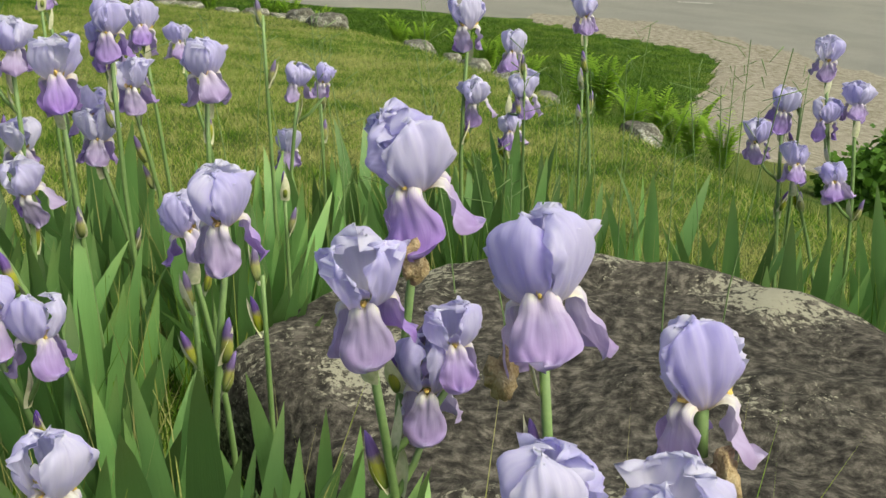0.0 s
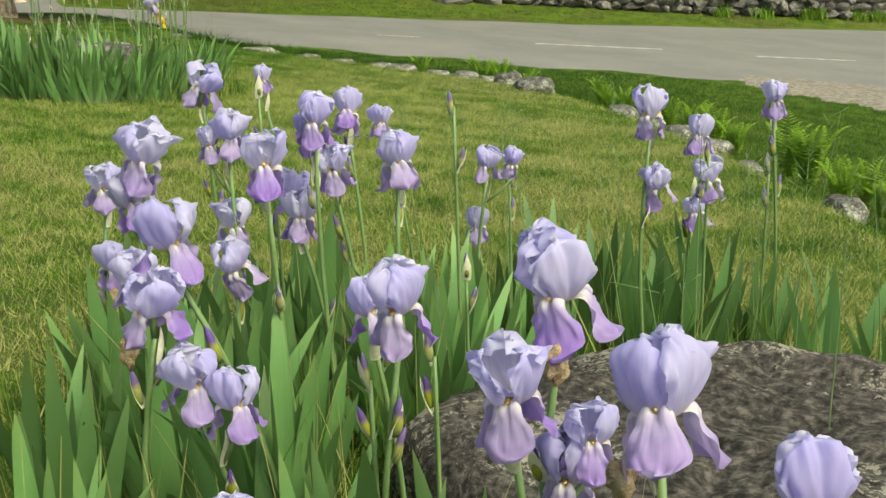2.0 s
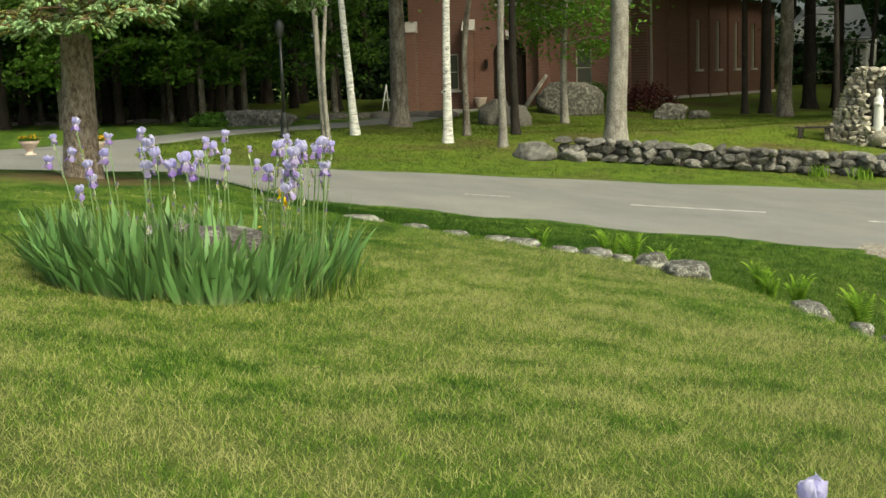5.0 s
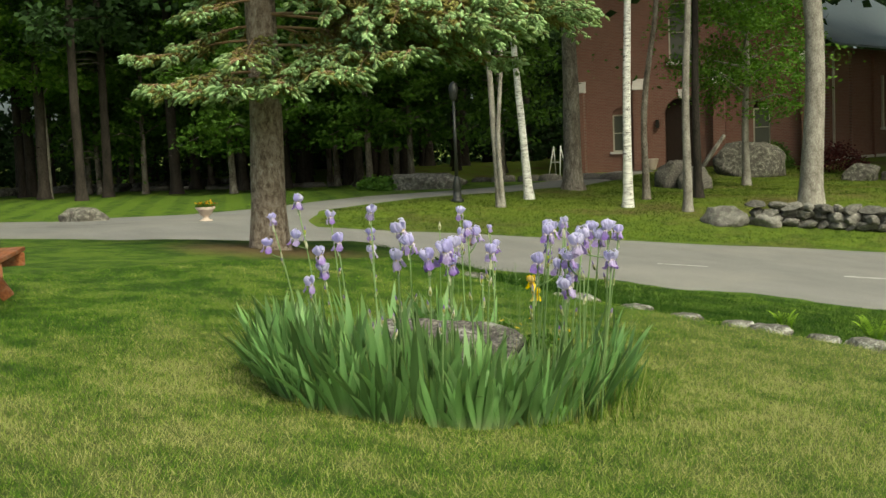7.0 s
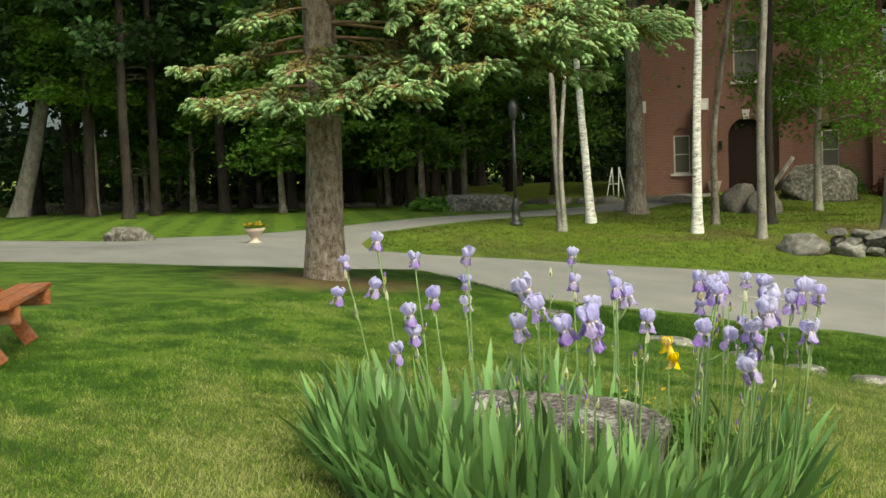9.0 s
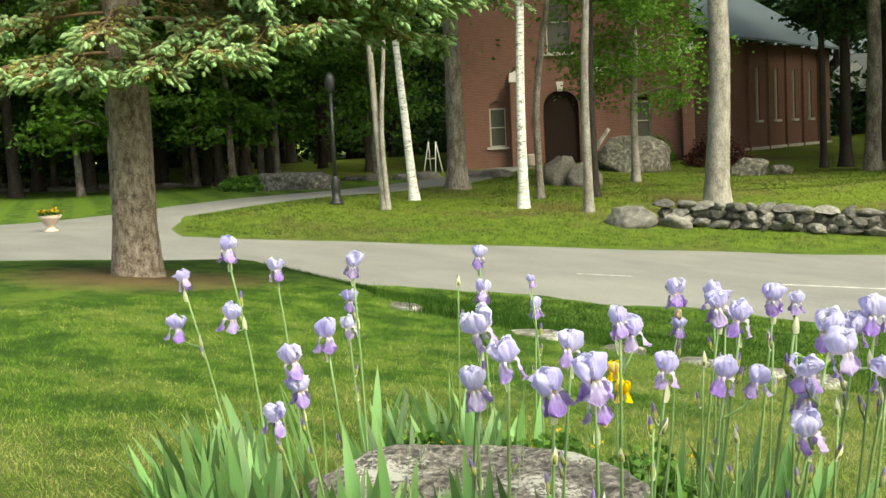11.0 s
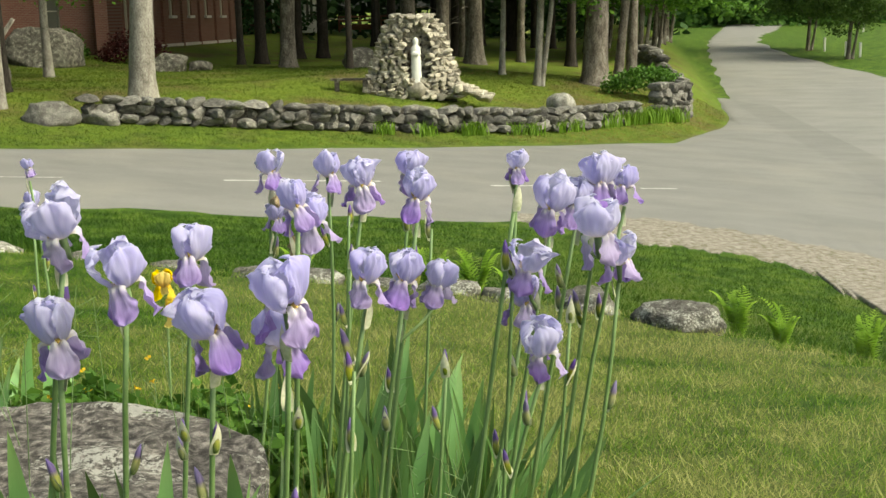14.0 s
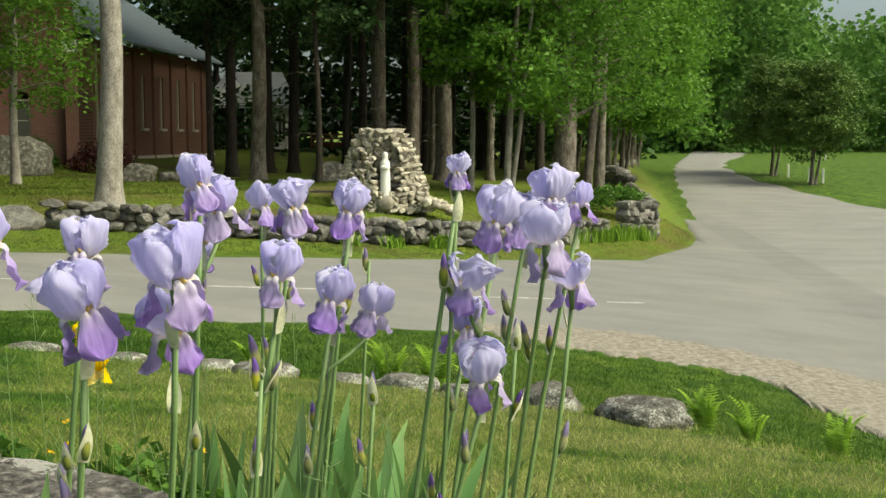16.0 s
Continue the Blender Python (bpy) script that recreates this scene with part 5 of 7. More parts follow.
for i in range(84):
    for _ in range(80):
        if i < 56:
            x, y = rng.uniform(1.0, 2.35), rng.uniform(-0.1, 1.5)
        else:
            x, y = rng.uniform(1.3, 3.6), rng.uniform(1.35, 2.4)
        rock = ((x - 2.39) / 0.70) ** 4 + ((y - 0.88) / 0.64) ** 4 < 1
        if not rock and not (x < 1.35 and y < 0.35) and y < 2.6 - 0.12 * x and x - y < 2.35:
            break
    fan(x, y, rng.uniform(0.42, 0.56), -1.1 + rng.normal() * 0.5, 0.06 + 0.12 * rng.random(), int(rng.integers(5, 9)), 2400 + i, "leaf fans round the dark boulder")
for i, (x, y, ln) in enumerate([(2.17, 0.30, 0.46), (2.28, 0.22, 0.40), (2.12, 0.18, 0.38), (2.34, 0.28, 0.34), (2.0, 0.12, 0.42), (1.9, 0.3, 0.45), (2.05, 0.0, 0.36), (2.22, 0.12, 0.46), (2.30, 0.02, 0.42), (2.16, 0.05, 0.46), (2.34, 0.10, 0.36), (2.26, -0.06, 0.40)]):
    fan(x, y, ln, -1.1 + 0.4 * math.sin(i * 2.2), 0.08, 6, 2500 + i, "leaf fans round the dark boulder")


# ---- the two bed stones ----
def settle(name, size, at, turn, seed, mat, label, category="rock", detail=4, flat=0.55, group="", rough=0.25, extra=()):
    ob = put(name, boulder(size, seed, rough, detail, flat, extra=extra), mat, m=Matrix.Translation(at) @ Matrix.Rotation(turn, 4, "Z"))
    return tagged(ob, label, category, group)


def slab(name, half, tall, power, at, turn, seed, mat, label, cuts=(), tilt=(0.0, 0.0), n=72):
    """A flat-topped stone: a rounded outline with broken corners, steep rough sides and a worn, pitted top."""
    rng = np.random.default_rng(seed)
    off = Vector(rng.uniform(-40, 40, 3))
    rows = [(-0.25, 0.90), (0.2, 0.98), (0.5, 1.0), (0.72, 0.995), (0.84, 0.985), (0.91, 0.968), (0.955, 0.94), (0.985, 0.90)] + [(1.0, 0.86 * (1 - k / 22)) for k in range(22)]
    V, F = [], []
    for zr, rr in rows:
        for k in range(n):
            th = 2 * math.pi * k / n
            c, s = math.cos(th), math.sin(th)
            reach = (abs(c) ** power + abs(s) ** power) ** (-1 / power)
            p = Vector((c * reach, s * reach, 0))
            for nx, ny, d in cuts:
                e = p.x * nx + p.y * ny
                if e > d:
                    p -= Vector((nx, ny, 0)) * (e - d)
            p = Vector((p.x * half[0] * rr, p.y * half[1] * rr, 0))
            side = noise.fractal(Vector((p.x * 2.2, p.y * 2.2, zr * 1.3)) + off, 0.9, 2.1, 5)
            p *= 1 + 0.12 * side * (0.35 if zr >= 1 else 1.0)
            top = noise.fractal(Vector((p.x * 3.0, p.y * 3.0, 3.0)) + off, 0.8, 2.2, 6)
            ledge = abs(noise.noise(Vector((p.x * 2.6, p.y * 5.0, 8)) + off))
            V.append((p.x, p.y, tall * zr + (0.036 * top - 0.10 * max(0.0, 0.16 - ledge) + tilt[0] * p.x + tilt[1] * p.y) * float(smooth(0.4, 1.0, zr))))
    for i in range(len(rows) - 1):
        for k in range(n):
            F.append((i * n + k, i * n + (k + 1) % n, (i + 1) * n + (k + 1) % n, (i + 1) * n + k))
    F.append(tuple((len(rows) - 1) * n + k for k in range(n)))
    ob = put(name, mesh_from(name, V, F), mat, m=Matrix.Translation(at) @ Matrix.Rotation(turn, 4, "Z"))
    return tagged(ob, label, "rock")


def crusted_stone(name, deep, body, crust, scale=13.0, cover=0.56):
    """Dark pitted stone with sharp-edged pale lichen crusts and fine grain."""
    m, nt, b = material(name, 0.92)
    at = coords(nt, (1, 1, 1.25))
    warp = nt.nodes.new("ShaderNodeTexNoise")
    warp.inputs["Scale"].default_value, warp.inputs["Detail"].default_value = 5.0, 3
    nt.links.new(at, warp.inputs["Vector"])
    moved = nt.nodes.new("ShaderNodeVectorMath")
    moved.operation = "MULTIPLY_ADD"
    moved.inputs[1].default_value = (0.10, 0.10, 0.10)
    nt.links.new(warp.outputs["Color"], moved.inputs[0])
    nt.links.new(at, moved.inputs[2])
    pits, grain = noise_node(nt, moved.outputs[0], scale, 8, 0.68), noise_node(nt, at, scale * 11, 4, 0.7)
    broad = noise_node(nt, at, 2.6, 5, 0.6)
    col = ramp(nt, pits, [(0.38, deep), (0.47, body), (0.55, tuple(v * 2.0 for v in body)), (0.63, tuple(v * 3.6 for v in body))])
    col = mixed(nt, ramp(nt, grain, [(0.36, (0, 0, 0)), (0.60, (1, 1, 1))]), mixed(nt, 0.45, col, deep), col)
    spot = nt.nodes.new("ShaderNodeMath")
    spot.operation = "MULTIPLY_ADD"
    spot.inputs[1].default_value = 0.55
    nt.links.new(broad, spot.inputs[0])
    half_grain = nt.nodes.new("ShaderNodeMath")
    half_grain.operation = "MULTIPLY"
    half_grain.inputs[1].default_value = 0.5
    nt.links.new(noise_node(nt, moved.outputs[0], scale * 1.7, 8, 0.72), half_grain.inputs[0])
    nt.links.new(half_grain.outputs[0], spot.inputs[2])
    mask = ramp(nt, spot.outputs[0], [(cover - 0.006, (0, 0, 0)), (cover + 0.012, (0.9, 0.9, 0.9))])
    col = mixed(nt, mask, col, mixed(nt, grain, tuple(v * 0.55 for v in crust), crust))
    nt.links.new(col, b.inputs["Base Color"])
    bump(nt, b, pits, 0.7, 0.010)
    return m


M_DARKROCK = crusted_stone("dark weathered boulder", (0.015, 0.013, 0.012), (0.047, 0.042, 0.037), (0.40, 0.38, 0.31), 44.0, 0.572)
M_FLATROCK = crusted_stone("grey pitted flat stone", (0.030, 0.027, 0.025), (0.085, 0.077, 0.070), (0.46, 0.45, 0.41), 30.0, 0.555)
slab("boulder", (0.66, 0.60, 0), 0.42, 3.2, (2.39, 0.88, -0.055), 0.0, 12, M_DARKROCK, "large dark weathered boulder with pale lichen among irises", cuts=((-0.62, -0.78, 0.80), (0.75, 0.66, 1.05)), tilt=(-0.01, 0.015))
slab("boulder", (0.64, 0.54, 0), 0.40, 2.8, (-5.62, 6.13, 0.01), 0.05, 21, M_FLATROCK, "flat-topped grey stone in the round iris bed", cuts=((0.7, 0.7, 0.98),), tilt=(-0.01, -0.02))


# ---- stones that hold the lawn ----
M_WALLSTONE = plain("grey wall fieldstone", [(0.34, (0.05, 0.047, 0.043)), (0.48, (0.125, 0.118, 0.107)), (0.58, (0.205, 0.197, 0.178)), (0.66, (0.35, 0.34, 0.30))], 5, 0.9, 0.03, random_tint=0.45)
STONES = []
for i in range(9):
    bm = boulder((0.72, 0.72, 0.72), 600 + i, 0.25, 3, 0.55, (0.40, 0.70), 16)
    for f in bm.faces:
        f.smooth = False
    me = bpy.data.meshes.new("stone")
    bm.to_mesh(me)
    bm.free()
    me.materials.append(M_WALLSTONE)
    STONES.append(me)
M_LIPROCK = plain("grey stone with white lichen", [(0.36, (0.05, 0.047, 0.042)), (0.47, (0.12, 0.112, 0.098)), (0.54, (0.20, 0.192, 0.168)), (0.59, (0.46, 0.46, 0.42))], 9, 0.9, 0.03, random_tint=0.25)
rng = np.random.default_rng(31)
# along the lip: place, half length, half height
for i, (x, half, high) in enumerate([(-11.2, 0.34, 0.10), (-9.3, 0.42, 0.10), (-8.35, 0.28, 0.09), (-7.5, 0.26, 0.08), (-6.75, 0.24, 0.10), (-6.25, 0.30, 0.12), (-5.65, 0.20, 0.09), (-5.15, 0.26, 0.13), (-4.75, 0.17, 0.09), (-1.78, 0.27, 0.11), (-1.2, 0.16, 0.08), (-0.75, 0.21, 0.10), (-0.2, 0.24, 0.10), (0.45, 0.17, 0.07), (1.4, 0.22, 0.09)]):
    y = float(lip_of(x)) - 0.03 + rng.normal() * 0.05
    slope = math.atan2(float(lip_of(x + 0.3)) - float(lip_of(x - 0.3)), 0.6)
    settle("rock", (half, half * rng.uniform(0.5, 0.7), high * 1.2), (x, y, ground_z(x, y - 0.45) - 0.10), slope + rng.normal() * 0.12, 800 + i, M_LIPROCK, "weathered lichened stone holding the edge of the lawn", detail=4, flat=0.62, group="stones along the lawn edge")
settle("rock", (0.34, 0.24, 0.19), (-3.5, 11.05, ground_z(-3.5, 10.9) - 0.02), -0.75, 871, M_LIPROCK, "broad pale lichened stone holding the edge of the lawn", detail=5, flat=0.7, group="stones along the lawn edge")
settle("rock", (0.25, 0.2, 0.16), (-4.08, 11.5, ground_z(-4.1, 11.4) - 0.01), -0.4, 872, M_LIPROCK, "grey lichened stone holding the edge of the lawn", detail=5, flat=0.75, group="stones along the lawn edge")


# ---- boulders past the road ----
def far_rock(x, y, size, turn, seed, label, mat=None):
    settle("boulder", size, (x, y, ground_z(x, y) + size[2] * 0.25), turn, seed, mat or M_ROCK, label, detail=4, flat=0.8)


far_rock(-24.4, 39.9, (0.72, 0.6, 0.95), 0.2, 41, "grey boulder at the foot of slim trees", M_BEDROCK)
far_rock(-23.3, 39.8, (0.66, 0.55, 0.78), 0.9, 42, "grey boulder at the foot of slim trees", M_BEDROCK)
far_rock(-25.3, 47.8, (1.6, 1.2, 1.38), 0.3, 43, "large grey boulder standing near the brick church", M_ROCK)
v, f, uv = tube([(-26.57, 45.6, 0.0), (-26.1, 45.9, 0.85), (-25.58, 46.3, 1.75)], [0.11, 0.10, 0.085], 10, 0.06, 3)
tagged(put("log", mesh_from("log", v, f, uv), M_PALEBARK), "pale weathered log leaning on a large boulder", "log")
far_rock(-19.8, 47.1, (0.85, 0.55, 0.6), 0.1, 44, "flat-topped grey rock lying in the grass", M_ROCK)
far_rock(-18.8, 47.8, (0.5, 0.4, 0.34), 0.6, 45, "small grey rock lying in the grass", M_ROCK)
far_rock(-34.6, 36.3, (2.2, 1.0, 0.62), 0.1, 46, "long low grey boulder beside the drive")
far_rock(-34.0, 20.0, (1.05, 0.6, 0.42), 0.3, 47, "low grey boulder on the verge of the road")
far_rock(-12.6, 49.0, (0.8, 0.7, 0.7), 0.3, 48, "mossy boulder among the trees")
far_rock(-11.2, 48.0, (0.6, 0.5, 0.5), 0.9, 49, "mossy boulder among the trees")
for i in range(26):
    u = i / 25
    x, y = -64 + 34 * u + rng.normal() * 0.3, 36.5 + 7.5 * u + rng.normal() * 0.5
    s = rng.uniform(0.45, 0.85)
    settle("rock", (s * 1.2, s * 0.8, s * 0.6), (x, y, ground_z(x, y) + 0.02), rng.uniform(0, 3), 1000 + i, M_BEDROCK, "grey fieldstone in a low row before the wood", detail=2, group="fieldstones before the wood")

for i in range(46):
    u = i / 45
    s = rng.uniform(0.3, 0.62)
    x, y = -66.5 + 6.0 * u + rng.normal() * 0.35, 31.5 + 14 * u
    settle("rock", (s * 1.1, s * 0.9, s * 0.85), (x, y, ground_z(x, y) + 0.16), rng.uniform(0, 3), 1200 + i, M_ROCK, "grey fieldstone of a tumbled row at the wood's edge", detail=2, group="fieldstones at the wood's edge")

# ---- dry stone wall ----
WALL_X = (-16.3, -13.9, -11.1, -8.3, -5.3, -3.6, -2.3)
WALL_Y = (31.1, 32.2, 33.6, 35.5, 37.9, 40.1, 42.2)


def run_wall(name, pts, tall, label, seed, thick=0.55):
    """A wall of fieldstones laid dry along a line, with a rubble core behind the faces."""
    rng = np.random.default_rng(seed)
    x0, y0 = pts[0]
    th = thing(name, Matrix.Translation((x0, y0, ground_z(x0, y0))), label, "stone wall")
    inv = th.matrix_basis.inverted()
    dist = [0.0]
    for a, b in zip(pts, pts[1:]):
        dist.append(dist[-1] + math.dist(a, b))
    px, py = [p[0] for p in pts], [p[1] for p in pts]
    spot = lambda d: (float(np.interp(d, dist, px)), float(np.interp(d, dist, py)))
    V, F = [], []
    n = max(2, int(dist[-1] / 0.8))
    for i in range(n + 1):
        d = dist[-1] * i / n
        x, y = spot(d)
        h = tall(d / dist[-1])
        z = ground_z(x, y)
        for dy, dz in ((-0.14, -0.1), (-0.12, h - 0.14), (0.14, h - 0.14), (0.16, -0.1)):
            V.append(inv @ Vector((x, y + dy, z + dz)))
        if i:
            o = 4 * (i - 1)
            F += [(o + k, o + (k + 1) % 4, o + 4 + (k + 1) % 4, o + 4 + k) for k in range(4)]
    F += [(0, 1, 2, 3), (4 * n + 3, 4 * n + 2, 4 * n + 1, 4 * n)]
    put("core", mesh_from("core", V, F, smooth_faces=False), M_DARKROCK, th)
    z = 0.0
    row = 0
    while z < 1.5:
        d = rng.uniform(-0.2, 0.1)
        rh = rng.uniform(0.2, 0.3)
        while d < dist[-1]:
            w = rng.uniform(0.24, 0.62)
            h = tall(min(1, max(0, d / dist[-1])))
            if z < h - 0.08:
                x, y = spot(d + w / 2)
                m = Matrix.Translation((x, y - 0.10 + rng.normal() * 0.04, ground_z(x, y) + z + rh / 2 - 0.02)) @ Matrix.Rotation(0.5 + rng.normal() * 0.15, 4, "Z") @ Matrix.Rotation(rng.normal() * 0.12, 4, "Y") @ Matrix.Diagonal((w * 1.16, thick * 1.1, rh * rng.uniform(1.15, 1.5), 1))
                put("stone", STONES[rng.integers(9)], None, th, m=inv @ m)
            d += w
        z += rh * 0.93
        row += 1
    return th


wall_pts = list(zip(WALL_X, WALL_Y))
run_wall("stone_wall", wall_pts, lambda u: 0.70 + 0.06 * math.sin(u * 17) - 0.15 * (u < 0.06), "low dry-laid wall of grey rounded fieldstones", 51)
run_wall("stone_wall", [(-1.5, 43.6), (-0.35, 45.3), (-0.3, 49), (-0.6, 54), (-1.2, 60)], lambda u: 1.05 + 0.18 * math.sin(u * 11), "tumbled fieldstone wall at the road's corner", 52)
settle("boulder", (0.72, 0.5, 0.46), (-17.0, 30.55, ground_z(-17, 30.5) + 0.10), 0.2, 61, M_WALLSTONE, "grey rounded boulder ending the stone wall", detail=4, flat=0.8)
settle("boulder", (0.5, 0.42, 0.36), (-15.95, 31.1, ground_z(-16, 31) + 0.1), 0.4, 62, M_WALLSTONE, "grey rounded boulder ending the stone wall", detail=4, flat=0.8)

# ---- stone grotto with its statue ----
M_GROTTO = plain("pale mortared fieldstone", [(0.34, (0.16, 0.135, 0.105)), (0.5, (0.36, 0.325, 0.265)), (0.62, (0.60, 0.57, 0.49))], 7, 0.9, 0.02, random_tint=0.35)
GROTTO_STONES = []
for i in range(6):
    bm = boulder((0.70, 0.70, 0.70), 650 + i, 0.3, 2, 0.6, (0.42, 0.74), 14)
    for f in bm.faces:
        f.smooth = False
    me = bpy.data.meshes.new("stone")
    bm.to_mesh(me)
    bm.free()
    me.materials.append(M_GROTTO)
    GROTTO_STONES.append(me)
gx, gy = -9.35, 40.3
gz = ground_z(gx, gy)
grotto = thing("grotto", Matrix.Translation((gx, gy, gz)) @ Matrix.Rotation(0.14, 4, "Z"), "rough stone grotto with an arched niche for a statue", "grotto")


def grotto_half(z):
    return 1.62 - 0.34 * z + 0.0 * z - (0.35 * max(0, z - 2.2) if z > 2.2 else 0)


def in_niche(x, z):
    return abs(x - 0.12) < 0.36 and 0.62 < z < 1.98 or (x - 0.12) ** 2 + (z - 1.98) ** 2 < 0.36 ** 2


V, F = [], []
for i in range(9):
    z = 2.55 * i / 8
    w = grotto_half(z) - 0.18
    for sx, sy in ((-1, 0.05), (-0.5, 0.3), (0.5, 0.3), (1, 0.05), (0.7, 1.0), (-0.7, 1.0)):
        V.append((sx * w, sy * (1.15 - 0.2 * z / 2.5) + 0.28, z - 0.1))
    if i:
        o = 6 * (i - 1)
        F += [(o + k, o + (k + 1) % 6, o + 6 + (k + 1) % 6, o + 6 + k) for k in range(6)]
F += [tuple(range(48, 54))]
put("core", mesh_from("core", V, F, smooth_faces=False), M_WALLSTONE, grotto)
z = 0.0
while z < 2.62:
    rh = rng.uniform(0.11, 0.17)
    half = grotto_half(z)
    x = -half
    while x < half:
        w = rng.uniform(0.14, 0.34)
        c = x + w / 2
        u = c / half
        recess = in_niche(c, z + rh / 2)
        y = 0.55 if recess else 0.0 + 0.42 * abs(u) ** 2.2 + 0.05 * z
        m = Matrix.Translation((c, y + rng.normal() * 0.035, z + rh / 2)) @ Matrix.Rotation(-0.5 * u + rng.normal() * 0.2, 4, "Z") @ Matrix.Rotation(rng.normal() * 0.15, 4, "Y") @ Matrix.Diagonal((w * 1.2, rng.uniform(0.3, 0.45), rh * rng.uniform(1.15, 1.5), 1))
        put("stone", GROTTO_STONES[rng.integers(6)], None, grotto, m=m)
        x += w
    for s in (-1, 1):
        for k in range(3):
            m = Matrix.Translation((s * (half - 0.05 - 0.08 * k), 0.5 + 0.3 * k, z + rh / 2)) @ Matrix.Rotation(rng.normal() * 0.5, 4, "Z") @ Matrix.Diagonal((0.4, 0.42, rh * 1.35, 1))
            put("stone", GROTTO_STONES[rng.integers(6)], None, grotto, m=m)
    z += rh * 0.95
for k in range(26):
    a = rng.uniform(0.2, 1.0)
    m = Matrix.Translation((1.3 + 1.0 * a + rng.normal() * 0.1, -0.1 + rng.normal() * 0.3, 0.45 * (1 - a) + 0.05)) @ Matrix.Rotation(rng.uniform(0, 3), 4, "Z") @ Matrix.Diagonal((0.4, 0.35, 0.26, 1))
    put("stone", GROTTO_STONES[k % 6], None, grotto, m=m)


def statue_mesh():
    """A robed standing figure, smooth and featureless."""
    bm = bmesh.new()
    prof = [(0.0, 0.20), (0.05, 0.21), (0.3, 0.175), (0.7, 0.17), (0.95, 0.155), (1.1, 0.175), (1.22, 0.16), (1.30, 0.09), (1.36, 0.085), (1.43, 0.105), (1.50, 0.095), (1.56, 0.05), (1.58, 0.0)]
    rows = []
    for z, r in prof:
        rows.append([bm.verts.new((r * math.cos(t) * (1.0 + 0.05 * math.sin(5 * t + z * 3)), r * 0.78 * math.sin(t), z)) for t in [2 * math.pi * k / 20 for k in range(20)]])
    for a, b in zip(rows, rows[1:]):
        for k in range(20):
            bm.faces.new((a[k], a[(k + 1) % 20], b[(k + 1) % 20], b[k]))
    bm.faces.new(list(reversed(rows[0])))
    bmesh.ops.create_uvsphere(bm, u_segments=12, v_segments=8, radius=1, matrix=Matrix.Translation((0, -0.13, 1.02)) @ Matrix.Diagonal((0.16, 0.07, 0.09, 1)))
    for f in bm.faces:
        f.smooth = True
    return bm


M_STATUE = plain("white painted plaster", [(0.3, (0.70, 0.69, 0.65)), (0.7, (0.84, 0.83, 0.80))], 6, 0.6)
sp = grotto.matrix_basis @ Vector((0.12, 0.06, 0.50))
tagged(put("statue", statue_mesh(), M_STATUE, m=Matrix.Translation(sp) @ Matrix.Scale(0.93, 4)), "white plaster statue standing in the grotto's niche", "statue")
tagged(put("plinth_stone", boulder((0.34, 0.26, 0.30), 91, 0.3, 3, 0.7), M_GROTTO, m=Matrix.Translation(grotto.matrix_basis @ Vector((0.12, 0.0, 0.32)))), "rough pale stone that the statue stands on", "stone")


# ---- brick church ----
def brick_material():
    m, nt, b = material("red brick wall", 0.9)
    tc = nt.nodes.new("ShaderNodeTexCoord")
    sp, cb = nt.nodes.new("ShaderNodeSeparateXYZ"), nt.nodes.new("ShaderNodeCombineXYZ")
    nt.links.new(tc.outputs["Object"], sp.inputs[0])
    nt.links.new(sp.outputs[0], cb.inputs[0])
    nt.links.new(sp.outputs[2], cb.inputs[1])
    br = nt.nodes.new("ShaderNodeTexBrick")
    nt.links.new(cb.outputs[0], br.inputs["Vector"])
    br.inputs["Color1"].default_value, br.inputs["Color2"].default_value = (0.225, 0.098, 0.074, 1), (0.175, 0.073, 0.055, 1)
    br.inputs["Mortar"].default_value = (0.25, 0.18, 0.15, 1)
    br.inputs["Scale"].default_value, br.inputs["Mortar Size"].default_value = 1.0, 0.010
    br.inputs["Brick Width"].default_value, br.inputs["Row Height"].default_value = 0.21, 0.075
    n = noise_node(nt, tc.outputs["Object"], 0.7, 6)
    col = mixed(nt, n, mixed(nt, 0.4, br.outputs[0], (0.175, 0.097, 0.075)), br.outputs[0])
    nt.links.new(col, b.inputs["Base Color"])
    bump(nt, b, br.outputs["Fac"], -0.4, 0.006)
    return m


M_BRICKS = brick_material()
M_ROOF = plain("blue-grey metal roof", [(0.3, (0.16, 0.20, 0.23)), (0.7, (0.26, 0.31, 0.34))], 1, 0.5, stretch=(8, 0.3, 1))
M_SHINGLE = plain("grey shingle roof", [(0.3, (0.14, 0.15, 0.16)), (0.7, (0.25, 0.26, 0.28))], 4, 0.9)
M_TRIM = plain("weathered cream trim", [(0.3, (0.42, 0.38, 0.30)), (0.7, (0.58, 0.54, 0.46))], 5, 0.7)
M_LIME = plain("pale limestone", [(0.3, (0.50, 0.46, 0.42)), (0.7, (0.68, 0.65, 0.61))], 5, 0.8)
M_GLASS, gnt, gb = material("dim leaded glass", 0.12)
gb.inputs["Base Color"].default_value = (0.10, 0.10, 0.085, 1)
M_WOODDOOR = plain("dark stained door wood", [(0.3, (0.014, 0.008, 0.006)), (0.7, (0.032, 0.019, 0.014))], 6, 0.8, stretch=(6, 6, 0.6))


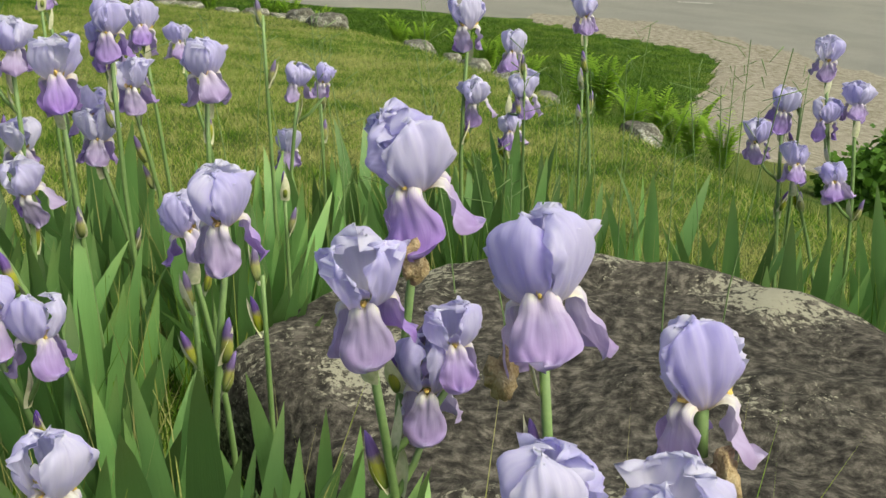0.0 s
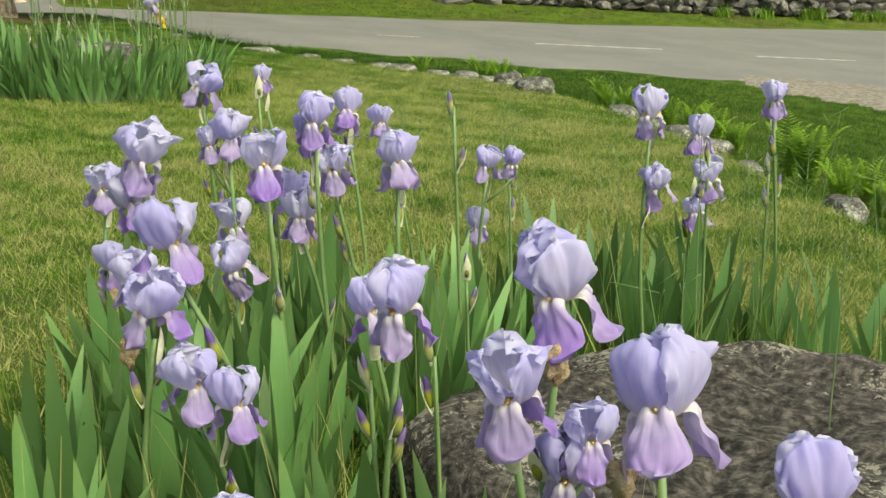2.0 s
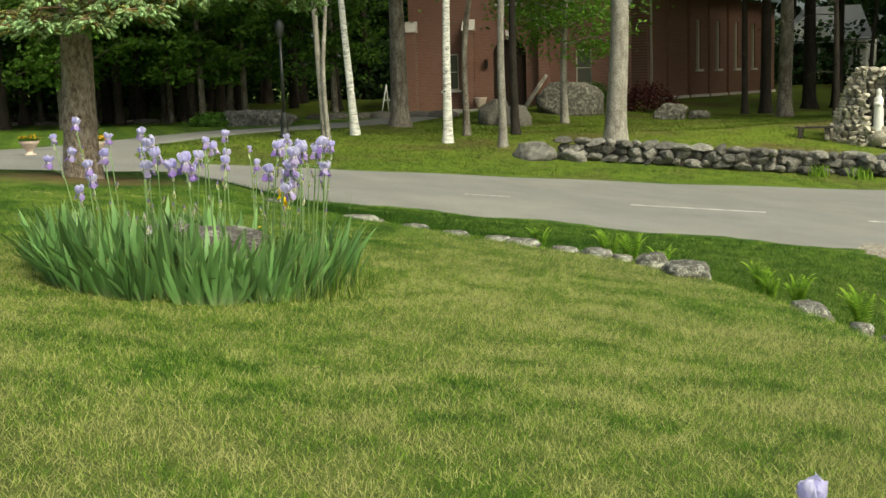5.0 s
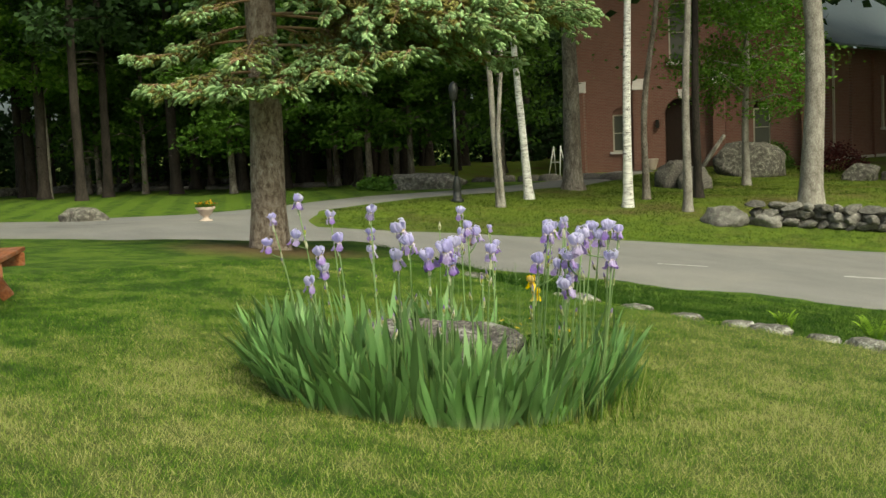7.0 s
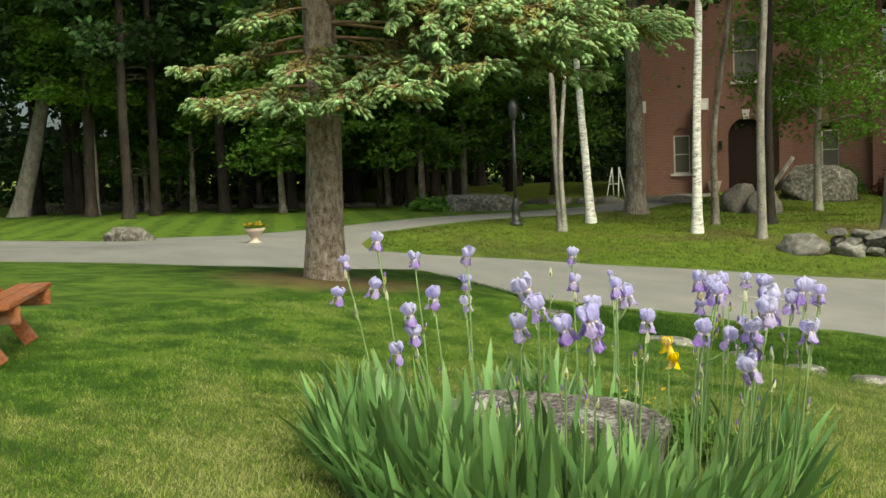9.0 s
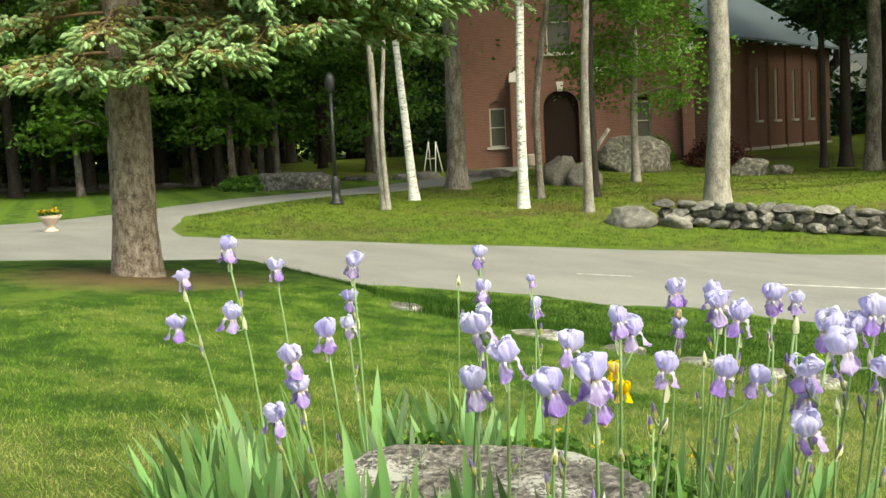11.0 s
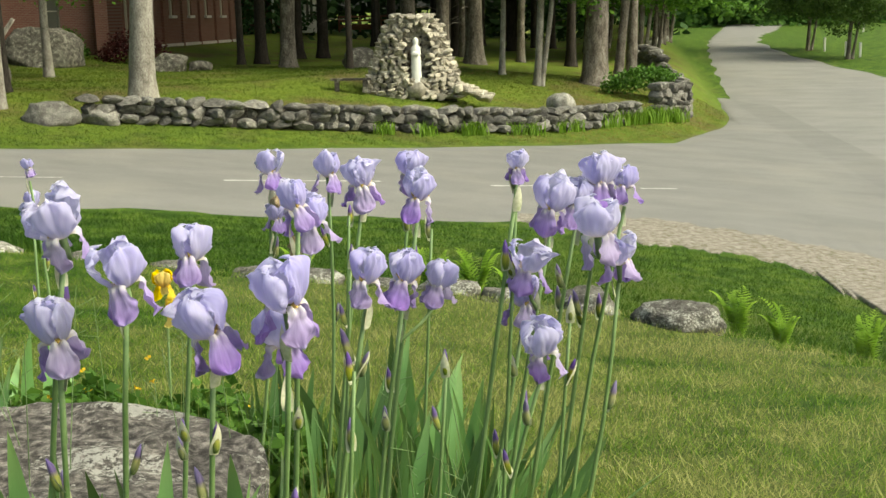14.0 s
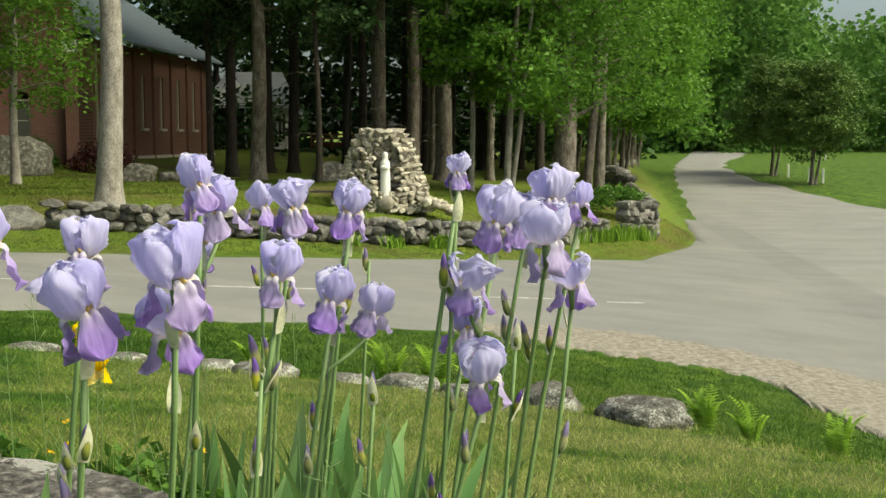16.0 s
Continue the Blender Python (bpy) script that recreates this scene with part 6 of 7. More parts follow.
def arch_loop(cx, w, z0, z1, rise):
    """An opening's outline: straight jambs and a curved head."""
    pts = [(cx - w / 2, z0), (cx + w / 2, z0), (cx + w / 2, z1 - rise)]
    pts += [(cx + w / 2 * math.cos(a), z1 - rise + rise * math.sin(a)) for a in np.linspace(0, math.pi, 11)[1:-1]] if rise else [(cx + w / 2, z1), (cx - w / 2, z1)]
    return pts + [(cx - w / 2, z1 - rise)] if rise else pts[:2] + pts[3:]


def pierced_wall(outline, holes, thick):
    """A wall panel in local x and z, with openings cut through its thickness."""
    bm = bmesh.new()
    edges = []
    for loop in [outline] + holes:
        vs = [bm.verts.new((x, 0, z)) for x, z in loop]
        edges += [bm.edges.new((vs[i], vs[(i + 1) % len(vs)])) for i in range(len(vs))]
    res = bmesh.ops.triangle_fill(bm, use_beauty=True, edges=edges, normal=(0, -1, 0))
    faces = [g for g in res["geom"] if isinstance(g, bmesh.types.BMFace)]
    ext = bmesh.ops.extrude_face_region(bm, geom=faces)
    bmesh.ops.translate(bm, verts=[g for g in ext["geom"] if isinstance(g, bmesh.types.BMVert)], vec=(0, thick, 0))
    bmesh.ops.recalc_face_normals(bm, faces=bm.faces[:])
    return bm


def prism(poly, depth, y0=0.0):
    """A flat shape in x and z given depth along y."""
    n = len(poly)
    V = [(x, y0, z) for x, z in poly] + [(x, y0 + depth, z) for x, z in poly]
    F = [tuple(range(n)), tuple(reversed(range(n, 2 * n)))] + [(i, i + n, (i + 1) % n + n, (i + 1) % n) for i in range(n)]
    me = mesh_from("prism", V, F, smooth_faces=False)
    return me


church = thing("church", Matrix.Translation((-35.0, 48.4, 0.15)) @ Matrix.Rotation(radians(27), 4, "Z"), "red brick church with arched door and tall windows", "church")
FL = 11.3
win_l = arch_loop(2.15, 0.8, 1.0, 3.2, 0.36)
door = arch_loop(5.2, 1.7, 0.02, 3.55, 0.85)
up = arch_loop(5.2, 1.15, 5.3, 8.3, 0.55)
win_r = arch_loop(9.0, 0.8, 1.0, 3.2, 0.36)
gable = [(0, -0.4), (FL, -0.4), (FL, 9.0), (FL / 2, 13.0), (0, 9.0)]
front = put("facade_wall", pierced_wall(gable, [win_l, door, up, win_r], 0.45), M_BRICKS, church)


def church_window(parent, cx, z0, z1, w, y=0.2):
    win = put("window", prism([(cx - w / 2, z0), (cx + w / 2, z0), (cx + w / 2, z1), (cx - w / 2, z1)], 0.02, y), M_GLASS, parent)
    bm = bmesh.new()
    for sx, sz, ax, az in ((0.07, z1 - z0, cx - w / 2 + 0.035, (z0 + z1) / 2), (0.07, z1 - z0, cx + w / 2 - 0.035, (z0 + z1) / 2), (w - 0.14, 0.07, cx, z0 + 0.035), (w - 0.14, 0.07, cx, z1 - 0.035), (w - 0.14, 0.05, cx, (z0 + z1) / 2)):
        bmesh.ops.create_cube(bm, size=1, matrix=Matrix.Translation((ax, y - 0.04, az)) @ Matrix.Diagonal((sx, 0.06, sz, 1)))
    put("frame", bm, M_TRIM, win)
    put("sill", box((w + 0.25, 0.3, 0.12), (cx, 0.0, z0 - 0.06), 0.01), M_LIME, win)
    return win


church_window(church, 2.15, 1.0, 2.85, 0.8)
church_window(church, 9.0, 1.0, 2.85, 0.8)
church_window(church, 5.2, 5.3, 8.2, 1.15)
put("tympanum", prism([(x, z) for x, z in arch_loop(2.15, 0.8, 2.85, 3.2, 0.34)], 0.1, 0.12), M_BRICKS, church)
put("door", prism([(4.37, 0.05), (6.03, 0.05), (6.03, 3.5), (4.37, 3.5)], 0.06, 0.3), M_WOODDOOR, church, "dark stained double door under an arch")
ring = [(5.2 + 1.02 * math.cos(a), 2.7 + 1.02 * math.sin(a)) for a in np.linspace(0, math.pi, 15)] + [(5.2 - 0.86 * math.cos(a), 2.7 + 0.86 * math.sin(a)) for a in np.linspace(0, math.pi, 15)]
put("door_arch", prism(ring, 0.06, -0.06), M_BRICKS, church)
put("keystone", prism([(5.08, 3.5), (5.32, 3.5), (5.38, 3.95), (5.02, 3.95)], 0.1, -0.1), M_LIME, church)
for s, hgt in ((0.15, 4.0), (3.15, 4.0), (7.0, 4.1), (11.1, 4.9)):
    b = put("buttress", box((0.55, 0.7, hgt + 0.4), (s, -0.35, hgt / 2 - 0.2)), M_BRICKS, church)
    cap = prism([(s - 0.32, hgt), (s + 0.32, hgt), (s + 0.32, hgt + 0.04), (s - 0.32, hgt + 0.04)], 0.76, -0.74)
    for v in cap.vertices:
        if v.co.z > hgt + 0.01:
            v.co.z += 0.55 * (v.co.y + 0.74) / 0.76
    put("cap", cap, M_LIME, b)
put("wall_lantern", box((0.18, 0.2, 0.42), (4.0, -0.14, 2.3), 0.03), M_DARK, church, "small black wall lantern")
put("side_wall", box((0.45, 9.0, 9.6), (FL - 0.225, 4.96, 4.4)), M_BRICKS, church)
put("side_wall", box((0.45, 24, 9.6), (0.225, 12.5, 4.4)), M_BRICKS, church)
V = [(-0.3, -0.3, 9.0), (FL / 2, -0.3, 13.2), (FL + 0.3, -0.3, 9.0), (-0.3, 22, 9.0), (FL / 2, 22, 13.2), (FL + 0.3, 22, 9.0)]
V += [(x, y, z + 0.15) for x, y, z in V]
put("roof", mesh_from("roof", V, [(0, 1, 4, 3), (1, 2, 5, 4), (6, 9, 10, 7), (7, 10, 11, 8), (0, 6, 7, 1), (1, 7, 8, 2), (2, 8, 11, 5), (0, 3, 9, 6), (3, 4, 10, 9), (4, 5, 11, 10)], smooth_faces=False), M_ROOF, church)

nave = thing("church_nave", Matrix.Translation((-25.25, 56.3, 0.35)) @ Matrix.Rotation(radians(89.5), 4, "Z"), "long brick nave with slit windows and a metal roof", "church")
NL = 19.0
SLITS = (6.65, 9.5, 12.35, 15.2)
slits = [arch_loop(s, 0.62, 1.5, 4.3, 0.0) for s in SLITS]
put("nave_wall", pierced_wall([(0, -0.6), (NL, -0.6), (NL, 5.6), (0, 5.6)], slits, 0.4), M_BRICKS, nave)
for s in SLITS:
    win = put("window", prism([(s - 0.31, 1.5), (s + 0.31, 1.5), (s + 0.31, 4.3), (s - 0.31, 4.3)], 0.02, 0.24), M_GLASS, nave)
    put("frame", box((0.16, 0.14, 2.8), (s + 0.21, 0.14, 2.9)), M_TRIM, win)
    put("sill", box((0.85, 0.3, 0.14), (s, -0.02, 1.43), 0.01), M_LIME, win)
for s in (2.4, 5.2, 8.07, 10.92, 13.77, 16.6):
    put("pilaster", box((0.18, 0.14, 5.6), (s, -0.07, 2.5)), M_BRICKS, nave)
put("water_table", box((NL, 0.12, 0.16), (NL / 2, -0.06, -0.02), 0.02), M_LIME, nave)
put("end_wall", box((0.4, 10, 6.2), (0.2, 5.4, 2.5)), M_BRICKS, nave)
V = [(-0.4, -0.6, 5.6), (NL + 0.4, -0.6, 5.6), (NL + 0.4, 6, 9.8), (-0.4, 6, 9.8)]
V += [(x, y, z + 0.12) for x, y, z in V]
put("roof", mesh_from("roof", V, [(0, 3, 2, 1), (4, 5, 6, 7), (0, 1, 5, 4), (1, 2, 6, 5), (2, 3, 7, 6), (3, 0, 4, 7)], smooth_faces=False), M_ROOF, nave)
put("downspout", box((0.1, 0.1, 5.5), (0.3, -0.08, 2.6)), M_TRIM, nave)

# ---- white annex with a porch ----
annex = thing("annex", Matrix.Translation((-30.0, 92.0, 0.6)) @ Matrix.Rotation(radians(6), 4, "Z"), "white-sided annex with a grey roof and open porch", "house")
put("wall", box((1.5, 5, 3.4), (5.35, 2.6, 1.6)), M_WHITE, annex)
put("porch_wall", box((5.2, 0.3, 3.4), (2.0, 3.0, 1.6)), M_BRICKS, annex)
put("gable", prism([(-0.6, 3.3), (4.0, 3.3), (1.7, 5.4)], 0.12, -0.1), M_WHITE, annex)
put("fascia", box((7.2, 0.16, 0.3), (2.8, -0.3, 3.25)), M_WHITE, annex)
V = [(-0.9, -0.4, 3.2), (6.7, -0.4, 3.2), (5.0, 4.0, 6.0), (0.6, 4.0, 6.0)]
V += [(x, y, z + 0.12) for x, y, z in V]
put("roof", mesh_from("roof", V, [(0, 3, 2, 1), (4, 5, 6, 7), (0, 1, 5, 4), (1, 2, 6, 5), (2, 3, 7, 6), (3, 0, 4, 7)], smooth_faces=False), M_SHINGLE, annex)
for s in (0.0, 2.6):
    put("post", box((0.16, 0.16, 3.2), (s, -0.1, 1.6)), M_WHITE, annex)
aw = put("window", box((0.6, 0.06, 1.9), (5.4, 0.08, 1.7)), M_GLASS, annex)
for dx in (-0.31, 0.0, 0.31):
    put("frame", box((0.08, 0.1, 2.0), (5.4 + dx, 0.04, 1.7)), M_WHITE, aw)

M_DECK = plain("red-brown stained boards", [(0.3, (0.10, 0.045, 0.028)), (0.7, (0.19, 0.09, 0.055))], 3, 0.8, stretch=(1, 1, 4))
deck = thing("deck_railing", Matrix.Translation((-22.0, 91, 0.5)), "red-brown wooden ramp railing beside the annex", "railing")
for i in range(6):
    put("post", box((0.12, 0.12, 1.2), (i * 1.6, 0, 0.6 - 0.02 * i)), M_DECK, deck)
for k in (0.5, 0.85, 1.15):
    put("rail", box((8.1, 0.06, 0.14), (4.0, -0.09, k)), M_DECK, deck)
put("platform", box((8.2, 1.6, 0.25), (4.0, 0.9, 0.3)), M_DECK, deck)


# ---- lamp post ----
M_IRON = plain("black painted iron", [(0.3, (0.012, 0.013, 0.013)), (0.7, (0.03, 0.032, 0.032))], 10, 0.45)
lx, ly = -26.25, 29.35
lamp = thing("street_lamp", Matrix.Translation((lx, ly, ground_z(lx, ly))), "black iron lamp post on a fluted base by the drive", "street lamp")
put("base", mesh_from("base", *tube([(0, 0, -0.05), (0, 0, 0.08), (0, 0, 0.1), (0, 0, 0.42), (0, 0, 0.48), (0, 0, 0.8), (0, 0, 0.85)], [0.22, 0.22, 0.15, 0.13, 0.16, 0.09, 0.08], 12)[:2]), M_IRON, lamp)
put("post", mesh_from("post", *tube([(0, 0, 0.8), (0, 0, 3.4)], [0.06, 0.05], 10)[:2]), M_IRON, lamp)
put("lantern", mesh_from("lantern", *tube([(0, 0, 3.38), (0, 0, 3.45), (0, 0, 3.8), (0, 0, 3.95), (0, 0, 4.02)], [0.06, 0.12, 0.17, 0.1, 0.01], 8)[:2]), M_IRON, lamp)

# ---- flower urns ----
M_URN = plain("pinkish cast stone", [(0.3, (0.42, 0.33, 0.27)), (0.7, (0.60, 0.50, 0.43))], 8, 0.85)
M_YELLOW = leafy("yellow marigold petals", (0.55, 0.30, 0.01), (0.80, 0.52, 0.03), 20, 0.2)
M_RUST = leafy("rust marigold petals", (0.20, 0.04, 0.01), (0.42, 0.12, 0.02), 20, 0.2)
M_HERB = leafy("garden leaves", (0.04, 0.10, 0.015), (0.12, 0.24, 0.035), 5, 0.35)


def urn(x, y, seed):
    th = thing("flower_urn", Matrix.Translation((x, y, ground_z(x, y) + 0.03)) @ Matrix.Scale(0.78, 4), "cast-stone urn full of yellow and rust flowers", "urn", "urns by the road")
    put("bowl", mesh_from("bowl", *tube([(0, 0, 0), (0, 0, 0.07), (0, 0, 0.1), (0, 0, 0.2), (0, 0, 0.27), (0, 0, 0.45), (0, 0, 0.52), (0, 0, 0.56), (0, 0, 0.5)], [0.24, 0.24, 0.14, 0.11, 0.2, 0.32, 0.38, 0.38, 0.32], 18)[:2]), M_URN, th)
    rng = np.random.default_rng(seed)
    c = [(rng.normal() * 0.15, rng.normal() * 0.15, 0.58 + abs(rng.normal()) * 0.05) for _ in range(26)]
    for nm, mat, cs, n, size in (("leaves", M_HERB, c, 14, 0.1), ("yellow_flowers", M_YELLOW, [(x, y, z + 0.07) for x, y, z in c[:14]], 9, 0.07), ("rust_flowers", M_RUST, [(x * 1.3, y * 1.3, z + 0.03) for x, y, z in c[14:22]], 9, 0.06)):
        V, Q = scatter_leaves(cs, n, (0.09, 0.09, 0.06), size, seed + n, 0.0, 0.9)
        tagged(put(nm, big_mesh(nm, V, Q), mat, th), kind="stuff")


urn(-28.4, 20.65, 5)
urn(-26.35, 21.5, 6)

# ---- picnic table with a camera and a lens on it ----
def board_material():
    m, nt, b = material("red-stained cedar boards", 0.6)
    at = coords(nt, (2.0, 28, 28))
    grain = noise_node(nt, at, 1.3, 6)
    worn = noise_node(nt, coords(nt), 5, 5)
    col = ramp(nt, grain, [(0.3, (0.14, 0.045, 0.018)), (0.55, (0.27, 0.095, 0.038)), (0.75, (0.36, 0.15, 0.07))])
    col = mixed(nt, ramp(nt, worn, [(0.52, (0, 0, 0)), (0.7, (0.6, 0.6, 0.6))]), col, (0.30, 0.20, 0.16))
    nt.links.new(col, b.inputs["Base Color"])
    bump(nt, b, grain, 0.4, 0.004)
    return m


M_BOARD = board_material()
tz = ground_z(-11.0, 4.99)
table = thing("picnic_table", Matrix.Translation((-11.0, 4.99, tz)) @ Matrix.Rotation(math.atan2(-0.58, 0.82), 4, "Z"), "red-stained wooden picnic table with attached benches on the lawn", "picnic table")
for i in range(5):
    put("top_board", box((1.85, 0.138, 0.04), (0, -0.29 + 0.145 * i, 0.74), 0.006), M_BOARD, table)
for s in (-1, 1):
    for k in range(2):
        put("bench_board", box((1.85, 0.138, 0.04), (0, s * (0.62 + 0.145 * k), 0.45), 0.006), M_BOARD, table)
    e = s * 0.62
    put("bench_beam", box((0.04, 1.72, 0.13), (e + 0.045 * s, 0, 0.365), 0.006), M_BOARD, table)
    put("top_cleat", box((0.04, 0.68, 0.09), (e + 0.045 * s, 0, 0.675), 0.006), M_BOARD, table)
    for d in (-1, 1):
        leg = box((0.04, 0.13, 0.86), (0, 0, 0), 0.006)
        put("leg", leg, M_BOARD, table, m=Matrix.Translation((e, d * 0.46, 0.355)) @ Matrix.Rotation(d * radians(33), 4, "X"))
    for yy in (-0.56, -0.5, 0.5, 0.56):
        put("bolt", mesh_from("bolt", *tube([(e + 0.06 * s, yy, 0.37), (e + 0.075 * s, yy, 0.37)], [0.012, 0.010], 8)[:2]), M_LIME, table)
put("brace", box((1.0, 0.04, 0.09), (0.0, 0, 0.5), 0.005), M_BOARD, table, m=Matrix.Rotation(0.0, 4, "Y"))
TM = table.matrix_basis
M_BLACK = plain("black camera plastic", [(0.3, (0.012, 0.012, 0.012)), (0.7, (0.03, 0.03, 0.03))], 60, 0.45)
M_SILVER = plain("silver lens barrel", [(0.3, (0.45, 0.45, 0.45)), (0.7, (0.6, 0.6, 0.6))], 20, 0.3, metal=0.8)
cam_m = TM @ Matrix.Translation((0.62, 0.02, 0.762)) @ Matrix.Rotation(radians(200), 4, "Z")
photo = thing("photo_camera", cam_m, "black and silver photo camera lying on the picnic table", "camera")
put("body", box((0.14, 0.065, 0.095), (0, 0, 0.048), 0.012), M_BLACK, photo)
put("prism_hump", box((0.05, 0.06, 0.035), (0.0, 0, 0.108), 0.012), M_BLACK, photo)
put("lens", mesh_from("lens", *tube([(0, -0.03, 0.045), (0, -0.06, 0.045), (0, -0.061, 0.045), (0, -0.12, 0.045)], [0.036, 0.036, 0.033, 0.031], 16)[:2]), M_SILVER, photo)
strap = [(-0.07, 0, 0.08), (-0.12, 0.06, 0.06), (-0.2, 0.12, 0.012), (-0.26, 0.25, 0.008), (-0.26, 0.375, 0.006), (-0.26, 0.40, -0.06), (-0.24, 0.41, -0.22), (-0.26, 0.40, -0.3)]
put("strap", mesh_from("strap", *tube(strap, [0.008, 0.012, 0.014, 0.014, 0.014, 0.014, 0.018, 0.02], 6)[:2]), M_BLACK, photo)
lens_m = TM @ Matrix.Translation((-0.35, 0.24, 0.761))
loose = thing("loose_lens", lens_m, "black lens standing upright on the picnic table", "lens")
put("barrel", mesh_from("barrel", *tube([(0, 0, 0), (0, 0, 0.05), (0, 0, 0.055), (0, 0, 0.1), (0, 0, 0.105), (0, 0, 0.17)], [0.036, 0.036, 0.04, 0.04, 0.044, 0.05], 18)[:2]), M_BLACK, loose)


# ---- low plants ----
def clump(name, x, y, tall, n, mat, label, category, seed, spread=0.16, wide=0.018, arch=0.5, group=""):
    """A tuft of narrow arching leaves from one root."""
    rng = np.random.default_rng(seed)
    V, F = [], []
    for _ in range(n):
        a = rng.uniform(0, 6.28)
        ox, oy = rng.normal(size=2) * spread * 0.4
        h = tall * rng.uniform(0.6, 1.1)
        out = arch * h * rng.uniform(0.3, 1.1)
        d, s = Vector((math.cos(a), math.sin(a), 0)), Vector((-math.sin(a), math.cos(a), 0))
        o = len(V)
        for i in range(5):
            u = i / 4
            p = Vector((ox, oy, 0)) + d * out * u ** 1.8 + Vector((0, 0, h * (u - 0.28 * u ** 3)))
            w = wide * (1 - u ** 1.6) + 0.0008
            V += [p - s * w, p + s * w]
        F += [(o + 2 * i, o + 2 * i + 1, o + 2 * i + 3, o + 2 * i + 2) for i in range(4)]
    ob = put(name, mesh_from(name, V, F), mat, m=Matrix.Translation((x, y, ground_z(x, y) - 0.02)))
    return tagged(ob, label, category, group)


M_LILY = leafy("bright daylily leaves", (0.09, 0.17, 0.015), (0.22, 0.36, 0.045), 4, 0.4)
for i, x in enumerate((-9.35, -8.3, -7.2, -6.9, -5.9, -5.4, -4.6, -4.2)):
    y = float(np.interp(x, WALL_X, WALL_Y)) - 0.55
    clump("daylily_clump", x, y, 0.55, 70, M_LILY, "bright green daylily clump before the stone wall", "plant", 300 + i, 0.4, 0.02, 0.6, "daylilies before the wall")
for i in range(9):
    u = i / 8
    clump("daylily_clump", -3.4 + 2.6 * u, 40.2 + 3.6 * u, 0.75, 80, M_LILY, "tall bright daylily clump at the wall's corner", "plant", 320 + i, 0.5, 0.022, 0.6, "daylilies before the wall")


M_FERN = leafy("bright fern fronds", (0.18, 0.32, 0.025), (0.38, 0.56, 0.08), 4, 0.5)


def fern(x, y, tall, seed):
    """A shuttlecock of feathery fronds."""
    rng = np.random.default_rng(seed)
    th = thing("fern", Matrix.Translation((x, y, ground_z(x, y) - 0.02)), "bright feathery fern behind the lawn stones", "fern", "ferns behind the stones")
    for k in range(15):
        a = rng.uniform(0, 6.28)
        h = tall * rng.uniform(0.7, 1.1)
        out = h * rng.uniform(0.1, 0.42)
        d, s = Vector((math.cos(a), math.sin(a), 0)), Vector((-math.sin(a), math.cos(a), 0))
        V, F = [], []
        for i in range(16):
            u = 0.15 + 0.85 * i / 15
            p = d * out * u ** 1.7 + Vector((0, 0, h * (u - 0.25 * u ** 3)))
            ln = h * 0.15 * math.sin(math.pi * min(1, 0.1 + u * 0.9)) + 0.01
            up = Vector((0, 0, 1)) * 0.3 + d * 0.35
            for sg in (-1, 1):
                o = len(V)
                t = p + (s * sg + up).normalized() * ln
                V += [p, p + (t - p) * 0.4 + d * h * 0.026, t, p + (t - p) * 0.4 - d * h * 0.026]
                F.append((o, o + 1, o + 2, o + 3))
        put("frond", mesh_from("frond", V, F, smooth_faces=False), M_FERN, th)


for i, (x, y, h) in enumerate([(-5.4, 13.0, 0.62), (-5.0, 12.8, 0.6), (-4.7, 13.1, 0.5), (-3.0, 11.9, 0.6), (-2.75, 11.5, 0.5), (-2.3, 11.0, 0.55), (-1.5, 10.3, 0.6), (-1.1, 9.9, 0.55), (-0.7, 9.4, 0.6), (-0.3, 8.8, 0.5), (0.35, 8.2, 0.75), (0.6, 7.9, 0.7), (0.9, 7.6, 0.5), (1.12, 7.5, 0.55), (1.28, 7.35, 0.5), (1.0, 7.35, 0.45), (1.55, 6.6, 0.6), (1.8, 6.3, 0.55), (-6.6, 13.3, 0.5)]):
    fern(x, y, h, 340 + i)


def mound(name, x, y, size, n, leaf, mat, label, seed, category="shrub", lift=0.0):
    rng = np.random.default_rng(seed)
    c = []
    for _ in range(n):
        v = Vector(rng.normal(size=3)).normalized() * rng.uniform(0.5, 1.0) ** 0.5
        c.append((v.x * size[0], v.y * size[1], abs(v.z) * size[2] + lift))
    V, Q = scatter_leaves(c, 16, (size[0] * 0.2, size[1] * 0.2, size[2] * 0.2), leaf, seed + 1, 0.1, 0.7)
    return tagged(put(name, big_mesh(name, V, Q), mat, m=Matrix.Translation((x, y, ground_z(x, y)))), label, category)


mound("hosta", -36.6, 35.9, (1.4, 0.7, 0.55), 120, 0.22, M_HERB, "low green hosta bed beside the long boulder", 401)
M_REDLEAF = leafy("dark red shrub leaves", (0.035, 0.012, 0.012), (0.11, 0.03, 0.03), 4, 0.25)
mound("shrub", -22.8, 51.2, (1.5, 0.8, 1.3), 150, 0.14, M_REDLEAF, "dark red shrub against the church wall", 402)
mound("shrub", -25.9, 51.8, (0.8, 0.6, 1.1), 90, 0.12, M_HERB, "green shrub against the church wall", 403)
mound("shrub", -1.6, 47.8, (1.5, 1.0, 0.8), 150, 0.14, M_HERB, "green shrub on top of the corner wall", 404, lift=0.4)
mound("shrub", 2.75, 7.0, (0.42, 0.4, 0.5), 150, 0.08, M_HERB, "leafy dark green shrub below the lawn stones", 405)
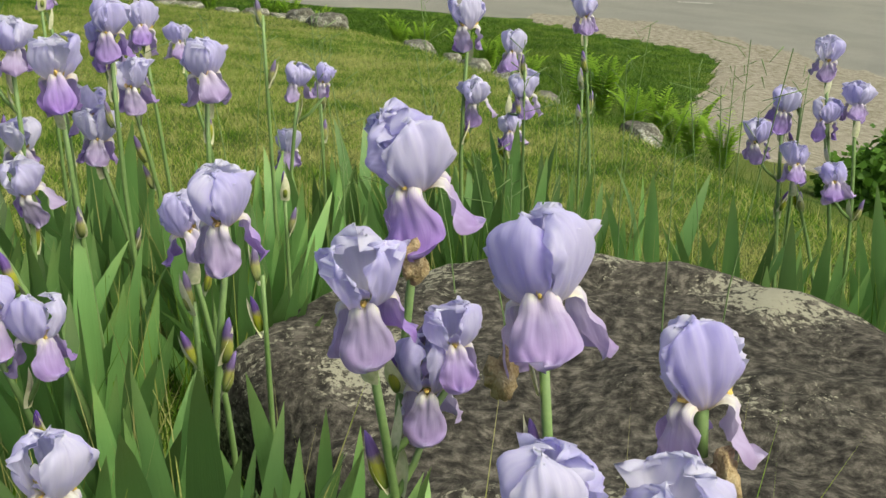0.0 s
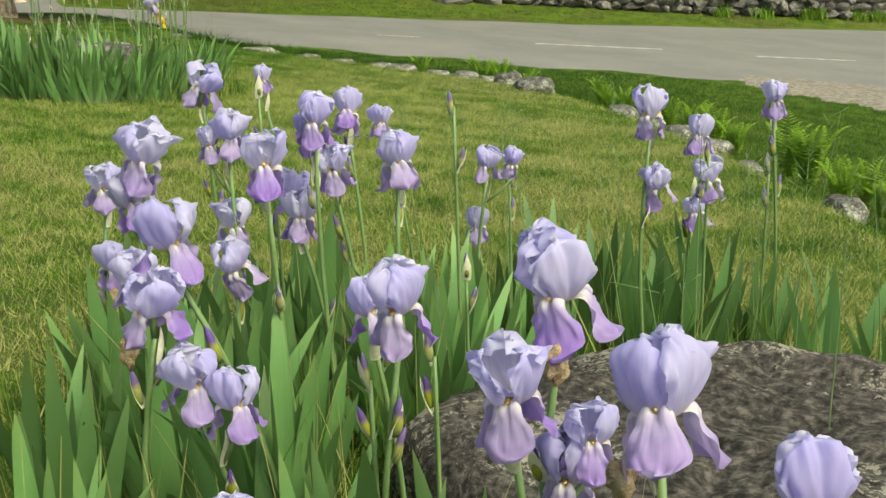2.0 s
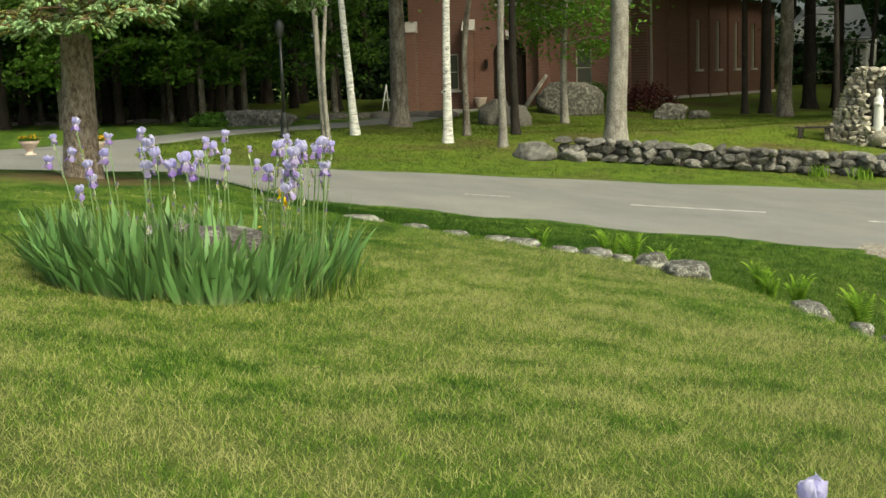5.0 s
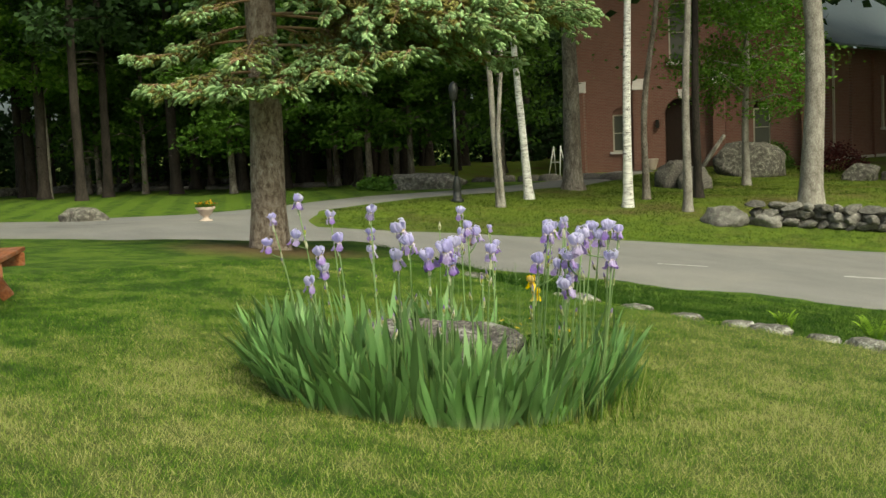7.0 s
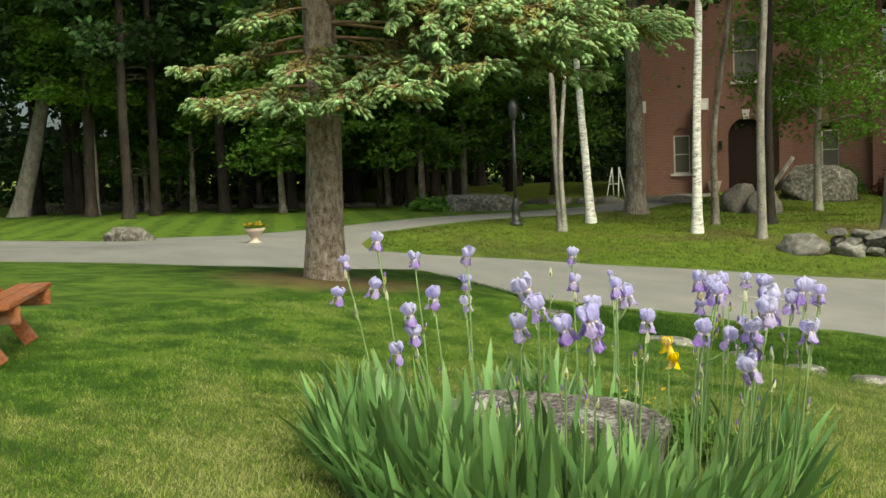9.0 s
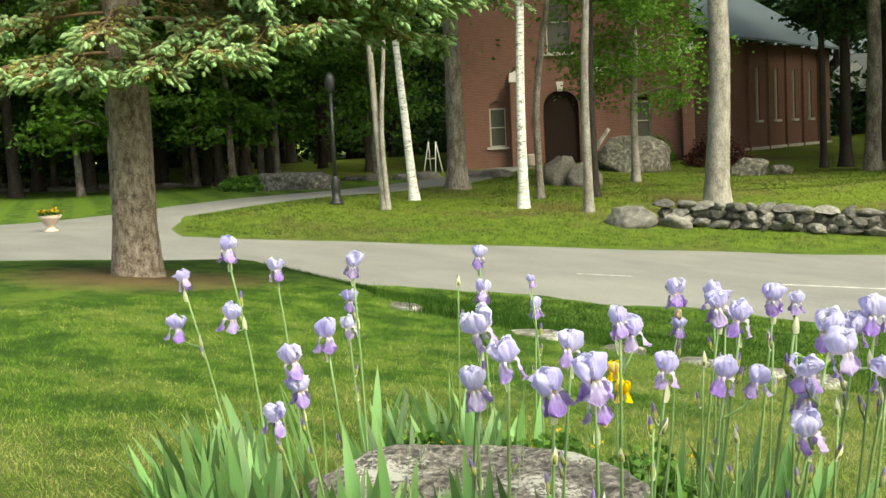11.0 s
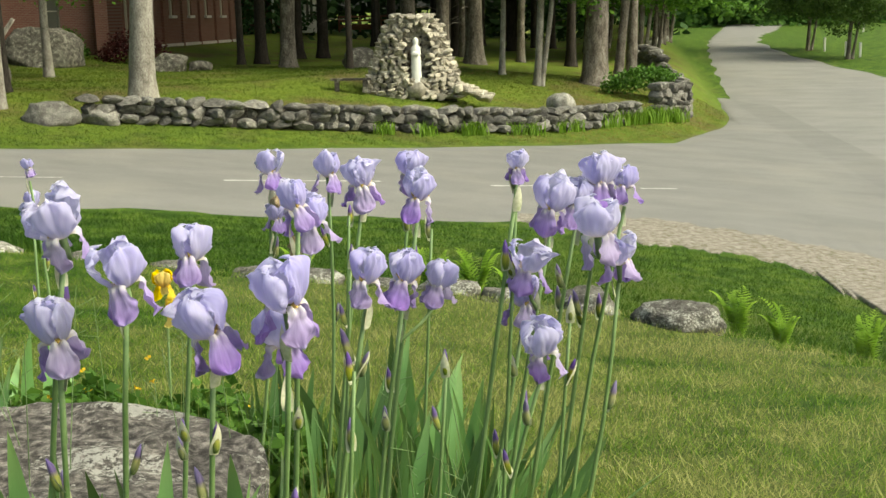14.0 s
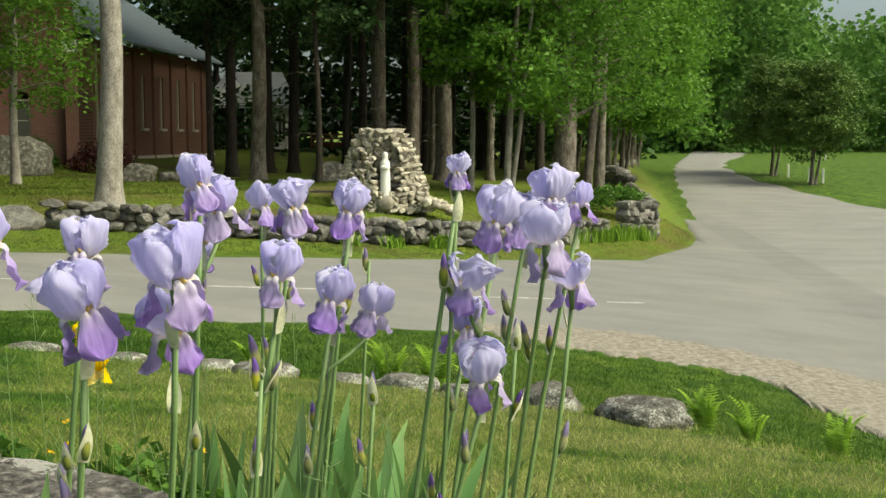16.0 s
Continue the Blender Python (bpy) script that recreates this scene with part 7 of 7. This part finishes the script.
# buttercups behind the flat stone
for i, (x, y) in enumerate([(-6.3, 6.78), (-6.0, 6.9), (-5.7, 6.95), (-5.35, 6.92), (-5.1, 6.8), (-5.85, 7.15), (-5.45, 7.2)]):
    mound("buttercup", x, y, (0.22, 0.2, 0.26), 90, 0.05, M_HERB, "low buttercup plant behind the flat stone", 420 + i, "plant", 0.06)
    rng = np.random.default_rng(440 + i)
    pcs = [(x + rng.normal() * 0.13, y + rng.normal() * 0.13, ground_z(x, y) + rng.uniform(0.26, 0.4)) for _ in range(2)]
    for p in pcs:
        V, Q = scatter_leaves([p], 7, (0.008, 0.008, 0.004), 0.012, 450 + i, 0, 0.9)
        tagged(put("buttercup_flower", big_mesh("buttercup_flower", V, Q), M_YELLOW), "tiny yellow buttercup flower", "flower", "buttercup flowers")

# a small yellow iris among the pale ones
yellow = thing("yellow_iris", Matrix.Translation((-5.55, 7.16, ground_z(-5.55, 7.16) - 0.02)), "short iris with two ruffled golden blooms", "iris")
v, f, _ = tube([(0, 0, 0), (0, 0, 0.3), (0.01, 0, 0.66)], [0.006, 0.005, 0.004], 6)
put("stem", mesh_from("stem", v, f), M_STEM, yellow)
M_GOLD = petal_material("golden petal", [(0.0, (0.66, 0.40, 0.02)), (0.5, (0.84, 0.62, 0.02)), (1.0, (0.90, 0.72, 0.05))], (0.5, 0.25, 0.01))
gold_s, gold_f = STANDARDS[0].copy(), FALLS[0].copy()
for me in (gold_s, gold_f):
    me.materials.clear()
    me.materials.append(M_GOLD)
for zz, dx in ((0.70, 0.0), (0.61, 0.04)):
    for kk in range(3):
        put("fall", gold_f, None, yellow, m=Matrix.Translation((dx, 0, zz)) @ Matrix.Rotation(2.1 * kk, 4, "Z") @ Matrix.Scale(0.85, 4))
        put("standard", gold_s, None, yellow, m=Matrix.Translation((dx, 0, zz)) @ Matrix.Rotation(2.1 * kk + 1, 4, "Z") @ Matrix.Scale(0.8, 4))

# ---- small things by the wood and the side road ----
def bench(x, y, turn, label):
    th = thing("bench", Matrix.Translation((x, y, ground_z(x, y))) @ Matrix.Rotation(turn, 4, "Z"), label, "bench")
    put("seat", box((1.3, 0.36, 0.07), (0, 0, 0.43), 0.01), M_DARKROCK, th)
    for s in (-0.45, 0.45):
        put("leg", box((0.14, 0.3, 0.4), (s, 0, 0.2), 0.01), M_DARKROCK, th)


bench(-11.3, 40.0, 0.1, "low dark stone bench near the grotto")
for i, (x, y) in enumerate([(12.3, 83.5), (12.9, 80.0), (13.6, 79.2), (21.5, 112)]):
    tagged(put("marker_post", box((0.14, 0.14, 0.95), (x, y, ground_z(x, y) + 0.45), 0.02), M_WHITE), "short white marker post on the grass", "post", "white marker posts")
for i in range(7):
    settle("rock", (0.5, 0.4, 0.35), (0.2 + 0.35 * i, 72 + 3.2 * i, ground_z(0.3 + 0.35 * i, 72 + 3.2 * i) + 0.12), i, 1100 + i, M_PALEROCK, "grey fieldstone along the side road", detail=2, group="fieldstones along the side road")
settle("planter_stone", (0.5, 0.4, 0.55), (-4.6, 40.2, ground_z(-4.6, 40.2) + 0.55), 0.5, 1120, M_PALEROCK, "upright pale stone set on the wall", detail=3)
pot = thing("flower_pot", church.matrix_basis @ Matrix.Translation((3.75, -0.9, 0.05)), "pale flower pot beside the church door", "pot")
put("bowl", mesh_from("bowl", *tube([(0, 0, 0), (0, 0, 0.1), (0, 0, 0.5), (0, 0, 0.55)], [0.2, 0.22, 0.34, 0.36], 14)[:2]), M_URN, pot)
easel = thing("folding_frame", Matrix.Translation((-35.3, 47.0, ground_z(-35.3, 47.0))), "white folding frame standing beside the church", "frame")
for sx in (-0.35, 0.35):
    put("leg", mesh_from("leg", *tube([(sx, -0.3, 0), (sx * 0.6, 0, 1.5)], [0.03, 0.03], 6)[:2]), M_WHITE, easel)
    put("leg", mesh_from("leg", *tube([(sx, 0.3, 0), (sx * 0.6, 0, 1.5)], [0.03, 0.03], 6)[:2]), M_WHITE, easel)
put("rung", box((0.6, 0.04, 0.06), (0, -0.16, 0.7)), M_WHITE, easel)


# ---- grass ----
def blades(n, xs, ys, keep, tall, wide, seed, lean=0.5):
    """Single grass blades over a stretch of the lawn: verts and triangles."""
    rng = np.random.default_rng(seed)
    x, y = rng.uniform(xs[0], xs[1], n), rng.uniform(ys[0], ys[1], n)
    ok = keep(x, y, rng.random(n))
    x, y = x[ok], y[ok]
    n = len(x)
    z = bumpy(x, y)
    a = rng.uniform(0, 2 * np.pi, n)
    h = rng.uniform(tall[0], tall[1], n)
    ln = rng.normal(size=(n, 2)) * lean * h[:, None]
    w = wide * rng.uniform(0.7, 1.3, n)
    P = np.stack([x, y, z - 0.004], 1)
    S = np.stack([np.cos(a) * w, np.sin(a) * w, np.zeros(n)], 1)
    T = P + np.stack([ln[:, 0], ln[:, 1], h], 1)
    V = np.stack([P - S, P + S, T], 1).reshape(-1, 3)
    return V, np.arange(3 * n).reshape(-1, 3)


def grass_material(name, stops):
    m, nt, b = material(name, 0.7)
    geo = nt.nodes.new("ShaderNodeNewGeometry")
    at = coords(nt)
    big, mid = noise_node(nt, at, 0.35, 4), noise_node(nt, at, 2.3, 4)
    sp = nt.nodes.new("ShaderNodeSeparateXYZ")
    nt.links.new(at, sp.inputs[0])
    dry = nt.nodes.new("ShaderNodeMapRange")
    dry.inputs[1].default_value, dry.inputs[2].default_value = -12.5, -3.0
    dry.inputs[3].default_value, dry.inputs[4].default_value = -0.36, 0.20
    nt.links.new(sp.outputs[0], dry.inputs[0])
    mpr = nt.nodes.new("ShaderNodeMapping")
    mpr.inputs["Rotation"].default_value = (0, 0, radians(28))
    mpr.inputs["Scale"].default_value = (0.35, 2.6, 1)
    nt.links.new(at, mpr.inputs[0])
    lines = noise_node(nt, mpr.outputs[0], 1.0, 4)
    tot = None
    for val, k in ((big, 1.0), (lines, 1.2), (noise_node(nt, at, 9, 4), 1.2), (mid, 1.8), (geo.outputs["Random Per Island"], 0.85), (dry.outputs[0], 1.0)):
        mu = nt.nodes.new("ShaderNodeMath")
        mu.operation = "MULTIPLY_ADD"
        mu.inputs[1].default_value = k
        nt.links.new(val, mu.inputs[0])
        if tot is None:
            mu.inputs[2].default_value = -2.51
        else:
            nt.links.new(tot, mu.inputs[2])
        tot = mu.outputs[0]
    col = ramp(nt, tot, stops)
    nt.links.new(col, b.inputs["Base Color"])
    tr = nt.nodes.new("ShaderNodeBsdfTranslucent")
    nt.links.new(col, tr.inputs[0])
    mx = nt.nodes.new("ShaderNodeMixShader")
    mx.inputs[0].default_value = 0.35
    nt.links.new(b.outputs[0], mx.inputs[1])
    nt.links.new(tr.outputs[0], mx.inputs[2])
    nt.links.new(mx.outputs[0], nt.nodes["Material Output"].inputs[0])
    return m


M_BLADE = grass_material("grass blades", [(0.10, (0.034, 0.10, 0.006)), (0.32, (0.092, 0.205, 0.013)), (0.50, (0.175, 0.285, 0.028)), (0.68, (0.29, 0.36, 0.078)), (0.92, (0.45, 0.44, 0.18))])


M_DEEP = grass_material("deep green grass", [(0.05, (0.016, 0.050, 0.004)), (0.5, (0.045, 0.110, 0.009)), (0.95, (0.11, 0.18, 0.024))])


def near_path(x, y):
    """How far a spot lies from the line along which the lawn is seen close by."""
    ax, ay, bx, by = 2.5, -0.6, -4.2, 4.2
    t = np.clip(((x - ax) * (bx - ax) + (y - ay) * (by - ay)) / ((bx - ax) ** 2 + (by - ay) ** 2), 0, 1)
    return np.hypot(x - ax - t * (bx - ax), y - ay - t * (by - ay))


def on_lawn(x, y, u):
    d = near_path(x, y)
    return (y < np.interp(x, LIP_X, LIP_Y) + 0.1) & (u < np.clip(1.35 - d / 7.0, 0.32, 1.0))


V, Q = blades(1250000, (-13, 5), (-2.5, 13.2), on_lawn, (0.016, 0.050), 0.0019, 11, 0.7)
tagged(put("lawn_grass", big_mesh("lawn_grass", V, Q), M_BLADE), "short mown grass blades, green and straw", "grass", kind="stuff")


def long_spots(x, y, u):
    bed_a = (((x - 2.0) / 1.25) ** 2 + ((y - 1.0) / 1.35) ** 2 < 1) & (((x - 2.39) / 0.66) ** 4 + ((y - 0.88) / 0.6) ** 4 > 1)
    ring = ((x + 5.45) / 1.3) ** 2 + ((y - 6.25) / 1.22) ** 2
    stone_b = (np.abs(x + 5.62) < 0.64) & (np.abs(y - 6.13) < 0.53)
    lip = np.abs(y - np.interp(x, LIP_X, LIP_Y) - 0.25) < 0.35
    return bed_a & (u < 0.7) | (ring < 1.12) & ~stone_b & (u < 0.25) | lip & (x > -12) & (u < 0.5)


V, Q = blades(300000, (-12, 4.5), (-0.6, 13.6), long_spots, (0.08, 0.24), 0.0028, 12, 0.35)
tagged(put("long_grass", big_mesh("long_grass", V, Q), M_DEEP), "long uncut grass round the beds and stones", "grass", kind="stuff")


def below_lip(x, y, u):
    return (y > np.interp(x, LIP_X, LIP_Y) + 0.1) & (y < np.interp(x, NEAR_X, NEAR_Y) - 0.1) & (x < np.interp(y, (8, 9.2, 12.3, 16, 19, 21, 21.8, 22.3, 22.9), (1.2, 0.9, 0.2, -0.3, -0.3, -0.5, -1.7, -3.4, -5.2)) + (u - 0.4) * 0.9)


V, Q = blades(230000, (-16, 3), (6, 23), below_lip, (0.035, 0.08), 0.004, 13, 0.6)
tagged(put("dip_grass", big_mesh("dip_grass", V, Q), M_DEEP), "deep green grass in the dip below the stones", "grass", kind="stuff")
def among_stems(x, y, u):
    ring = ((x + 5.5) / 1.3) ** 2 + ((y - 6.2) / 1.25) ** 2
    bed_a = (((x - 1.9) / 1.2) ** 2 + ((y - 1.0) / 1.35) ** 2 < 1) & (((x - 2.39) / 0.66) ** 4 + ((y - 0.88) / 0.6) ** 4 > 1)
    stone_b = (np.abs(x + 5.62) < 0.64) & (np.abs(y - 6.13) < 0.53)
    return (ring < 1) & ~stone_b & (x > -5.6) | bed_a & (u < 0.35)


V, Q = blades(60000, (-7, 3.2), (-0.6, 7.6), among_stems, (0.22, 0.5), 0.0024, 14, 0.22)
tagged(put("tall_grass", big_mesh("tall_grass", V, Q), M_BLADE), "tall thin grass growing up between the iris stems", "grass", kind="stuff")


def past_road(x, y, u):
    far = np.interp(x, FAR_X, FAR_Y)
    return (y > far + 0.1) & (x < np.interp(y, LANE_Y, LANE_L) - 0.12) & (x > np.interp(y, DRIVE_Y, DRIVE_R) + 0.2) & (y < 62)


# Mossy greens lowered by a fifth to put tree shade into the blade colour.
M_FARBLADE = grass_material("grass past the road with painted shade", [(0.0, (0.038, 0.070, 0.007)), (0.4, (0.090, 0.138, 0.014)), (0.7, (0.165, 0.185, 0.03)), (1.0, (0.22, 0.14, 0.07))])
V, Q = blades(280000, (-31, 2.4), (22, 52), past_road, (0.03, 0.07), 0.007, 15, 0.8)
tagged(put("rough_grass", big_mesh("rough_grass", V, Q), M_FARBLADE), "rough mossy grass between the road and the church", "grass", kind="stuff")
# seeding grass stems among the irises
rng = np.random.default_rng(88)
pcs = []
for i in range(70):
    if i % 2:
        x, y = rng.uniform(1.2, 2.6), rng.uniform(0.9, 2.4)
    else:
        x, y = rng.uniform(-6.3, -4.2), rng.uniform(5.3, 7.2)
    h = rng.uniform(0.5, 0.85)
    b = Vector((x, y, ground_z(x, y)))
    ln = Vector((rng.normal() * 0.05, rng.normal() * 0.05, h))
    pcs.append(tube([b, b + ln * 0.5, b + ln + Vector((ln.x * 0.4, ln.y * 0.4, 0))], [0.0019, 0.0016, 0.0011], 3, caps=False)[:2])
    for k in range(7):
        p = b + ln * (0.82 + 0.18 * k / 7)
        q = p + Vector((rng.normal() * 0.03, rng.normal() * 0.03, 0.025))
        pcs.append(tube([p, q], [0.0006, 0.0013], 3)[:2])
tagged(put("seeding_grass", mesh_from("seeding_grass", *join(pcs)), M_STEM), "thin seeding grass stems among the irises", "grass", kind="stuff")
